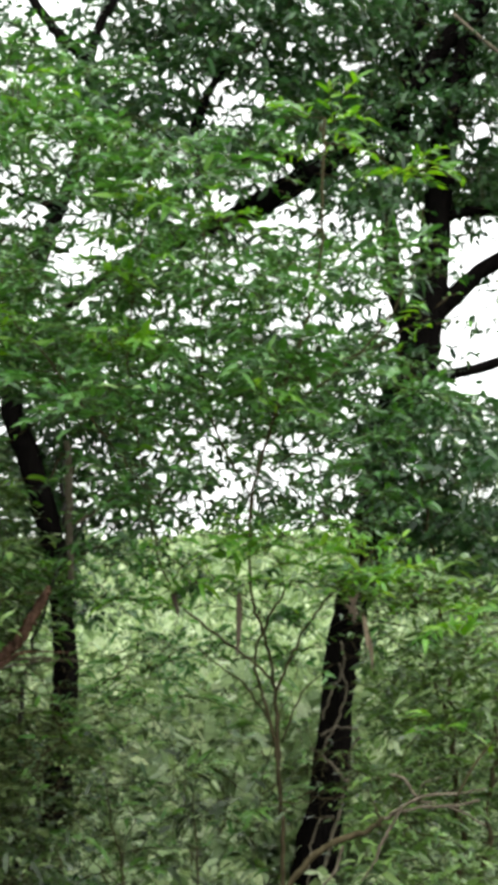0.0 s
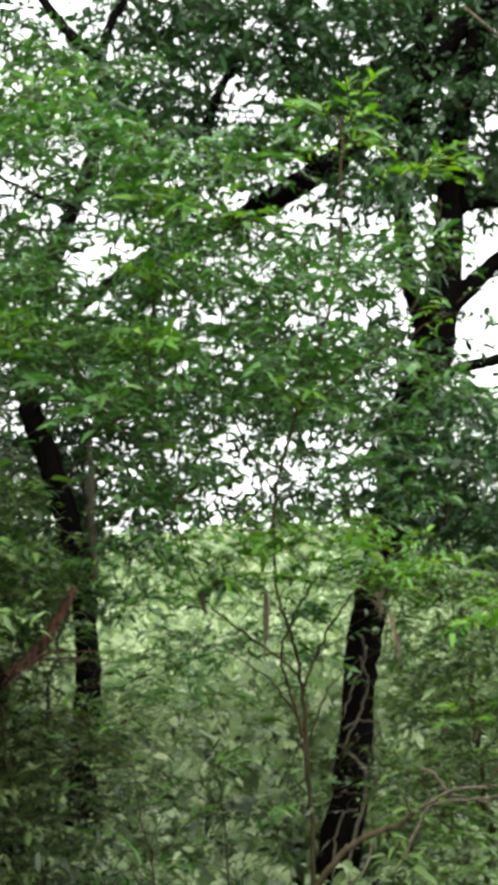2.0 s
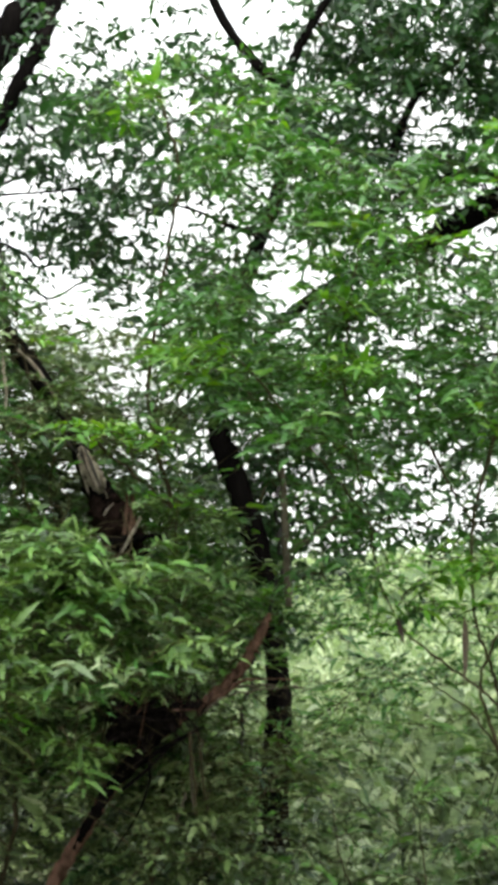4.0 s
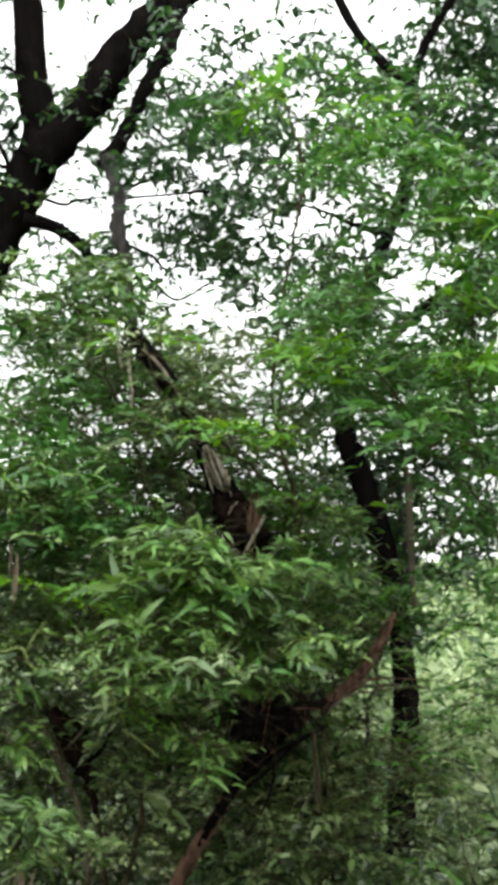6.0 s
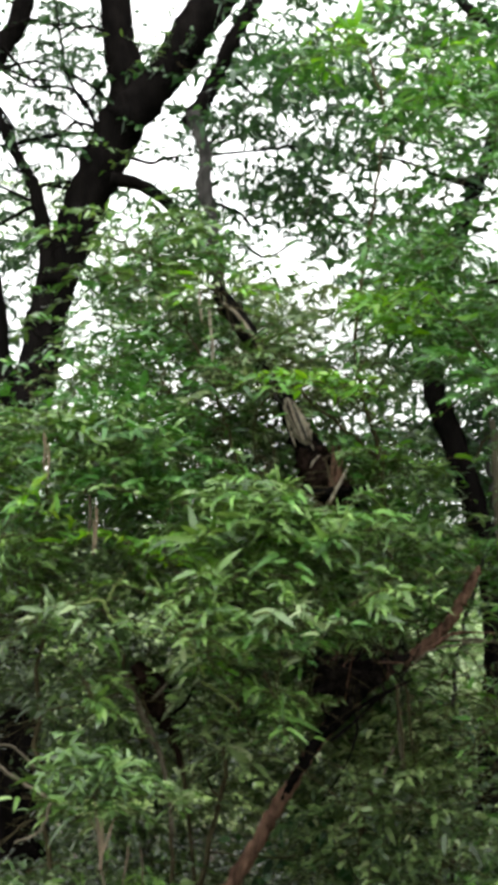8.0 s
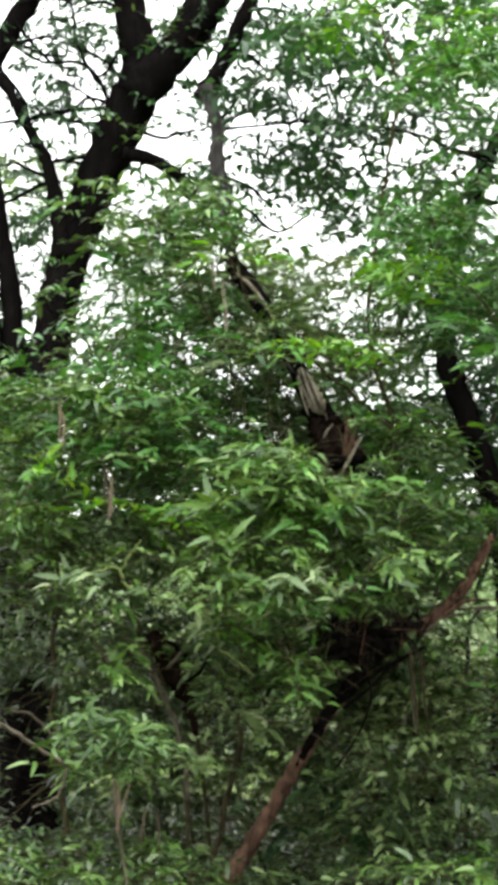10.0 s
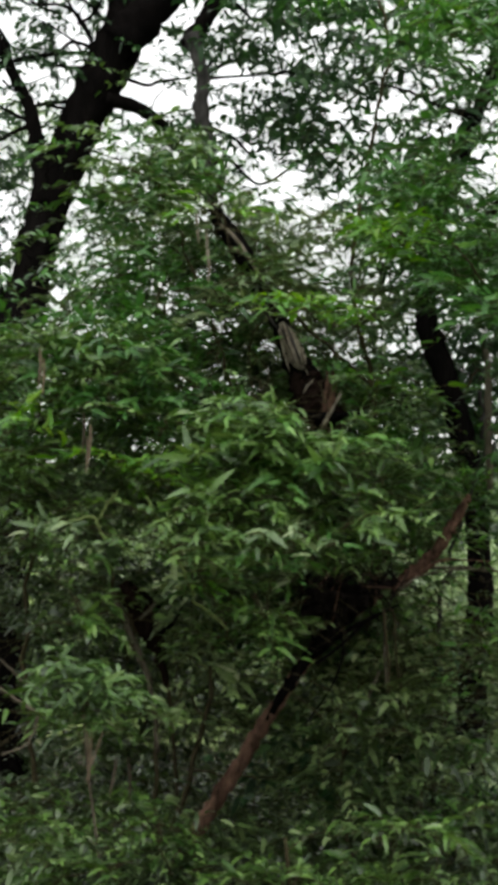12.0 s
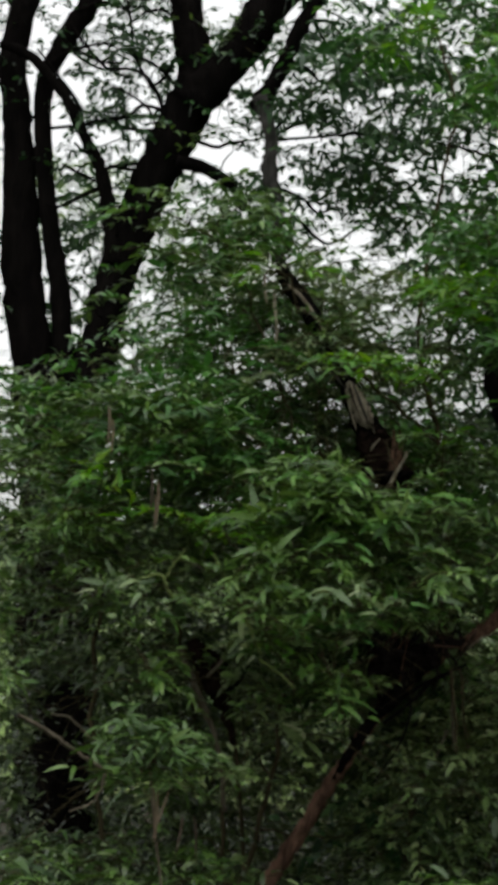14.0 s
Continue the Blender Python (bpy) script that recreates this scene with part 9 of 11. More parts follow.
shaded_shrub.clump(-1.20, 7.09, 0.58, 0.14, 11, "olive")
shaded_shrub.clump(-1.71, 6.42, 0.12, 0.11, 14, "olive")
shaded_shrub.clump(-1.76, 6.36, 0.50, 0.14, 12, "olive")
shaded_shrub.clump(-1.95, 6.31, 0.80, 0.16, 13, "olive")
shaded_shrub.clump(-1.67, 6.72, 0.28, 0.11, 13, "olive")
shaded_shrub.clump(-1.44, 7.36, 0.28, 0.17, 16, "olive")
shaded_shrub.clump(-2.07, 7.22, 0.08, 0.19, 9, "olive")
shaded_shrub.clump(-1.40, 6.87, 0.98, 0.17, 9, "olive")
shaded_shrub.clump(-1.89, 6.76, 0.41, 0.17, 14, "olive")
shaded_shrub.clump(-1.62, 6.92, 0.73, 0.12, 15, "olive")
shaded_shrub.clump(-1.73, 6.67, 0.59, 0.12, 16, "olive")
shaded_shrub.clump(-2.16, 7.06, 0.59, 0.16, 12, "olive")
shaded_shrub.clump(-1.21, 6.88, 0.18, 0.12, 11, "olive")
shaded_shrub.clump(-1.55, 7.13, -0.03, 0.16, 11, "olive")
shaded_shrub.clump(-1.26, 7.48, 0.29, 0.15, 15, "olive")
shaded_shrub.clump(-1.59, 7.42, 0.44, 0.15, 13, "olive")
shaded_shrub.clump(-2.15, 7.01, 0.36, 0.14, 9, "olive")
shaded_shrub.clump(-1.23, 7.23, 0.98, 0.18, 10, "olive")
shaded_shrub.clump(-1.83, 6.69, 1.03, 0.13, 9, "olive")
shaded_shrub.clump(-1.25, 7.03, 0.61, 0.16, 14, "olive")
shaded_shrub.clump(-1.41, 6.97, 0.70, 0.17, 11, "olive")
shaded_shrub.clump(-1.21, 7.25, 0.77, 0.15, 10, "olive")
shaded_shrub.clump(-1.68, 7.15, 1.03, 0.17, 12, "olive")
shaded_shrub.clump(-1.91, 6.27, 1.05, 0.11, 11, "olive")
shaded_shrub.clump(-2.05, 6.66, 0.04, 0.14, 11, "olive")
shaded_shrub.clump(-2.02, 7.18, -0.10, 0.14, 14, "olive")
shaded_shrub.clump(-2.02, 7.32, 0.65, 0.15, 14, "olive")
shaded_shrub.clump(-1.82, 7.33, -0.08, 0.14, 11, "olive")
shaded_shrub.clump(-1.45, 6.55, 0.38, 0.12, 13, "olive")
shaded_shrub.clump(-1.70, 6.76, 0.90, 0.14, 11, "olive")
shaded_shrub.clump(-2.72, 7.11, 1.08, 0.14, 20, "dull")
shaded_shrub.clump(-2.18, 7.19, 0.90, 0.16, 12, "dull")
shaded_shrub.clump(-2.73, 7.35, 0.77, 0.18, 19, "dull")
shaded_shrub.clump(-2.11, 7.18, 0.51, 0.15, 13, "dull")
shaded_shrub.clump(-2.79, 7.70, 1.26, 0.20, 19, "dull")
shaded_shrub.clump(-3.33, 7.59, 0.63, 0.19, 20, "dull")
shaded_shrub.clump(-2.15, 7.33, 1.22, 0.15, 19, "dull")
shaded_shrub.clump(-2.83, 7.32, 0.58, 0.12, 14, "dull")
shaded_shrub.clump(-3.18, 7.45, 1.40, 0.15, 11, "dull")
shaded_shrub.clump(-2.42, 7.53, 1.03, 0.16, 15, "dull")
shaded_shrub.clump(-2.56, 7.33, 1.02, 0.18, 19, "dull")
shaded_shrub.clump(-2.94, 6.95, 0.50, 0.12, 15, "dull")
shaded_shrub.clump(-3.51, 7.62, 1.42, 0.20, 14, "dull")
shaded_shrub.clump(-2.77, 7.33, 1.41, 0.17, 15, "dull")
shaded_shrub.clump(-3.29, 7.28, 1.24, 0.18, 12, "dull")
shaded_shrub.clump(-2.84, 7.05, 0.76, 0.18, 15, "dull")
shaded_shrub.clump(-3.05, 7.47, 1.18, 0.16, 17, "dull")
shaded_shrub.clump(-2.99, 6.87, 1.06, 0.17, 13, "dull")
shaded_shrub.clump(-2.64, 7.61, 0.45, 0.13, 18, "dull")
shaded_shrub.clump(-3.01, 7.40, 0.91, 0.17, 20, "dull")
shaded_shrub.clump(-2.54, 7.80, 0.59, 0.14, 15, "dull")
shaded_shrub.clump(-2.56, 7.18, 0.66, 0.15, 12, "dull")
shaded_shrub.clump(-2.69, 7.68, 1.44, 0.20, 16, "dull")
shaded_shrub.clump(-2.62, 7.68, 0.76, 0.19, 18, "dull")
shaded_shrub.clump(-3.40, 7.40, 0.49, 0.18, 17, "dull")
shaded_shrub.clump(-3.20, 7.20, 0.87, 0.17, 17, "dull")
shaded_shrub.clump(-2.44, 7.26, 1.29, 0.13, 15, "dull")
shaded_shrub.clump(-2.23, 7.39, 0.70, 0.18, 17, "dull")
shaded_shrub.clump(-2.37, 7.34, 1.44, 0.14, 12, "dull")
shaded_shrub.clump(-1.06, 6.65, 1.48, 0.12, 9, "broad")
shaded_shrub.clump(-1.36, 7.37, 1.21, 0.12, 10, "broad")
shaded_shrub.clump(-1.35, 7.38, 2.00, 0.13, 9, "broad")
shaded_shrub.clump(-1.27, 7.40, 1.77, 0.12, 11, "broad")
shaded_shrub.clump(-1.33, 7.06, 1.68, 0.15, 10, "broad")
shaded_shrub.clump(-1.24, 6.98, 1.44, 0.10, 8, "broad")
shaded_shrub.clump(-1.30, 6.90, 1.93, 0.14, 8, "broad")
shaded_shrub.clump(-1.20, 7.04, 1.05, 0.13, 9, "broad")
shaded_shrub.clump(-1.25, 6.60, 2.27, 0.11, 8, "broad")
shaded_shrub.clump(-0.78, 7.53, 0.68, 0.17, 4, "weed")
shaded_shrub.clump(-0.54, 7.27, 0.40, 0.11, 5, "weed")
shaded_shrub.clump(-0.60, 7.23, 0.18, 0.12, 6, "weed")
shaded_shrub.clump(-0.92, 7.32, -0.06, 0.14, 5, "weed")
shaded_shrub.clump(-0.98, 7.33, 0.25, 0.12, 5, "weed")
shaded_shrub.clump(-0.77, 7.35, -0.24, 0.13, 8, "weed")
shaded_shrub.clump(-0.97, 6.86, 0.82, 0.10, 5, "weed")
shaded_shrub.clump(-0.60, 7.33, 1.02, 0.13, 5, "weed")
shaded_shrub.clump(-0.45, 7.18, 0.82, 0.16, 8, "weed")
shaded_shrub.clump(-0.49, 7.45, -0.07, 0.15, 8, "weed")
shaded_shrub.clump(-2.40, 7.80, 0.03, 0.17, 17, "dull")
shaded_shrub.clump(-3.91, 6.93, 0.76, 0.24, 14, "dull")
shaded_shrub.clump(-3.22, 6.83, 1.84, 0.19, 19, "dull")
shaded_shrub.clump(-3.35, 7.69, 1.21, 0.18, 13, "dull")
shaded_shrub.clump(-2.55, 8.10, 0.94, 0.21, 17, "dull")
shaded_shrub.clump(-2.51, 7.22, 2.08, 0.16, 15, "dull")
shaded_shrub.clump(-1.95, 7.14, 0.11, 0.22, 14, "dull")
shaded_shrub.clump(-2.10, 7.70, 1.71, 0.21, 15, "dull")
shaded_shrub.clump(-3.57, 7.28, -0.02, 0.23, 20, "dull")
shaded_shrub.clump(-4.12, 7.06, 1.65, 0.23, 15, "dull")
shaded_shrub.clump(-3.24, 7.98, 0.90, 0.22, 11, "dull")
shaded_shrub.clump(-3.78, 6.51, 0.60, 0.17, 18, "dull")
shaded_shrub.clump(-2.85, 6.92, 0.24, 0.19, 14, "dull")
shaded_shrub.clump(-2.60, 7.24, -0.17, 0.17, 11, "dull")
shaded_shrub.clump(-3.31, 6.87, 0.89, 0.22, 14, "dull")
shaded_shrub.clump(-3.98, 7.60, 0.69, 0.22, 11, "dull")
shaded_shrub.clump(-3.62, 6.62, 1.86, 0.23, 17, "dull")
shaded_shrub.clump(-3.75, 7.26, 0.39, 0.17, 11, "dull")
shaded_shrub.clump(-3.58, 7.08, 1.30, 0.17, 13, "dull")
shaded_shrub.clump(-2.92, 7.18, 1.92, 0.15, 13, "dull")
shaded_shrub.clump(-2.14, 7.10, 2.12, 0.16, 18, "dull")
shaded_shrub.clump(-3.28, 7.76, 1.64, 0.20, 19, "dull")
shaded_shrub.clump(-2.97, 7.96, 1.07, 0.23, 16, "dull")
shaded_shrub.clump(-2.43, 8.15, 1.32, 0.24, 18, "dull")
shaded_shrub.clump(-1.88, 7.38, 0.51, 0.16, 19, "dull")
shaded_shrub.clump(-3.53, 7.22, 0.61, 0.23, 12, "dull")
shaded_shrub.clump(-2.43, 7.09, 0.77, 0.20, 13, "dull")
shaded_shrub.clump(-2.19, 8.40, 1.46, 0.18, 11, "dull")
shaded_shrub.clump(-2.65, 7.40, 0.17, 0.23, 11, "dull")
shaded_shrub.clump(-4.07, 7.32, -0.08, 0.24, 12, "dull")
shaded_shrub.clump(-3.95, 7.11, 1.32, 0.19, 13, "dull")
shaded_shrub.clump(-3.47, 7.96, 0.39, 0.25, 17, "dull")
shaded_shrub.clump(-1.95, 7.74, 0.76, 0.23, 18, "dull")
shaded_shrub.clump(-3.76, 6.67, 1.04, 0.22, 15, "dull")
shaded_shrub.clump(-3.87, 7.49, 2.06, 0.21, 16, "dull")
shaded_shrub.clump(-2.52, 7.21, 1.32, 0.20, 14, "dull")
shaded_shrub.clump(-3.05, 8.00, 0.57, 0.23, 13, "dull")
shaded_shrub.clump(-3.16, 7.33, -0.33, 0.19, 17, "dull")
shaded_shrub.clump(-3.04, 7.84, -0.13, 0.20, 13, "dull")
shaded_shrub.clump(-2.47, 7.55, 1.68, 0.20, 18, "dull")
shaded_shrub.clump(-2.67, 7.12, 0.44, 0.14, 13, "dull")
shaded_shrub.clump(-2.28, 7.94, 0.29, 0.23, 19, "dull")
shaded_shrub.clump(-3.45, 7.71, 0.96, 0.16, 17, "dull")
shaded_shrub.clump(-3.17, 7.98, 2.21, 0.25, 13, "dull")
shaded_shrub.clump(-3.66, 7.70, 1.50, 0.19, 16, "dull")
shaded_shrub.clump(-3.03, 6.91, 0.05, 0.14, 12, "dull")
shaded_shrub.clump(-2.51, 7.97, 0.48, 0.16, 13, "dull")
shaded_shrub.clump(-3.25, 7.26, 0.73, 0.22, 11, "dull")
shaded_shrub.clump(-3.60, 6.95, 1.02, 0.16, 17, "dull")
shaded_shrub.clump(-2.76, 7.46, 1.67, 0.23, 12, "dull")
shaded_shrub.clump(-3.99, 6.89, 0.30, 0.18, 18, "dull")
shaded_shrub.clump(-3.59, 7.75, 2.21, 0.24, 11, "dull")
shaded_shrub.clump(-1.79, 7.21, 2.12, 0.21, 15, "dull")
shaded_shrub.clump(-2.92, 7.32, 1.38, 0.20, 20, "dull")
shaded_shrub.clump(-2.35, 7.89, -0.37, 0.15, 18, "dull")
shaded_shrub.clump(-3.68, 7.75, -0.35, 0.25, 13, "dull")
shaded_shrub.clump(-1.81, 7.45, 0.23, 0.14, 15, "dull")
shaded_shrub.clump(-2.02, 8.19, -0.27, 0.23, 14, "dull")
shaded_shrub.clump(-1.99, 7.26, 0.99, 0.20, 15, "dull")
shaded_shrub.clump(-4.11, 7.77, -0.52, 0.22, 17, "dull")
shaded_shrub.clump(-1.98, 8.09, 1.25, 0.17, 16, "dull")
shaded_shrub.clump(-3.43, 7.19, 0.28, 0.24, 19, "dull")
shaded_shrub.clump(-4.25, 7.52, 2.19, 0.18, 18, "dull")
shaded_shrub.clump(-2.43, 8.03, 1.34, 0.20, 15, "olive")
shaded_shrub.clump(-1.96, 7.20, -0.21, 0.18, 16, "olive")
shaded_shrub.clump(-2.02, 7.05, 1.00, 0.16, 9, "olive")
shaded_shrub.clump(-2.28, 7.45, 0.54, 0.18, 9, "olive")
shaded_shrub.clump(-2.02, 7.49, 0.29, 0.20, 12, "olive")
shaded_shrub.clump(-2.22, 7.51, -0.12, 0.14, 12, "olive")
shaded_shrub.clump(-2.62, 7.97, -0.12, 0.20, 10, "olive")
shaded_shrub.clump(-1.73, 7.10, 0.53, 0.13, 13, "olive")
shaded_shrub.clump(-2.16, 6.89, 0.86, 0.15, 14, "olive")
shaded_shrub.clump(-1.86, 7.33, 0.97, 0.20, 10, "olive")
shaded_shrub.clump(-2.10, 7.58, 1.21, 0.20, 11, "olive")
shaded_shrub.clump(-2.72, 7.65, -0.30, 0.20, 13, "olive")
shaded_shrub.clump(-2.17, 7.61, 0.70, 0.14, 11, "olive")
shaded_shrub.clump(-2.37, 7.30, 1.09, 0.16, 14, "olive")
shaded_shrub.clump(-2.46, 6.93, 0.92, 0.19, 10, "olive")
shaded_shrub.clump(-2.49, 7.97, 0.15, 0.21, 13, "olive")
shaded_shrub.clump(-2.57, 7.02, 1.41, 0.21, 11, "olive")
shaded_shrub.clump(-2.56, 7.20, 0.61, 0.21, 12, "olive")
shaded_shrub.clump(-1.90, 7.79, 1.36, 0.22, 11, "olive")
shaded_shrub.clump(-1.91, 7.67, -0.03, 0.20, 14, "olive")
shaded_shrub.clump(-2.63, 7.25, 0.02, 0.16, 10, "olive")
shaded_shrub.clump(-2.79, 7.60, 0.26, 0.19, 12, "olive")
shaded_shrub.clump(-2.06, 7.65, 1.50, 0.18, 13, "olive")
shaded_shrub.clump(-1.42, 7.58, 2.03, 0.21, 13, "dull")
shaded_shrub.clump(-1.53, 7.76, 1.52, 0.22, 18, "dull")
shaded_shrub.clump(-1.88, 7.66, 1.49, 0.16, 14, "dull")
shaded_shrub.clump(-1.76, 7.31, 2.32, 0.14, 12, "dull")
shaded_shrub.clump(-1.75, 7.89, 1.99, 0.19, 17, "dull")
shaded_shrub.clump(-1.59, 8.15, 2.43, 0.17, 12, "dull")
shaded_shrub.clump(-1.54, 8.34, 1.79, 0.15, 15, "dull")
shaded_shrub.clump(-1.85, 7.20, 2.01, 0.14, 16, "dull")
shaded_shrub.clump(-1.62, 8.00, 1.21, 0.20, 20, "dull")
shaded_shrub.clump(-1.86, 7.75, 1.75, 0.17, 18, "dull")
shaded_shrub.clump(-2.42, 7.97, 2.11, 0.16, 20, "dull")
shaded_shrub.clump(-3.46, 7.30, 1.63, 0.13, 19, "dull")
shaded_shrub.clump(-2.95, 7.17, 1.76, 0.15, 11, "dull")
shaded_shrub.clump(-1.60, 7.72, 1.73, 0.19, 13, "dull")
shaded_shrub.clump(-2.47, 7.81, 1.48, 0.17, 15, "dull")
shaded_shrub.clump(-1.33, 7.70, 1.68, 0.13, 15, "dull")
shaded_shrub.clump(-3.18, 6.78, 2.23, 0.17, 12, "dull")
shaded_shrub.clump(-2.51, 7.99, 1.81, 0.20, 11, "dull")
shaded_shrub.clump(-2.02, 7.18, 1.46, 0.13, 17, "dull")
shaded_shrub.clump(-3.73, 6.54, 2.26, 0.18, 17, "dull")
shaded_shrub.clump(-3.13, 7.64, 1.52, 0.15, 19, "dull")
shaded_shrub.clump(-2.66, 7.49, 1.89, 0.20, 16, "dull")
shaded_shrub.clump(-3.52, 6.63, 1.69, 0.17, 15, "dull")
shaded_shrub.clump(-2.84, 7.01, 1.99, 0.20, 16, "dull")
shaded_shrub.clump(-2.96, 7.44, 2.22, 0.16, 11, "dull")
shaded_shrub.clump(-2.03, 7.37, 2.23, 0.15, 14, "dull")
shaded_shrub.clump(-2.09, 7.41, 1.90, 0.19, 19, "dull")
shaded_shrub.clump(-3.23, 7.30, 1.61, 0.15, 14, "dull")
shaded_shrub.clump(-1.96, 7.25, 1.64, 0.18, 18, "dull")
shaded_shrub.clump(-1.83, 7.54, 1.49, 0.15, 18, "dull")
shaded_shrub.clump(-1.51, 7.41, 2.09, 0.14, 18, "dull")
shaded_shrub.clump(-2.65, 7.37, 2.14, 0.18, 20, "dull")
shaded_shrub.clump(-3.68, 6.84, 2.21, 0.14, 18, "dull")
shaded_shrub.clump(-2.56, 7.21, 1.52, 0.20, 19, "dull")
shaded_shrub.clump(-3.86, 6.93, 2.00, 0.16, 18, "dull")
shaded_shrub.clump(-3.37, 6.89, 2.06, 0.12, 19, "dull")
shaded_shrub.clump(-4.08, 7.01, 1.82, 0.21, 18, "dull")
shaded_shrub.clump(-2.30, 7.13, 2.29, 0.18, 15, "dull")
shaded_shrub.clump(-1.82, 7.24, 1.89, 0.12, 19, "dull")
shaded_shrub.clump(-1.79, 7.44, 2.30, 0.18, 16, "dull")
shaded_shrub.clump(-3.77, 6.84, 1.53, 0.18, 14, "dull")
shaded_shrub.clump(-1.59, 7.85, 1.51, 0.17, 14, "dull")
shaded_shrub.clump(-3.35, 7.13, 1.83, 0.15, 11, "dull")
shaded_shrub.clump(-3.45, 6.77, 1.47, 0.12, 15, "dull")
shaded_shrub.clump(-1.35, 8.05, 1.43, 0.14, 16, "dull")
shaded_shrub.clump(-3.73, 7.41, 1.82, 0.13, 13, "dull")
shaded_shrub.clump(-3.21, 7.38, 2.08, 0.19, 16, "dull")
shaded_shrub.clump(-1.78, 7.36, 2.08, 0.13, 19, "dull")
shaded_shrub.clump(-2.89, 7.64, 1.72, 0.17, 17, "dull")
shaded_shrub.clump(-3.11, 7.15, 1.52, 0.12, 15, "dull")
shaded_shrub.clump(-2.04, 7.02, 1.81, 0.11, 18, "dull")
shaded_shrub.clump(-2.04, 7.72, 1.56, 0.14, 18, "dull")
shaded_shrub.clump(-2.89, 6.62, 1.76, 0.12, 11, "dull")
shaded_shrub.clump(-2.52, 7.03, 1.70, 0.16, 16, "dull")
shaded_shrub.clump(-2.73, 7.22, 1.94, 0.12, 18, "dull")
shaded_shrub.clump(-2.85, 7.46, 1.48, 0.18, 13, "dull")
shaded_shrub.clump(-2.30, 7.36, 1.69, 0.16, 15, "dull")
shaded_shrub.clump(-2.32, 6.84, 1.87, 0.15, 19, "dull")
shaded_shrub.clump(-2.88, 7.21, 1.73, 0.19, 13, "dull")
shaded_shrub.clump(-1.97, 7.55, 1.77, 0.14, 15, "dull")
shaded_shrub.clump(-2.31, 6.83, 1.46, 0.11, 13, "dull")
shaded_shrub.clump(-2.20, 7.51, 1.49, 0.15, 14, "dull")
shaded_shrub.clump(-2.12, 7.97, 2.02, 0.17, 16, "dull")
shaded_shrub.clump(-3.09, 8.43, 1.85, 0.14, 15, "dull")
shaded_shrub.clump(-3.41, 7.85, 1.93, 0.17, 11, "dull")
shaded_shrub.clump(-3.71, 7.24, 1.54, 0.16, 13, "dull")
shaded_shrub.clump(-2.12, 8.36, 1.72, 0.20, 14, "dull")
shaded_shrub.clump(-2.47, 7.63, 1.87, 0.15, 13, "dull")
shaded_shrub.clump(-3.81, 7.78, 1.93, 0.20, 19, "dull")
shaded_shrub.clump(-1.92, 8.37, 2.00, 0.15, 20, "dull")
shaded_shrub.clump(-2.69, 7.92, 1.60, 0.16, 11, "dull")
shaded_shrub.clump(-3.87, 7.93, 1.70, 0.21, 18, "dull")
shaded_shrub.clump(-3.33, 7.43, 1.60, 0.16, 17, "dull")
shaded_shrub.clump(-2.19, 7.73, 1.78, 0.19, 15, "dull")
shaded_shrub.clump(-3.89, 7.01, 1.98, 0.13, 15, "dull")
shaded_shrub.clump(-3.17, 7.90, 2.00, 0.16, 12, "dull")
shaded_shrub.clump(-3.83, 7.33, 1.85, 0.17, 18, "dull")
shaded_shrub.clump(-3.01, 7.69, 1.78, 0.15, 16, "dull")
shaded_shrub.clump(-4.01, 7.27, 1.76, 0.16, 12, "dull")
shaded_shrub.clump(-3.57, 7.56, 1.52, 0.18, 19, "dull")
shaded_shrub.clump(-3.93, 7.13, 1.54, 0.19, 12, "dull")
shaded_shrub.clump(-2.79, 8.05, 2.00, 0.20, 12, "dull")
shaded_shrub.clump(-2.19, 7.95, 1.54, 0.16, 11, "dull")
shaded_shrub.clump(-2.52, 8.47, 2.00, 0.14, 14, "dull")
shaded_shrub.clump(-2.60, 8.39, 1.65, 0.15, 13, "dull")
shaded_shrub.clump(-1.78, 7.93, 1.76, 0.15, 13, "dull")
shaded_shrub.clump(-1.91, 8.05, 1.52, 0.15, 14, "dull")
shaded_shrub.clump(-3.47, 7.57, 1.81, 0.20, 18, "dull")
shaded_shrub.clump(-3.05, 7.99, 1.58, 0.20, 17, "dull")
shaded_shrub.clump(-3.46, 8.22, 1.58, 0.20, 14, "dull")
shaded_shrub.clump(-2.41, 7.48, 2.42, 0.15, 14, "dull")
shaded_shrub.clump(-2.51, 6.77, 2.13, 0.12, 15, "dull")
shaded_shrub.clump(-2.34, 7.35, 2.15, 0.13, 13, "dull")
shaded_shrub.clump(-2.34, 6.82, 2.01, 0.15, 10, "dull")
shaded_shrub.clump(-2.36, 7.08, 2.58, 0.13, 14, "dull")
shaded_shrub.clump(-2.90, 7.25, 2.39, 0.13, 11, "dull")
shaded_shrub.clump(-2.05, 7.35, 2.58, 0.11, 9, "dull")
shaded_shrub.clump(-2.71, 7.32, 1.95, 0.16, 14, "dull")
shaded_shrub.veil((-3.75, -3.1), (6.4, 7.4), (0.25, 1.65), 45, "dull")
shaded_shrub.finish()
low_plant = Plant("low_plant", -1.23, 5.11, float(ground_height(-1.23, 5.11)), "low green undergrowth with pointed leaves", "undergrowth", 111)
low_plant.stem("stem", [(-1.25, 5.21, -0.17, 0.0114), (-1.25, 5.21, 0.09, 0.0095), (-1.27, 5.20, 0.34, 0.0057)], TWIG, "", sides=6)
low_plant.clump(-1.07, 5.05, 0.17, 0.08, 11, "broad")
low_plant.clump(-0.75, 5.17, 0.10, 0.07, 9, "broad")
low_plant.clump(-1.09, 5.59, -0.22, 0.10, 8, "broad")
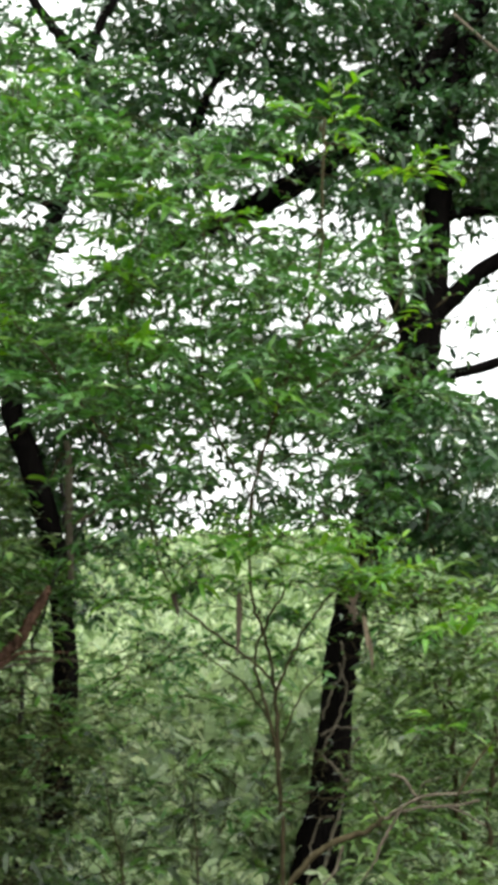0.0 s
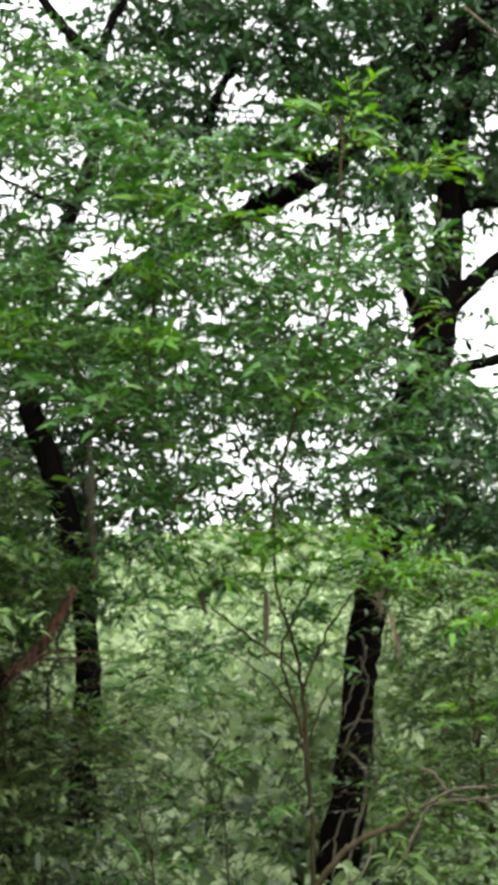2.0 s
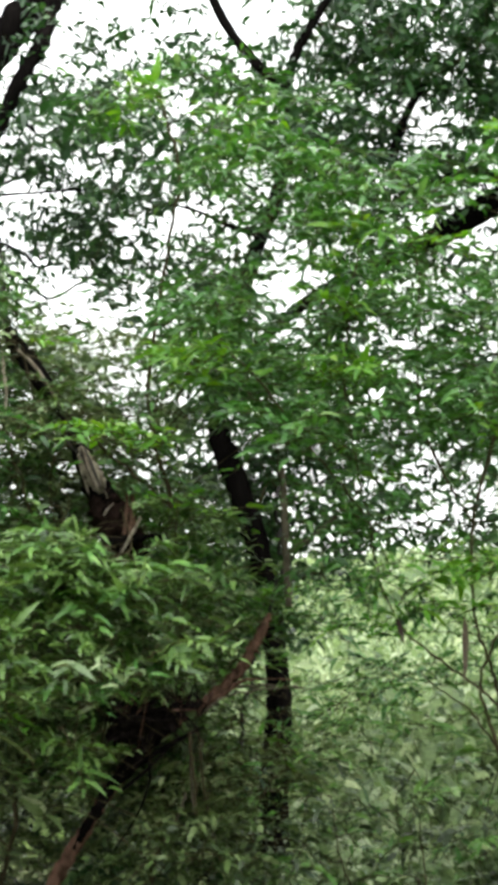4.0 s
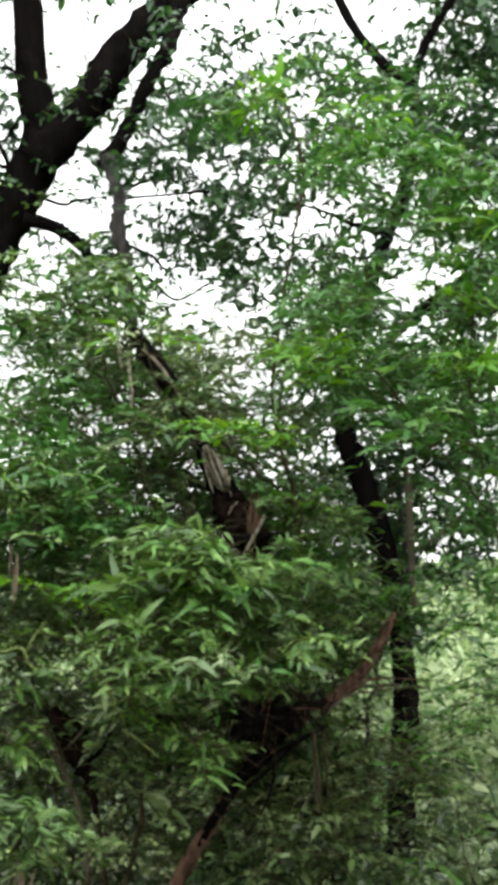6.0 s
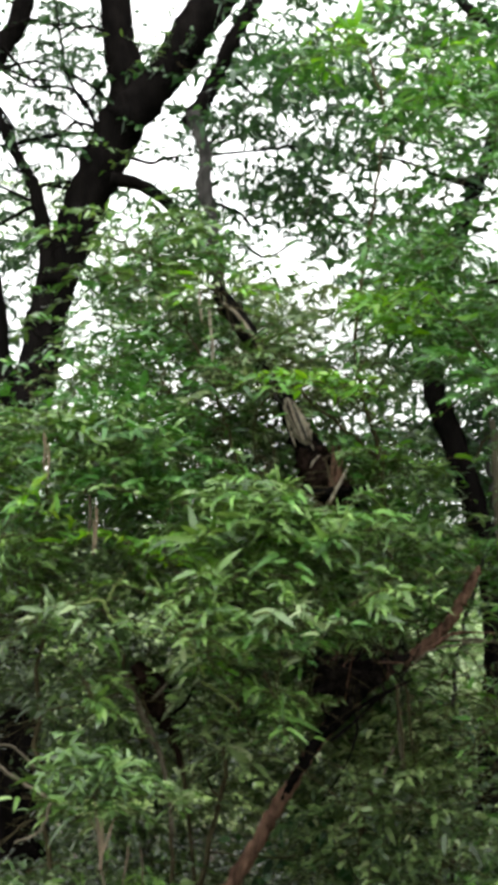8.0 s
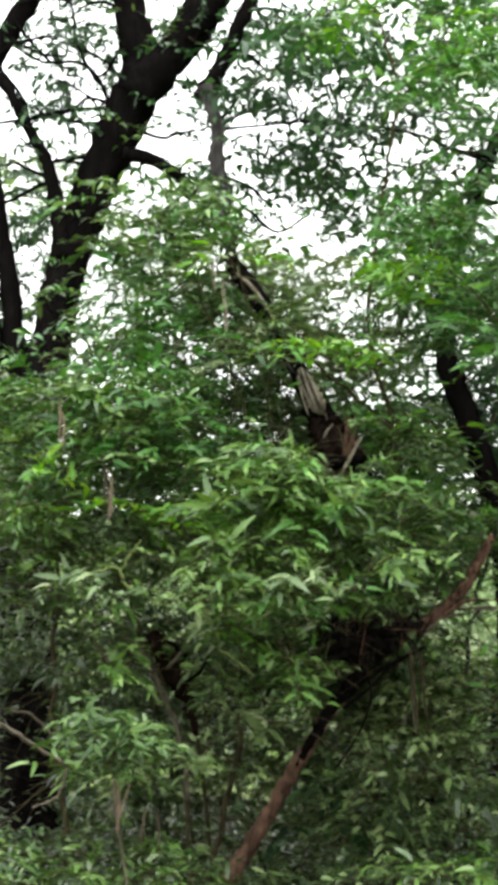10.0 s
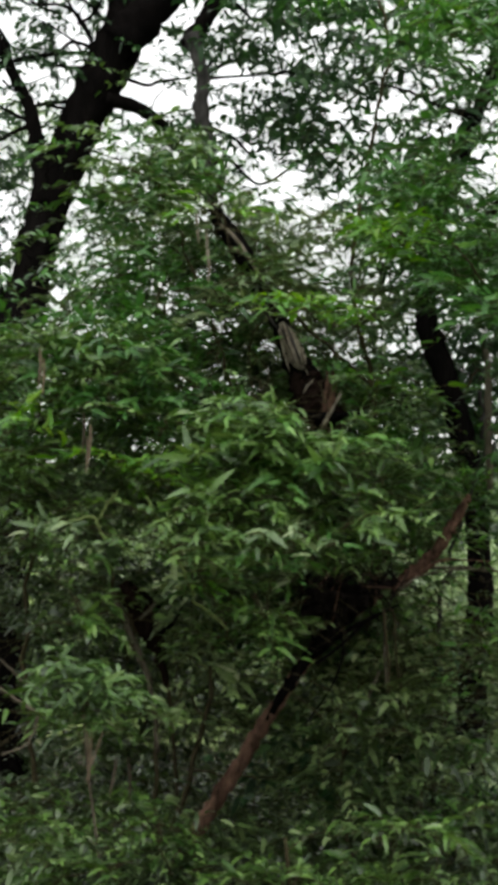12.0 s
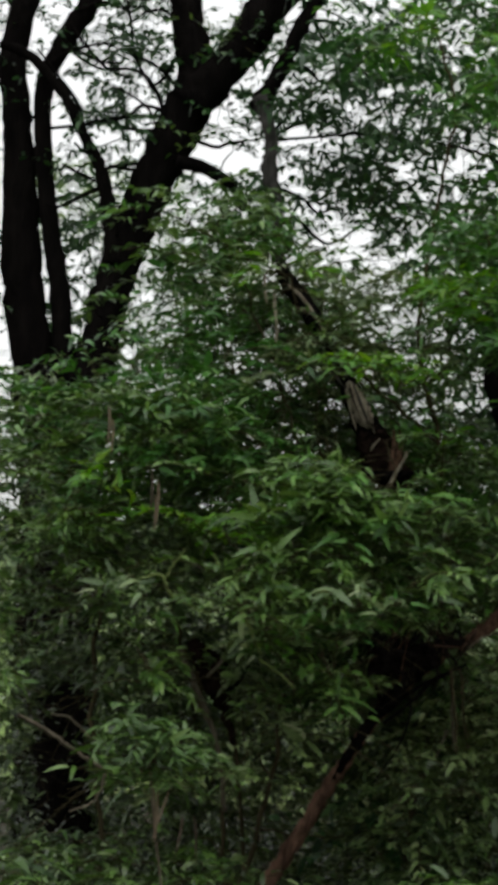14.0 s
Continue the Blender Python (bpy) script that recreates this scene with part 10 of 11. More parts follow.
low_plant.clump(-0.54, 5.64, 0.10, 0.10, 10, "broad")
low_plant.clump(-0.97, 5.43, -0.01, 0.10, 9, "broad")
low_plant.clump(-0.74, 5.05, 0.43, 0.08, 12, "broad")
low_plant.clump(-0.91, 5.28, 0.23, 0.09, 10, "broad")
low_plant.clump(-1.49, 5.06, -0.10, 0.09, 10, "dull")
low_plant.clump(-1.72, 5.35, 0.15, 0.08, 7, "dull")
low_plant.clump(-0.75, 5.67, 0.18, 0.08, 9, "dull")
low_plant.clump(-0.86, 5.55, 0.09, 0.10, 11, "dull")
low_plant.clump(-1.18, 5.23, -0.07, 0.07, 7, "dull")
low_plant.clump(-1.55, 5.32, 0.26, 0.10, 9, "dull")
low_plant.clump(-0.61, 5.86, 0.13, 0.09, 8, "dull")
low_plant.clump(-0.91, 5.25, 0.35, 0.07, 10, "dull")
low_plant.clump(-0.60, 5.93, -0.06, 0.10, 10, "dull")
low_plant.clump(-1.39, 5.73, 0.13, 0.10, 9, "dull")
low_plant.clump(-1.19, 5.50, 0.30, 0.10, 9, "dull")
low_plant.clump(-1.04, 5.47, -0.06, 0.07, 11, "dull")
low_plant.clump(-1.21, 5.62, 0.09, 0.10, 10, "dull")
low_plant.clump(-1.83, 5.71, -0.17, 0.08, 12, "dull")
low_plant.clump(-1.36, 5.50, 0.01, 0.08, 9, "dull")
low_plant.clump(-0.72, 5.57, 0.00, 0.09, 8, "dull")
low_plant.clump(-1.72, 5.17, -0.22, 0.09, 8, "broad")
low_plant.clump(-1.98, 6.07, -0.02, 0.11, 11, "dull")
low_plant.clump(-2.44, 5.29, -0.18, 0.07, 9, "dull")
low_plant.clump(-1.85, 5.87, -0.46, 0.09, 9, "dull")
low_plant.clump(-2.03, 5.31, 0.24, 0.10, 13, "dull")
low_plant.clump(-1.93, 5.79, -0.19, 0.11, 13, "dull")
low_plant.clump(-2.56, 5.65, 0.03, 0.07, 10, "dull")
low_plant.clump(-2.15, 5.71, -0.29, 0.08, 11, "dull")
low_plant.clump(-2.00, 5.43, -0.03, 0.10, 15, "dull")
low_plant.clump(-2.79, 5.63, -0.25, 0.10, 9, "dull")
low_plant.clump(-2.59, 5.50, -0.43, 0.10, 9, "dull")
low_plant.clump(-1.88, 5.36, -0.28, 0.07, 14, "dull")
low_plant.clump(-2.61, 5.25, 0.09, 0.09, 13, "dull")
low_plant.clump(-2.46, 5.88, -0.04, 0.07, 16, "dull")
low_plant.clump(-2.26, 5.60, -0.42, 0.07, 11, "dull")
low_plant.clump(-2.37, 5.70, -0.15, 0.09, 11, "dull")
low_plant.clump(-2.57, 5.12, -0.24, 0.08, 13, "dull")
low_plant.veil((-2.45, -1.6), (4.7, 5.5), (-0.05, 0.42), 85, "broad")
low_plant.veil((-2.45, -1.6), (4.7, 5.5), (-0.05, 0.42), 60, "dull")
low_plant.veil((-1.6, -0.5), (4.9, 5.5), (-0.2, 0.22), 110, "broad")
low_plant.finish(single=150)
spiky_plant = Plant("low_plant", -1.81, 4.72, float(ground_height(-1.81, 4.72)), "leafy plant with long narrow leaves and dry stalks", "undergrowth", 112)
spiky_plant.stem("stem", [(-1.78, 4.73, -0.07, 0.0060), (-1.76, 4.74, 0.28, 0.0050), (-1.80, 4.72, 0.64, 0.0040), (-1.82, 4.72, 0.86, 0.0030)], STRAW, "", sides=6)
spiky_plant.clump(-2.04, 5.23, 0.67, 0.10, 15, "long")
spiky_plant.clump(-2.10, 5.19, -0.19, 0.10, 10, "broad")
spiky_plant.clump(-2.48, 5.01, 0.39, 0.09, 11, "broad")
spiky_plant.clump(-1.78, 4.57, 0.92, 0.05, 4, "plume")
spiky_plant.clump(-1.67, 4.61, 0.89, 0.05, 4, "plume")
spiky_plant.clump(-1.75, 4.58, 0.85, 0.05, 4, "plume")
spiky_plant.clump(-1.62, 4.63, 0.86, 0.05, 4, "plume")
spiky_plant.clump(-1.84, 4.60, 0.92, 0.05, 4, "plume")
spiky_plant.clump(-1.78, 4.63, 0.95, 0.05, 4, "plume")
spiky_plant.clump(-1.72, 4.65, 0.90, 0.05, 4, "plume")
spiky_plant.clump(-1.66, 4.67, 0.86, 0.05, 4, "plume")
spiky_plant.clump(-1.79, 4.62, 0.85, 0.05, 4, "plume")
spiky_plant.clump(-1.71, 4.65, 0.95, 0.05, 4, "plume")
spiky_plant.clump(-1.64, 4.68, 0.89, 0.05, 4, "plume")
spiky_plant.clump(-1.89, 4.58, 0.97, 0.05, 4, "plume")
spiky_plant.clump(-1.74, 4.64, 0.82, 0.05, 4, "plume")
spiky_plant.finish(single=150)

# the broken, leaning trunk
snag = Plant("dead_tree", -1.14, 6.18, float(ground_height(-1.14, 6.18)), "broken leaning dead trunk with frayed bark", "dead tree", 113)
snag.stem("trunk", SNAG, BARK, "", rough=0.15, sides=12)
# solid lump whose dark colour stands in for the trunk's shaded hollow
snag.stem("hollow_wood", [(-1.455, 6.05, 1.99, 0.030), (-1.42, 6.04, 1.92, 0.062), (-1.375, 6.03, 1.85, 0.080), (-1.32, 6.04, 1.80, 0.060), (-1.27, 6.05, 1.78, 0.022)], HOLLOW_ROTWOOD, "dark rotten reddish heartwood", rough=0.24, sides=14)
fray = np.random.default_rng(55)
for q in range(11):
    u = (q - 5) / 5
    top = np.array([-1.492 + 0.022 * u, 5.965 + 0.016 * u * u, 2.142 - 0.022 * u * u + fray.normal(0, 0.008)])
    low = np.array([-1.428 + 0.036 * u, 5.945 + 0.02 * u * u, 1.99 - 0.02 * u + fray.normal(0, 0.016)])
    mid = 0.5 * (top + low) + [fray.normal(0, 0.003), -0.012, 0]
    snag.stem("bark_strip", [(*top, 0.0025), (*mid, fray.uniform(0.0045, 0.0075)), (*low, 0.0015)], (PALEWOOD, PALEWOOD, GREYBARK, PALEWOOD, HOLLOW_ROTWOOD)[q % 5], "pale split fibre of bark" if q % 5 < 2 else "", rough=0.2, sides=5)
snag.stem("bark_plate", [(-1.505, 5.995, 2.155, 0.010), (-1.485, 5.985, 2.115, 0.026), (-1.46, 5.985, 2.06, 0.034), (-1.435, 5.985, 2.01, 0.030), (-1.42, 5.995, 1.975, 0.010)], PALEWOOD, "pale split bark plate", rough=0.2)
snag.stem("splinter", [(-1.297, 5.98, 1.99, 0.004), (-1.291, 5.97, 1.90, 0.012), (-1.305, 5.97, 1.82, 0.014), (-1.32, 5.98, 1.77, 0.008)], REDBARK, "reddish splintered wood", sides=6, rough=0.18)
snag.stem("splinter", [(-1.318, 5.98, 1.965, 0.004), (-1.317, 5.97, 1.88, 0.009), (-1.33, 5.97, 1.80, 0.010)], REDBARK, "", sides=5, rough=0.18)
snag.stem("splinter", [(-1.262, 5.96, 1.88, 0.003), (-1.269, 5.96, 1.855, 0.005), (-1.305, 5.95, 1.79, 0.007), (-1.355, 5.95, 1.705, 0.004)], PALEWOOD, "pale thin splinter", sides=5)
snag.stem("splinter", [(-1.445, 5.98, 1.815, 0.007), (-1.366, 5.97, 1.785, 0.018), (-1.287, 5.98, 1.79, 0.016), (-1.20, 5.99, 1.80, 0.008), (-1.12, 6.0, 1.77, 0.003)], BARK, "", sides=7, rough=0.2)
snag.stem("splinter", [(-1.405, 5.955, 1.88, 0.002), (-1.39, 5.95, 1.905, 0.0045), (-1.365, 5.95, 1.93, 0.002)], PALEWOOD, "", sides=5)
snag.stem("bark_strip", [(-1.806, 5.95, 2.545, 0.005), (-1.797, 5.94, 2.45, 0.006), (-1.788, 5.94, 2.361, 0.006), (-1.80, 5.95, 2.28, 0.003)], PALEWOOD, "pale hanging strip of bark", sides=5)
snag.stem("bark_strip", [(-1.85, 5.96, 2.60, 0.005), (-1.842, 5.95, 2.53, 0.007), (-1.835, 5.95, 2.47, 0.003)], PALEWOOD, "", sides=5)
snag.stem("bark_strip", [(-1.76, 6.0, 2.55, 0.004), (-1.70, 5.97, 2.50, 0.007), (-1.64, 5.97, 2.42, 0.006), (-1.585, 5.98, 2.32, 0.003)], PALEWOOD, "", sides=5)
snag.stem("bark_strip", [(-1.73, 6.0, 2.46, 0.004), (-1.66, 5.97, 2.43, 0.006), (-1.60, 5.97, 2.36, 0.003)], STRAW, "", sides=5)
snag.stem("bark_strip", [(-1.56, 6.0, 2.20, 0.004), (-1.60, 5.98, 2.24, 0.006), (-1.66, 5.99, 2.25, 0.003)], BARK, "", sides=5)
snag.stem("bark_strip", [(-1.52, 6.0, 2.13, 0.004), (-1.55, 5.98, 2.17, 0.008), (-1.57, 5.98, 2.24, 0.004)], GREYBARK, "", sides=5)
snag.finish()

# the leaning reddish branch that carries the nest
red_branch = Plant("leaning_branch", -1.63, 5.76, float(ground_height(-1.63, 5.76)), "leaning reddish-brown bare branch crossing the thicket", "branch", 114)
red_branch.stem("stem", NEST_BRANCH, REDBARK, "", rough=0.1, wobble=0.003)
red_branch.stem("dark_bark", [(-1.49, 5.775, 0.64, 0.008), (-1.435, 5.785, 0.735, 0.018), (-1.37, 5.80, 0.835, 0.021), (-1.305, 5.82, 0.925, 0.025), (-1.225, 5.835, 1.01, 0.026), (-1.13, 5.85, 1.085, 0.016)], BARK, "flaking black bark", rough=0.18)
red_branch.stem("side_branch", [(-1.298, 5.83, 0.893, 0.010), (-1.232, 5.80, 0.955, 0.010), (-1.15, 5.79, 1.008, 0.009), (-1.068, 5.80, 1.05, 0.008), (-1.0, 5.81, 1.085, 0.004)], BARK, "", sides=7)
red_branch.stem("side_branch", [(-1.002, 5.875, 1.167, 0.010), (-0.929, 5.885, 1.204, 0.010), (-0.866, 5.90, 1.246, 0.007), (-0.783, 5.91, 1.253, 0.004), (-0.66, 5.92, 1.247, 0.003)], REDBARK, "", sides=7)
red_branch.stem("side_branch", [(-1.30, 5.82, 0.90, 0.008), (-1.335, 5.80, 0.987, 0.007), (-1.33, 5.79, 1.08, 0.004)], BARK, "", sides=6)
red_branch.stem("twig", [(-1.21, 5.78, 0.97, 0.0053), (-1.20, 5.78, 0.90, 0.0053), (-1.24, 5.77, 0.78, 0.0042), (-1.33, 5.75, 0.64, 0.0032)], BARK, "", sides=5)
red_branch.stem("twig", [(-1.30, 5.76, 0.86, 0.0064), (-1.21, 5.78, 0.93, 0.0064), (-1.12, 5.80, 1.02, 0.0053), (-1.08, 5.81, 1.04, 0.0042)], BARK, "", sides=5)
red_branch.stem("twig", [(-1.05, 5.81, 1.04, 0.0053), (-1.05, 5.81, 0.90, 0.0064), (-1.04, 5.81, 0.76, 0.0042)], STRAW, "", sides=5)
red_branch.stem("twig", [(-1.02, 5.82, 1.05, 0.0042), (-1.00, 5.82, 0.82, 0.0042), (-0.97, 5.83, 0.70, 0.0032)], TWIG, "", sides=5)
red_branch.stem("twig", [(-1.07, 5.81, 0.84, 0.0042), (-1.13, 5.80, 0.70, 0.0042), (-1.27, 5.77, 0.54, 0.0032)], STRAW, "", sides=5)
red_branch.finish()

# dark lump in place of the big shrub's dark hollow, with a bare stick
dark_hollow = Plant("dead_stump", -1.99, 6.09, float(ground_height(-1.99, 6.09)), "dark rotten stump with a bare grey stick inside the shrub", "dead stump", 117)
# thin stem added to carry the lump from the ground
dark_hollow.stem("stem", [(-1.95, 6.22, -0.33, 0.012), (-1.95, 6.16, 0.04, 0.010), (-1.96, 6.12, 0.39, 0.008), (-1.985, 6.09, 0.72, 0.009)], TWIG, "", sides=6)
dark_hollow.stem("trunk", [(-1.99, 6.09, 0.70, 0.0092), (-2.02, 6.07, 0.86, 0.0276), (-2.07, 6.06, 0.96, 0.0552), (-2.12, 6.04, 1.06, 0.0460), (-2.16, 6.03, 1.12, 0.0161)], HOLLOW_ROTWOOD, "", rough=0.25, sides=12)
dark_hollow.stem("stick", [(-2.12, 5.78, 1.11, 0.0088), (-2.07, 5.79, 1.00, 0.0121), (-2.02, 5.81, 0.87, 0.0133), (-1.98, 5.82, 0.78, 0.0110), (-1.96, 5.83, 0.67, 0.0088), (-1.94, 5.84, 0.48, 0.0088)], STRAW, "bare grey stick", sides=7, wobble=0.002)
dark_hollow.stem("splinter", [(-2.03, 5.86, 0.99, 0.0067), (-1.99, 5.87, 1.03, 0.0067), (-1.97, 5.88, 1.06, 0.0045)], STRAW, "", sides=5)
dark_hollow.stem("splinter", [(-1.96, 5.88, 0.93, 0.0089), (-1.91, 5.90, 0.97, 0.0089), (-1.87, 5.91, 1.04, 0.0045)], BARK, "", sides=5)
dark_hollow.finish()

# dead branch lying across the foot of the tree
dead_branch = Plant("dead_branch", 0.09, 5.16, float(ground_height(0.09, 5.16)), "bare grey-brown dead branch with tangled side twigs", "dead branch", 115)
dead_branch.stem("stem", [(0.02, 5.16, 0.37, 0.0108), (0.11, 5.16, 0.51, 0.0108), (0.21, 5.15, 0.64, 0.0108), (0.31, 5.15, 0.70, 0.0108), (0.40, 5.15, 0.73, 0.0093), (0.44, 5.14, 0.77, 0.0080)], TWIG, "", wobble=0.003, sides=8)
dead_branch.stem("twig", [(0.43, 5.15, 0.76, 0.0067), (0.54, 5.14, 0.80, 0.0054), (0.65, 5.13, 0.81, 0.0054), (0.75, 5.11, 0.83, 0.0041)], STRAW, "", sides=6, wobble=0.002)
dead_branch.stem("twig", [(0.46, 5.14, 0.78, 0.0054), (0.57, 5.13, 0.84, 0.0054), (0.68, 5.12, 0.85, 0.0041), (0.77, 5.11, 0.87, 0.0026)], STRAW, "", sides=6, wobble=0.002)
dead_branch.stem("twig", [(0.61, 5.13, 0.82, 0.0041), (0.56, 5.14, 0.83, 0.0054), (0.51, 5.14, 0.89, 0.0054), (0.46, 5.14, 0.91, 0.0041)], STRAW, "", sides=6, wobble=0.002)
dead_branch.stem("twig", [(0.50, 5.14, 0.80, 0.0054), (0.44, 5.14, 0.70, 0.0054), (0.41, 5.15, 0.62, 0.0041), (0.37, 5.15, 0.57, 0.0026)], STRAW, "", sides=6, wobble=0.002)
dead_branch.stem("twig", [(0.65, 5.13, 0.81, 0.0041), (0.70, 5.12, 0.79, 0.0041), (0.77, 5.11, 0.75, 0.0026)], STRAW, "", sides=6, wobble=0.002)
dead_branch.stem("twig", [(0.43, 5.15, 0.77, 0.0041), (0.41, 5.15, 0.82, 0.0026), (0.39, 5.15, 0.86, 0.0026)], TWIG, "", sides=6)
dead_branch.stem("twig", [(0.68, 5.12, 0.85, 0.0041), (0.74, 5.12, 0.95, 0.0041), (0.81, 5.11, 1.04, 0.0026), (0.89, 5.10, 1.13, 0.0015)], TWIG, "", sides=6)
dead_branch.stem("twig", [(0.55, 5.14, 0.81, 0.0026), (0.57, 5.13, 0.88, 0.0026), (0.63, 5.13, 0.90, 0.0015)], STRAW, "", sides=5)
dead_branch.stem("twig", [(0.31, 5.15, 0.68, 0.0041), (0.28, 5.15, 0.59, 0.0041), (0.20, 5.16, 0.51, 0.0026)], STRAW, "", sides=5)
dead_branch.finish()

# thin dry vine on the black trunk
vine = Plant("vine", 0.34, 8.65, float(ground_height(0.34, 8.65)), "thin dry vine climbing the black trunk", "vine", 116)
vine.stem("tendril", [(0.27, 8.67, -0.43, 0.0094), (0.37, 8.67, -0.07, 0.0094), (0.47, 8.67, 0.30, 0.0094), (0.42, 8.67, 0.45, 0.0063), (0.35, 8.67, 0.51, 0.0063), (0.43, 8.67, 0.67, 0.0063), (0.49, 8.67, 0.85, 0.0063), (0.45, 8.67, 1.01, 0.0063)], STRAW, "", sides=5, wobble=0.004)
vine.stem("tendril", [(0.55, 8.66, 0.30, 0.0094), (0.47, 8.67, 0.39, 0.0094), (0.39, 8.67, 0.48, 0.0063), (0.29, 8.67, 0.55, 0.0063)], STRAW, "", sides=5, wobble=0.004)
vine.stem("tendril", [(0.50, 8.67, 0.36, 0.0063), (0.52, 8.67, 0.54, 0.0063), (0.56, 8.66, 0.61, 0.0063)], STRAW, "", sides=5, wobble=0.004)
vine.stem("tendril", [(0.36, 8.67, 0.70, 0.0063), (0.41, 8.67, 0.85, 0.0063), (0.48, 8.67, 1.01, 0.0063), (0.46, 8.67, 1.13, 0.0063)], STRAW, "", sides=5, wobble=0.004)
vine.stem("tendril", [(0.35, 8.67, 0.61, 0.0063), (0.44, 8.67, 0.66, 0.0063), (0.55, 8.66, 0.65, 0.0063)], STRAW, "", sides=5, wobble=0.004)
vine.stem("tendril", [(0.28, 8.67, -0.25, 0.0063), (0.29, 8.67, -0.01, 0.0063), (0.34, 8.67, 0.15, 0.0063), (0.42, 8.67, 0.18, 0.0063)], STRAW, "", sides=5, wobble=0.004)
vine.stem("tendril", [(0.57, 8.66, 0.98, 0.0063), (0.60, 8.66, 1.19, 0.0063), (0.53, 8.67, 1.32, 0.0063)], STRAW, "", sides=5, wobble=0.004)
vine.finish()

# dead leaves and dry stalks
dead_leaf(young_tree, (-0.03, 5.35, 1.50), (0.06, 0.00, -1.00), 0.160, 0.022)
dead_leaf(young_tree, (-0.03, 5.37, 1.46), (0.08, 0.00, -1.00), 0.110, 0.018)
dead_leaf(young_tree, (0.34, 5.35, 1.48), (0.70, -0.03, -0.71), 0.055, 0.014)
dead_leaf(young_tree, (0.38, 5.37, 1.49), (-0.52, 0.03, -0.85), 0.060, 0.016)
dead_leaf(young_tree, (0.36, 5.35, 1.47), (0.11, -0.01, -0.99), 0.060, 0.013)
dead_leaf(young_tree, (0.33, 5.35, 1.45), (0.80, -0.05, -0.4), 0.050, 0.012)
dead_leaf(young_tree, (0.39, 5.35, 1.42), (0.30, -0.02, -0.95), 0.090, 0.016)
dead_leaf(young_tree, (0.41, 5.35, 1.35), (0.25, -0.01, -0.97), 0.085, 0.014)
dead_leaf(young_tree, (-0.26, 5.35, 1.49), (0.51, 0.03, -0.86), 0.060, 0.020)
dead_leaf(big_shrub, (-2.11, 5.02, 1.99), (0.06, 0.03, -1.00), 0.100, 0.010)
dead_leaf(big_shrub, (-2.10, 5.03, 1.95), (0.06, 0.02, -1.00), 0.090, 0.010)
dead_leaf(big_shrub, (-1.97, 5.08, 1.77), (0.06, 0.02, -1.00), 0.100, 0.010)
dead_leaf(big_shrub, (-1.95, 5.09, 1.74), (0.06, 0.02, -1.00), 0.110, 0.010)
dead_leaf(big_shrub, (-1.96, 5.09, 1.69), (0.06, 0.02, -1.00), 0.090, 0.010)
dead_leaf(spiky_plant, (-1.75, 4.58, 0.78), (0.13, 0.05, -0.99), 0.120, 0.008)
dead_leaf(spiky_plant, (-1.74, 4.59, 0.78), (0.06, 0.02, -1.00), 0.130, 0.008)
dead_leaf(spiky_plant, (-1.70, 4.60, 0.77), (-0.36, -0.14, -0.92), 0.120, 0.008)
dead_leaf(spiky_plant, (-1.66, 4.61, 0.69), (-0.15, -0.06, -0.99), 0.090, 0.008)
dead_leaf(spiky_plant, (-1.63, 4.62, 0.69), (0.17, 0.06, -0.98), 0.100, 0.008)

# pale shoots and bare twigs inside the shrubs
big_shrub.stem("bare_twig", [(-2.44, 5.04, 0.91, 0.0080), (-2.37, 5.07, 0.87, 0.0080), (-2.26, 5.12, 0.79, 0.0080), (-2.15, 5.17, 0.71, 0.0060)], STRAW, "", sides=5, wobble=0.002)
big_shrub.stem("bare_twig", [(-2.29, 5.33, 0.80, 0.0062), (-2.35, 5.30, 0.87, 0.0042), (-2.42, 5.27, 0.89, 0.0042)], STRAW, "", sides=5, wobble=0.002)
big_shrub.stem("bare_twig", [(-2.12, 5.08, 0.72, 0.0059), (-2.15, 5.06, 0.63, 0.0040), (-2.23, 5.03, 0.59, 0.0040)], STRAW, "", sides=5, wobble=0.002)
big_shrub.stem("bare_twig", [(-0.93, 6.11, 1.21, 0.0067), (-0.78, 6.13, 1.21, 0.0067), (-0.65, 6.14, 1.20, 0.0045)], STRAW, "", sides=5, wobble=0.002)
big_shrub.stem("bare_twig", [(-1.05, 5.79, 1.07, 0.0064), (-1.04, 5.79, 0.93, 0.0064), (-1.03, 5.80, 0.76, 0.0042)], TWIG, "", sides=5, wobble=0.002)
big_shrub.stem("bare_twig", [(-1.00, 5.80, 1.14, 0.0042), (-0.90, 5.82, 1.20, 0.0042), (-0.65, 5.85, 1.23, 0.0042)], STRAW, "", sides=5, wobble=0.002)
big_shrub.stem("shoot", [(-2.04, 5.00, 1.38, 0.0039), (-1.92, 5.05, 1.41, 0.0058), (-1.89, 5.06, 1.35, 0.0058), (-1.81, 5.09, 1.30, 0.0039), (-1.75, 5.11, 1.28, 0.0019)], SHOOT, "", sides=5, wobble=0.002)
big_shrub.stem("shoot", [(-1.70, 5.13, 1.34, 0.0039), (-1.64, 5.15, 1.26, 0.0058), (-1.61, 5.16, 1.19, 0.0058), (-1.59, 5.17, 1.14, 0.0039)], SHOOT, "", sides=5, wobble=0.002)
big_shrub.stem("shoot", [(-1.60, 5.16, 1.13, 0.0058), (-1.54, 5.18, 1.09, 0.0058), (-1.48, 5.20, 1.03, 0.0039)], SHOOT, "", sides=5, wobble=0.002)
big_shrub.stem("shoot", [(-1.67, 5.14, 1.29, 0.0039), (-1.57, 5.17, 1.31, 0.0039)], SHOOT, "", sides=5, wobble=0.002)
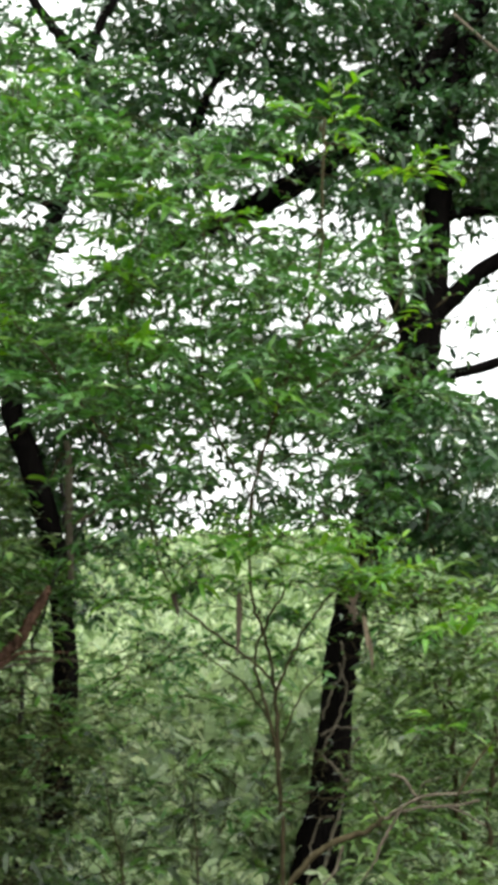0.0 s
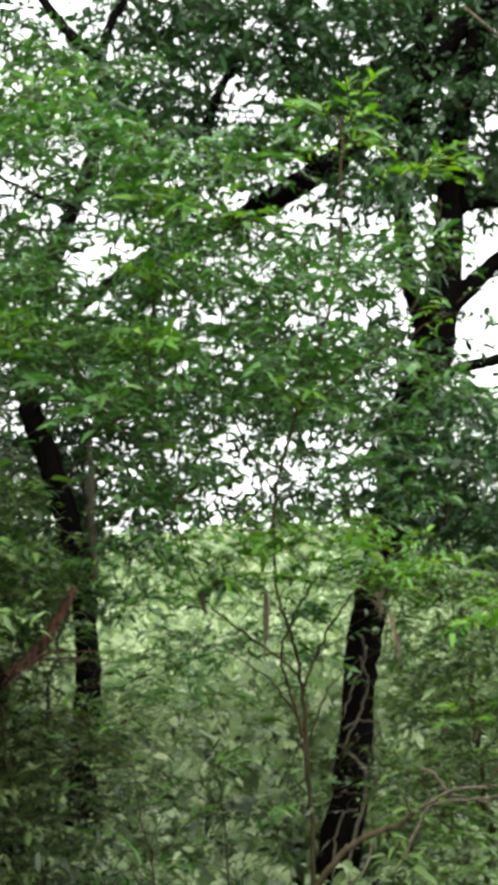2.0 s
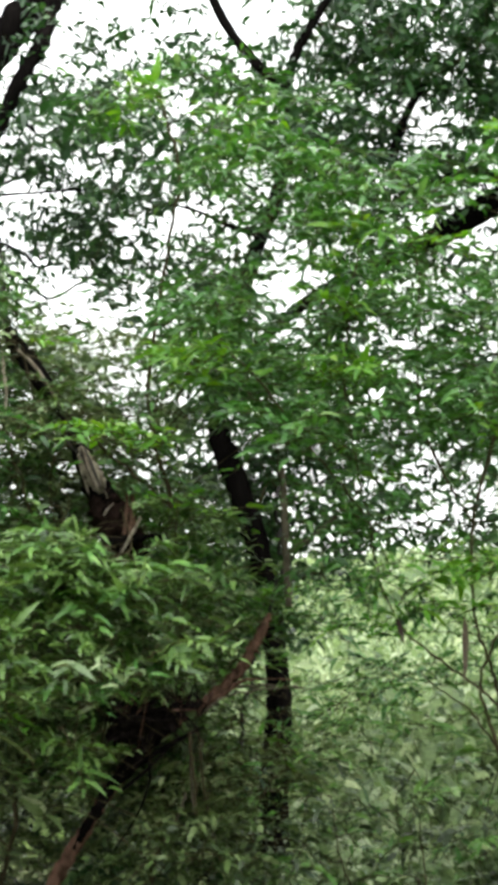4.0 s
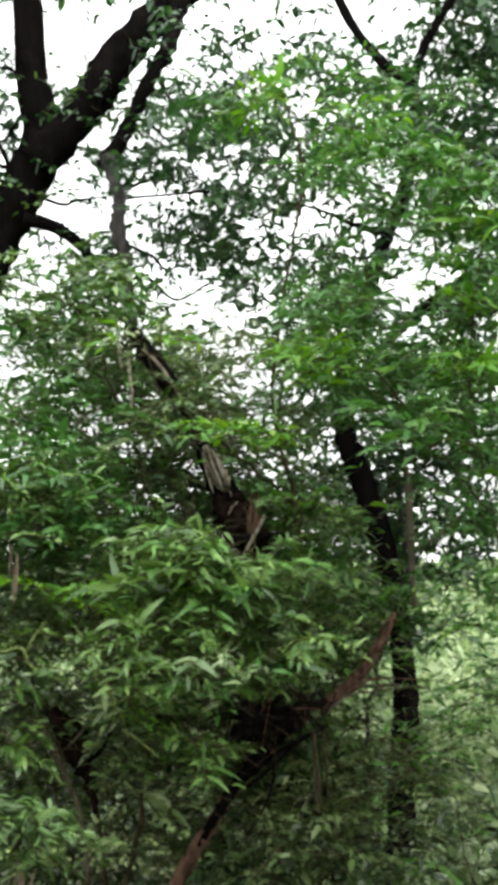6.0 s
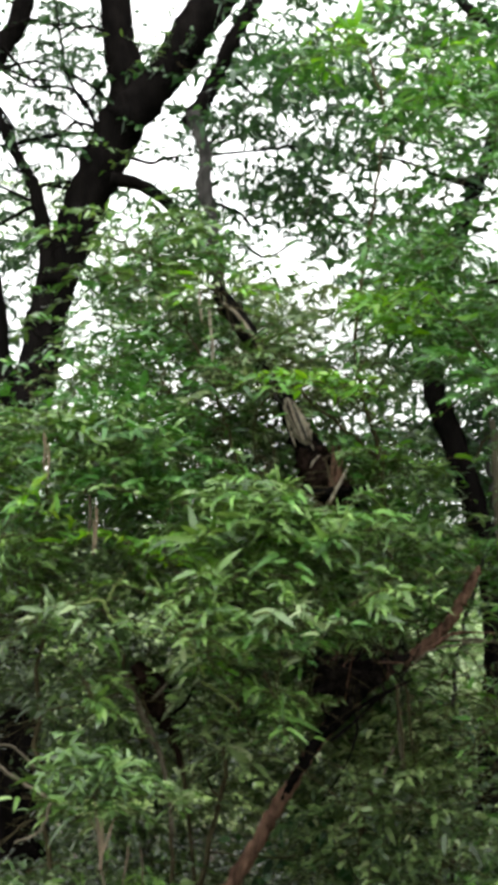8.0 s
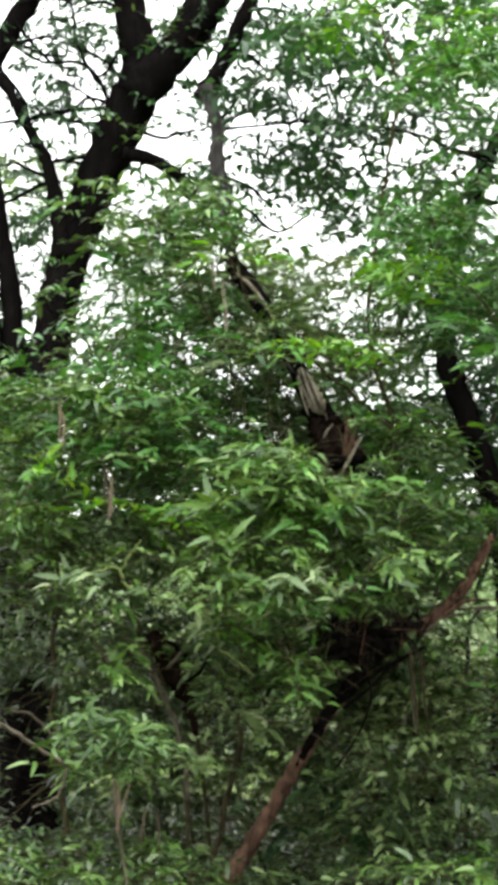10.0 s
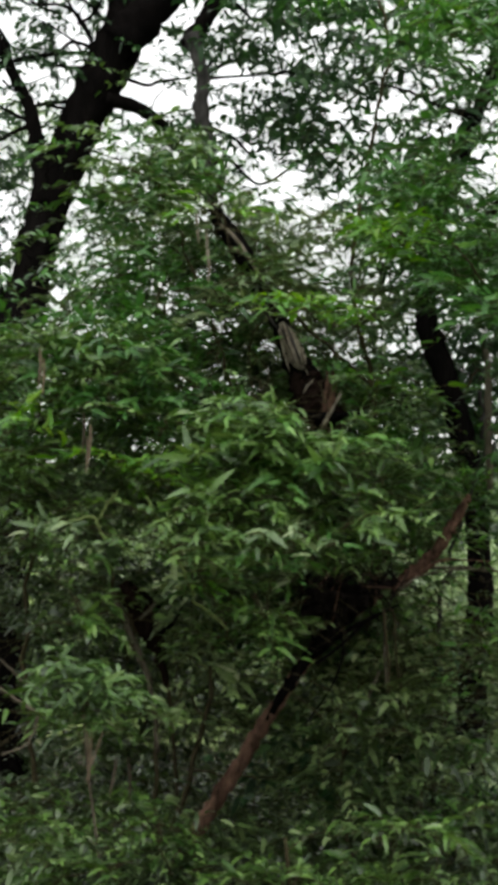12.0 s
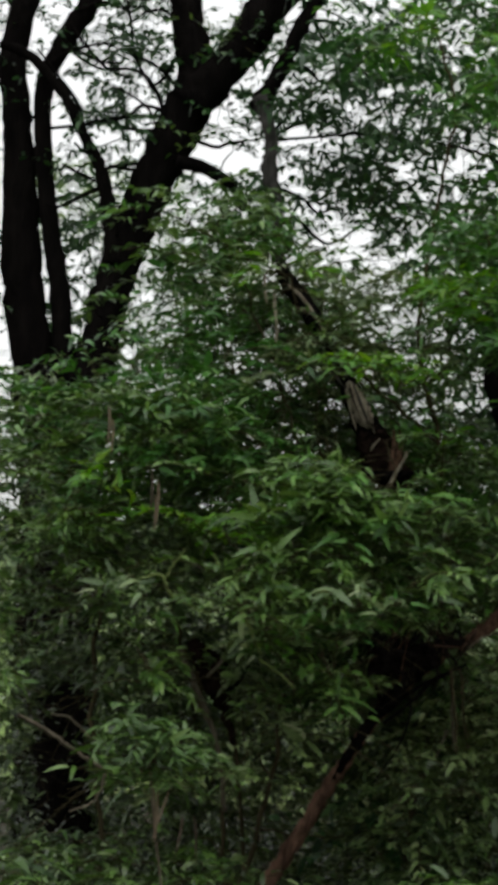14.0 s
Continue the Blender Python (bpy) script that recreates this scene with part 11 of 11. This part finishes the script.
big_shrub.stem("shoot", [(-1.63, 5.15, 1.22, 0.0039), (-1.55, 5.18, 1.24, 0.0039)], SHOOT, "", sides=5, wobble=0.002)
big_shrub.stem("shoot", [(-1.90, 5.06, 1.40, 0.0039), (-1.87, 5.07, 1.46, 0.0039), (-1.84, 5.08, 1.50, 0.0019)], SHOOT, "", sides=5, wobble=0.002)
big_shrub.stem("shoot", [(-1.75, 5.11, 1.48, 0.0039), (-1.70, 5.13, 1.38, 0.0039), (-1.66, 5.14, 1.30, 0.0039)], SHOOT, "", sides=5, wobble=0.002)

# the nest of dark sticks in the crook of the leaning branch
bird_nest(-1.195, 5.83, 1.125, 0.185, 0.13, 0.085)

# trees beyond the field edge
far_tree = Plant("tree", -7.65, 17.39, float(ground_height(-7.65, 17.39)), "light green tree standing far behind the forked tree", "tree", 120, "trees of the thicket")
far_tree.stem("trunk", [(-7.64, 17.39, 0.73, 0.0819), (-7.67, 17.38, 2.49, 0.0682), (-7.72, 17.36, 3.31, 0.0546), (-7.76, 17.34, 3.85, 0.0341)], BARK, "", rough=0.06)
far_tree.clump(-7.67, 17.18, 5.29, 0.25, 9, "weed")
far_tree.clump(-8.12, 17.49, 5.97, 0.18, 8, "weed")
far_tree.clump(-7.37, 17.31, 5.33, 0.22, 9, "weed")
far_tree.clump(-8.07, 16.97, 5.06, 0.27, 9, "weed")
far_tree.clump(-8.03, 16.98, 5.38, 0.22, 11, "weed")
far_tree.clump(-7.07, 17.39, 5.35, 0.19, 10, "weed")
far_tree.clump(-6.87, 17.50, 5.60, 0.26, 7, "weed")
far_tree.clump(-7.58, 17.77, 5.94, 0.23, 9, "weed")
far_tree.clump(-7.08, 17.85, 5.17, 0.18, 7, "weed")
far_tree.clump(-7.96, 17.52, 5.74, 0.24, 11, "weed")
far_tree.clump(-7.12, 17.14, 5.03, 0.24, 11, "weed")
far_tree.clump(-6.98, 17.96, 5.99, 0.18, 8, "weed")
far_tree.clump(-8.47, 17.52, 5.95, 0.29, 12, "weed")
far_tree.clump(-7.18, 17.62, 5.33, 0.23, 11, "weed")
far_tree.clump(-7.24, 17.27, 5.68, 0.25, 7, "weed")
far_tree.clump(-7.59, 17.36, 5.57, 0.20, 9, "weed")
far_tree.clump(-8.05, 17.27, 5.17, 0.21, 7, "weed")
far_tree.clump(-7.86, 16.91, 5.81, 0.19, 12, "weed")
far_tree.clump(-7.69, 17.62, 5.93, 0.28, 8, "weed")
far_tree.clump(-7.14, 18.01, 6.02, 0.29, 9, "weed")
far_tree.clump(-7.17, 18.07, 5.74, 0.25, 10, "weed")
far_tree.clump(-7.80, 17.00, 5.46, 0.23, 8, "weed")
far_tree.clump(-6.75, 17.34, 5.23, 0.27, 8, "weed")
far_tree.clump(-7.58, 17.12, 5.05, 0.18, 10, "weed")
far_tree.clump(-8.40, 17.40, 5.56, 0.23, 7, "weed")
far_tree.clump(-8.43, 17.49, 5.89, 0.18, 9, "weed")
far_tree.clump(-8.68, 17.19, 4.08, 0.22, 7, "tree")
far_tree.clump(-7.91, 17.37, 4.71, 0.30, 8, "tree")
far_tree.clump(-6.84, 17.77, 4.72, 0.23, 7, "tree")
far_tree.clump(-8.43, 17.23, 4.71, 0.32, 9, "tree")
far_tree.clump(-8.57, 17.46, 3.62, 0.26, 10, "tree")
far_tree.clump(-7.72, 16.97, 3.91, 0.27, 12, "tree")
far_tree.clump(-7.58, 17.35, 3.58, 0.27, 8, "tree")
far_tree.clump(-9.09, 16.70, 3.43, 0.24, 10, "tree")
far_tree.clump(-7.45, 17.46, 4.97, 0.23, 10, "tree")
far_tree.clump(-8.58, 16.60, 4.81, 0.25, 8, "tree")
far_tree.clump(-6.62, 17.64, 3.58, 0.25, 11, "tree")
far_tree.clump(-9.29, 17.09, 4.79, 0.21, 11, "tree")
far_tree.clump(-8.97, 16.79, 3.98, 0.20, 11, "tree")
far_tree.clump(-7.57, 17.88, 4.51, 0.22, 11, "tree")
far_tree.clump(-8.17, 17.40, 3.23, 0.22, 9, "tree")
far_tree.clump(-7.60, 17.52, 3.19, 0.29, 10, "tree")
far_tree.clump(-7.24, 17.73, 3.77, 0.27, 6, "tree")
far_tree.clump(-7.22, 18.08, 3.37, 0.26, 12, "tree")
far_tree.clump(-8.80, 16.92, 4.47, 0.31, 10, "tree")
far_tree.clump(-6.68, 18.07, 4.41, 0.27, 9, "tree")
far_tree.clump(-8.76, 16.98, 3.42, 0.28, 9, "tree")
far_tree.clump(-7.20, 17.97, 5.18, 0.24, 7, "tree")
far_tree.finish()
far_shrub = Plant("shrub", 2.29, 16.81, float(ground_height(2.29, 16.81)), "yellowish green shrub at the far field edge", "shrub", 121, "shrubs of the thicket")
far_shrub.stem("stem", [(2.27, 16.82, -0.26, 0.0488), (2.30, 16.81, 1.30, 0.0366), (2.43, 16.79, 2.20, 0.0244)], TWIG, "", sides=6)
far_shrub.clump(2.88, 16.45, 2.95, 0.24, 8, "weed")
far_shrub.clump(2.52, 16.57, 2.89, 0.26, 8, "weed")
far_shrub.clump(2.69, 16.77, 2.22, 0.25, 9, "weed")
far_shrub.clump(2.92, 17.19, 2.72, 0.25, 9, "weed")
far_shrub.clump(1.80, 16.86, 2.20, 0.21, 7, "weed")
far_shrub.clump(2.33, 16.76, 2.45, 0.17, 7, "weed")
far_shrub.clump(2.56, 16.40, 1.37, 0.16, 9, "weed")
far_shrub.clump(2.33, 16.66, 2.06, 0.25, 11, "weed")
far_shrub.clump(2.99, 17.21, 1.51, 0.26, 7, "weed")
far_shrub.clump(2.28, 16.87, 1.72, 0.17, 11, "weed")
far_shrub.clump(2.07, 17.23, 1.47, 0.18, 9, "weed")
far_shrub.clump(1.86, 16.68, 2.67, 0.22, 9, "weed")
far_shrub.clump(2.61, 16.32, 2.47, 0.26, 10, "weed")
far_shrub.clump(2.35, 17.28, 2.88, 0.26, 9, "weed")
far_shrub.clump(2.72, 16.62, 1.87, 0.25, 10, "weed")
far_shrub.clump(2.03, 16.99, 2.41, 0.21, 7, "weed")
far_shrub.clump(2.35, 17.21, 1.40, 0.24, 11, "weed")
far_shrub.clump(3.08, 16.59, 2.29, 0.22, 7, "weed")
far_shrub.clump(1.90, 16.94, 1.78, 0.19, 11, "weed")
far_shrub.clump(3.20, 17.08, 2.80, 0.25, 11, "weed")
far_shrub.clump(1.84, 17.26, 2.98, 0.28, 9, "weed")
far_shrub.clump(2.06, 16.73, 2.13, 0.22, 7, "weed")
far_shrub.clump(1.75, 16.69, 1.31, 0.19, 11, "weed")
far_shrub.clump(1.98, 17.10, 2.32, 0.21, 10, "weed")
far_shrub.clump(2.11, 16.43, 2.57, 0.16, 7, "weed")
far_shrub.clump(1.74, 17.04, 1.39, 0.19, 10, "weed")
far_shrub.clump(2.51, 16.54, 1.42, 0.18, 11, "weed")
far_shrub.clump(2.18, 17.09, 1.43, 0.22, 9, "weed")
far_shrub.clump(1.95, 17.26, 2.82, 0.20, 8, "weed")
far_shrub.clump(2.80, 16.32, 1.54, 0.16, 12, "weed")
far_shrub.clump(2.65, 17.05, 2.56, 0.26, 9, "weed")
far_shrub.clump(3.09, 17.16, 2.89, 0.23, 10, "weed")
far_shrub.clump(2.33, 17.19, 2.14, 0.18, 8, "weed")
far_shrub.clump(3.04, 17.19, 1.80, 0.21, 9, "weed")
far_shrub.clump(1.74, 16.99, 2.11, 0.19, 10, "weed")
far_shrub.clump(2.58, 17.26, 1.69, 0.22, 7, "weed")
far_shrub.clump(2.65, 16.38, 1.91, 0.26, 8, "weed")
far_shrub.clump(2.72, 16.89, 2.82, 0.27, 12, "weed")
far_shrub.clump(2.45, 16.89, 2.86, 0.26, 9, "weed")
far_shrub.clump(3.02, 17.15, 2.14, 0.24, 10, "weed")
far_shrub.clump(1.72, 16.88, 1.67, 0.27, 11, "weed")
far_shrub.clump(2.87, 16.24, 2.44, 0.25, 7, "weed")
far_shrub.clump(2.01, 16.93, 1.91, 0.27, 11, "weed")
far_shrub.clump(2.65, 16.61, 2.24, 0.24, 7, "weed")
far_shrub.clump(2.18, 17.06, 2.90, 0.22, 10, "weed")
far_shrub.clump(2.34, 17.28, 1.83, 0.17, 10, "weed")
far_shrub.finish()
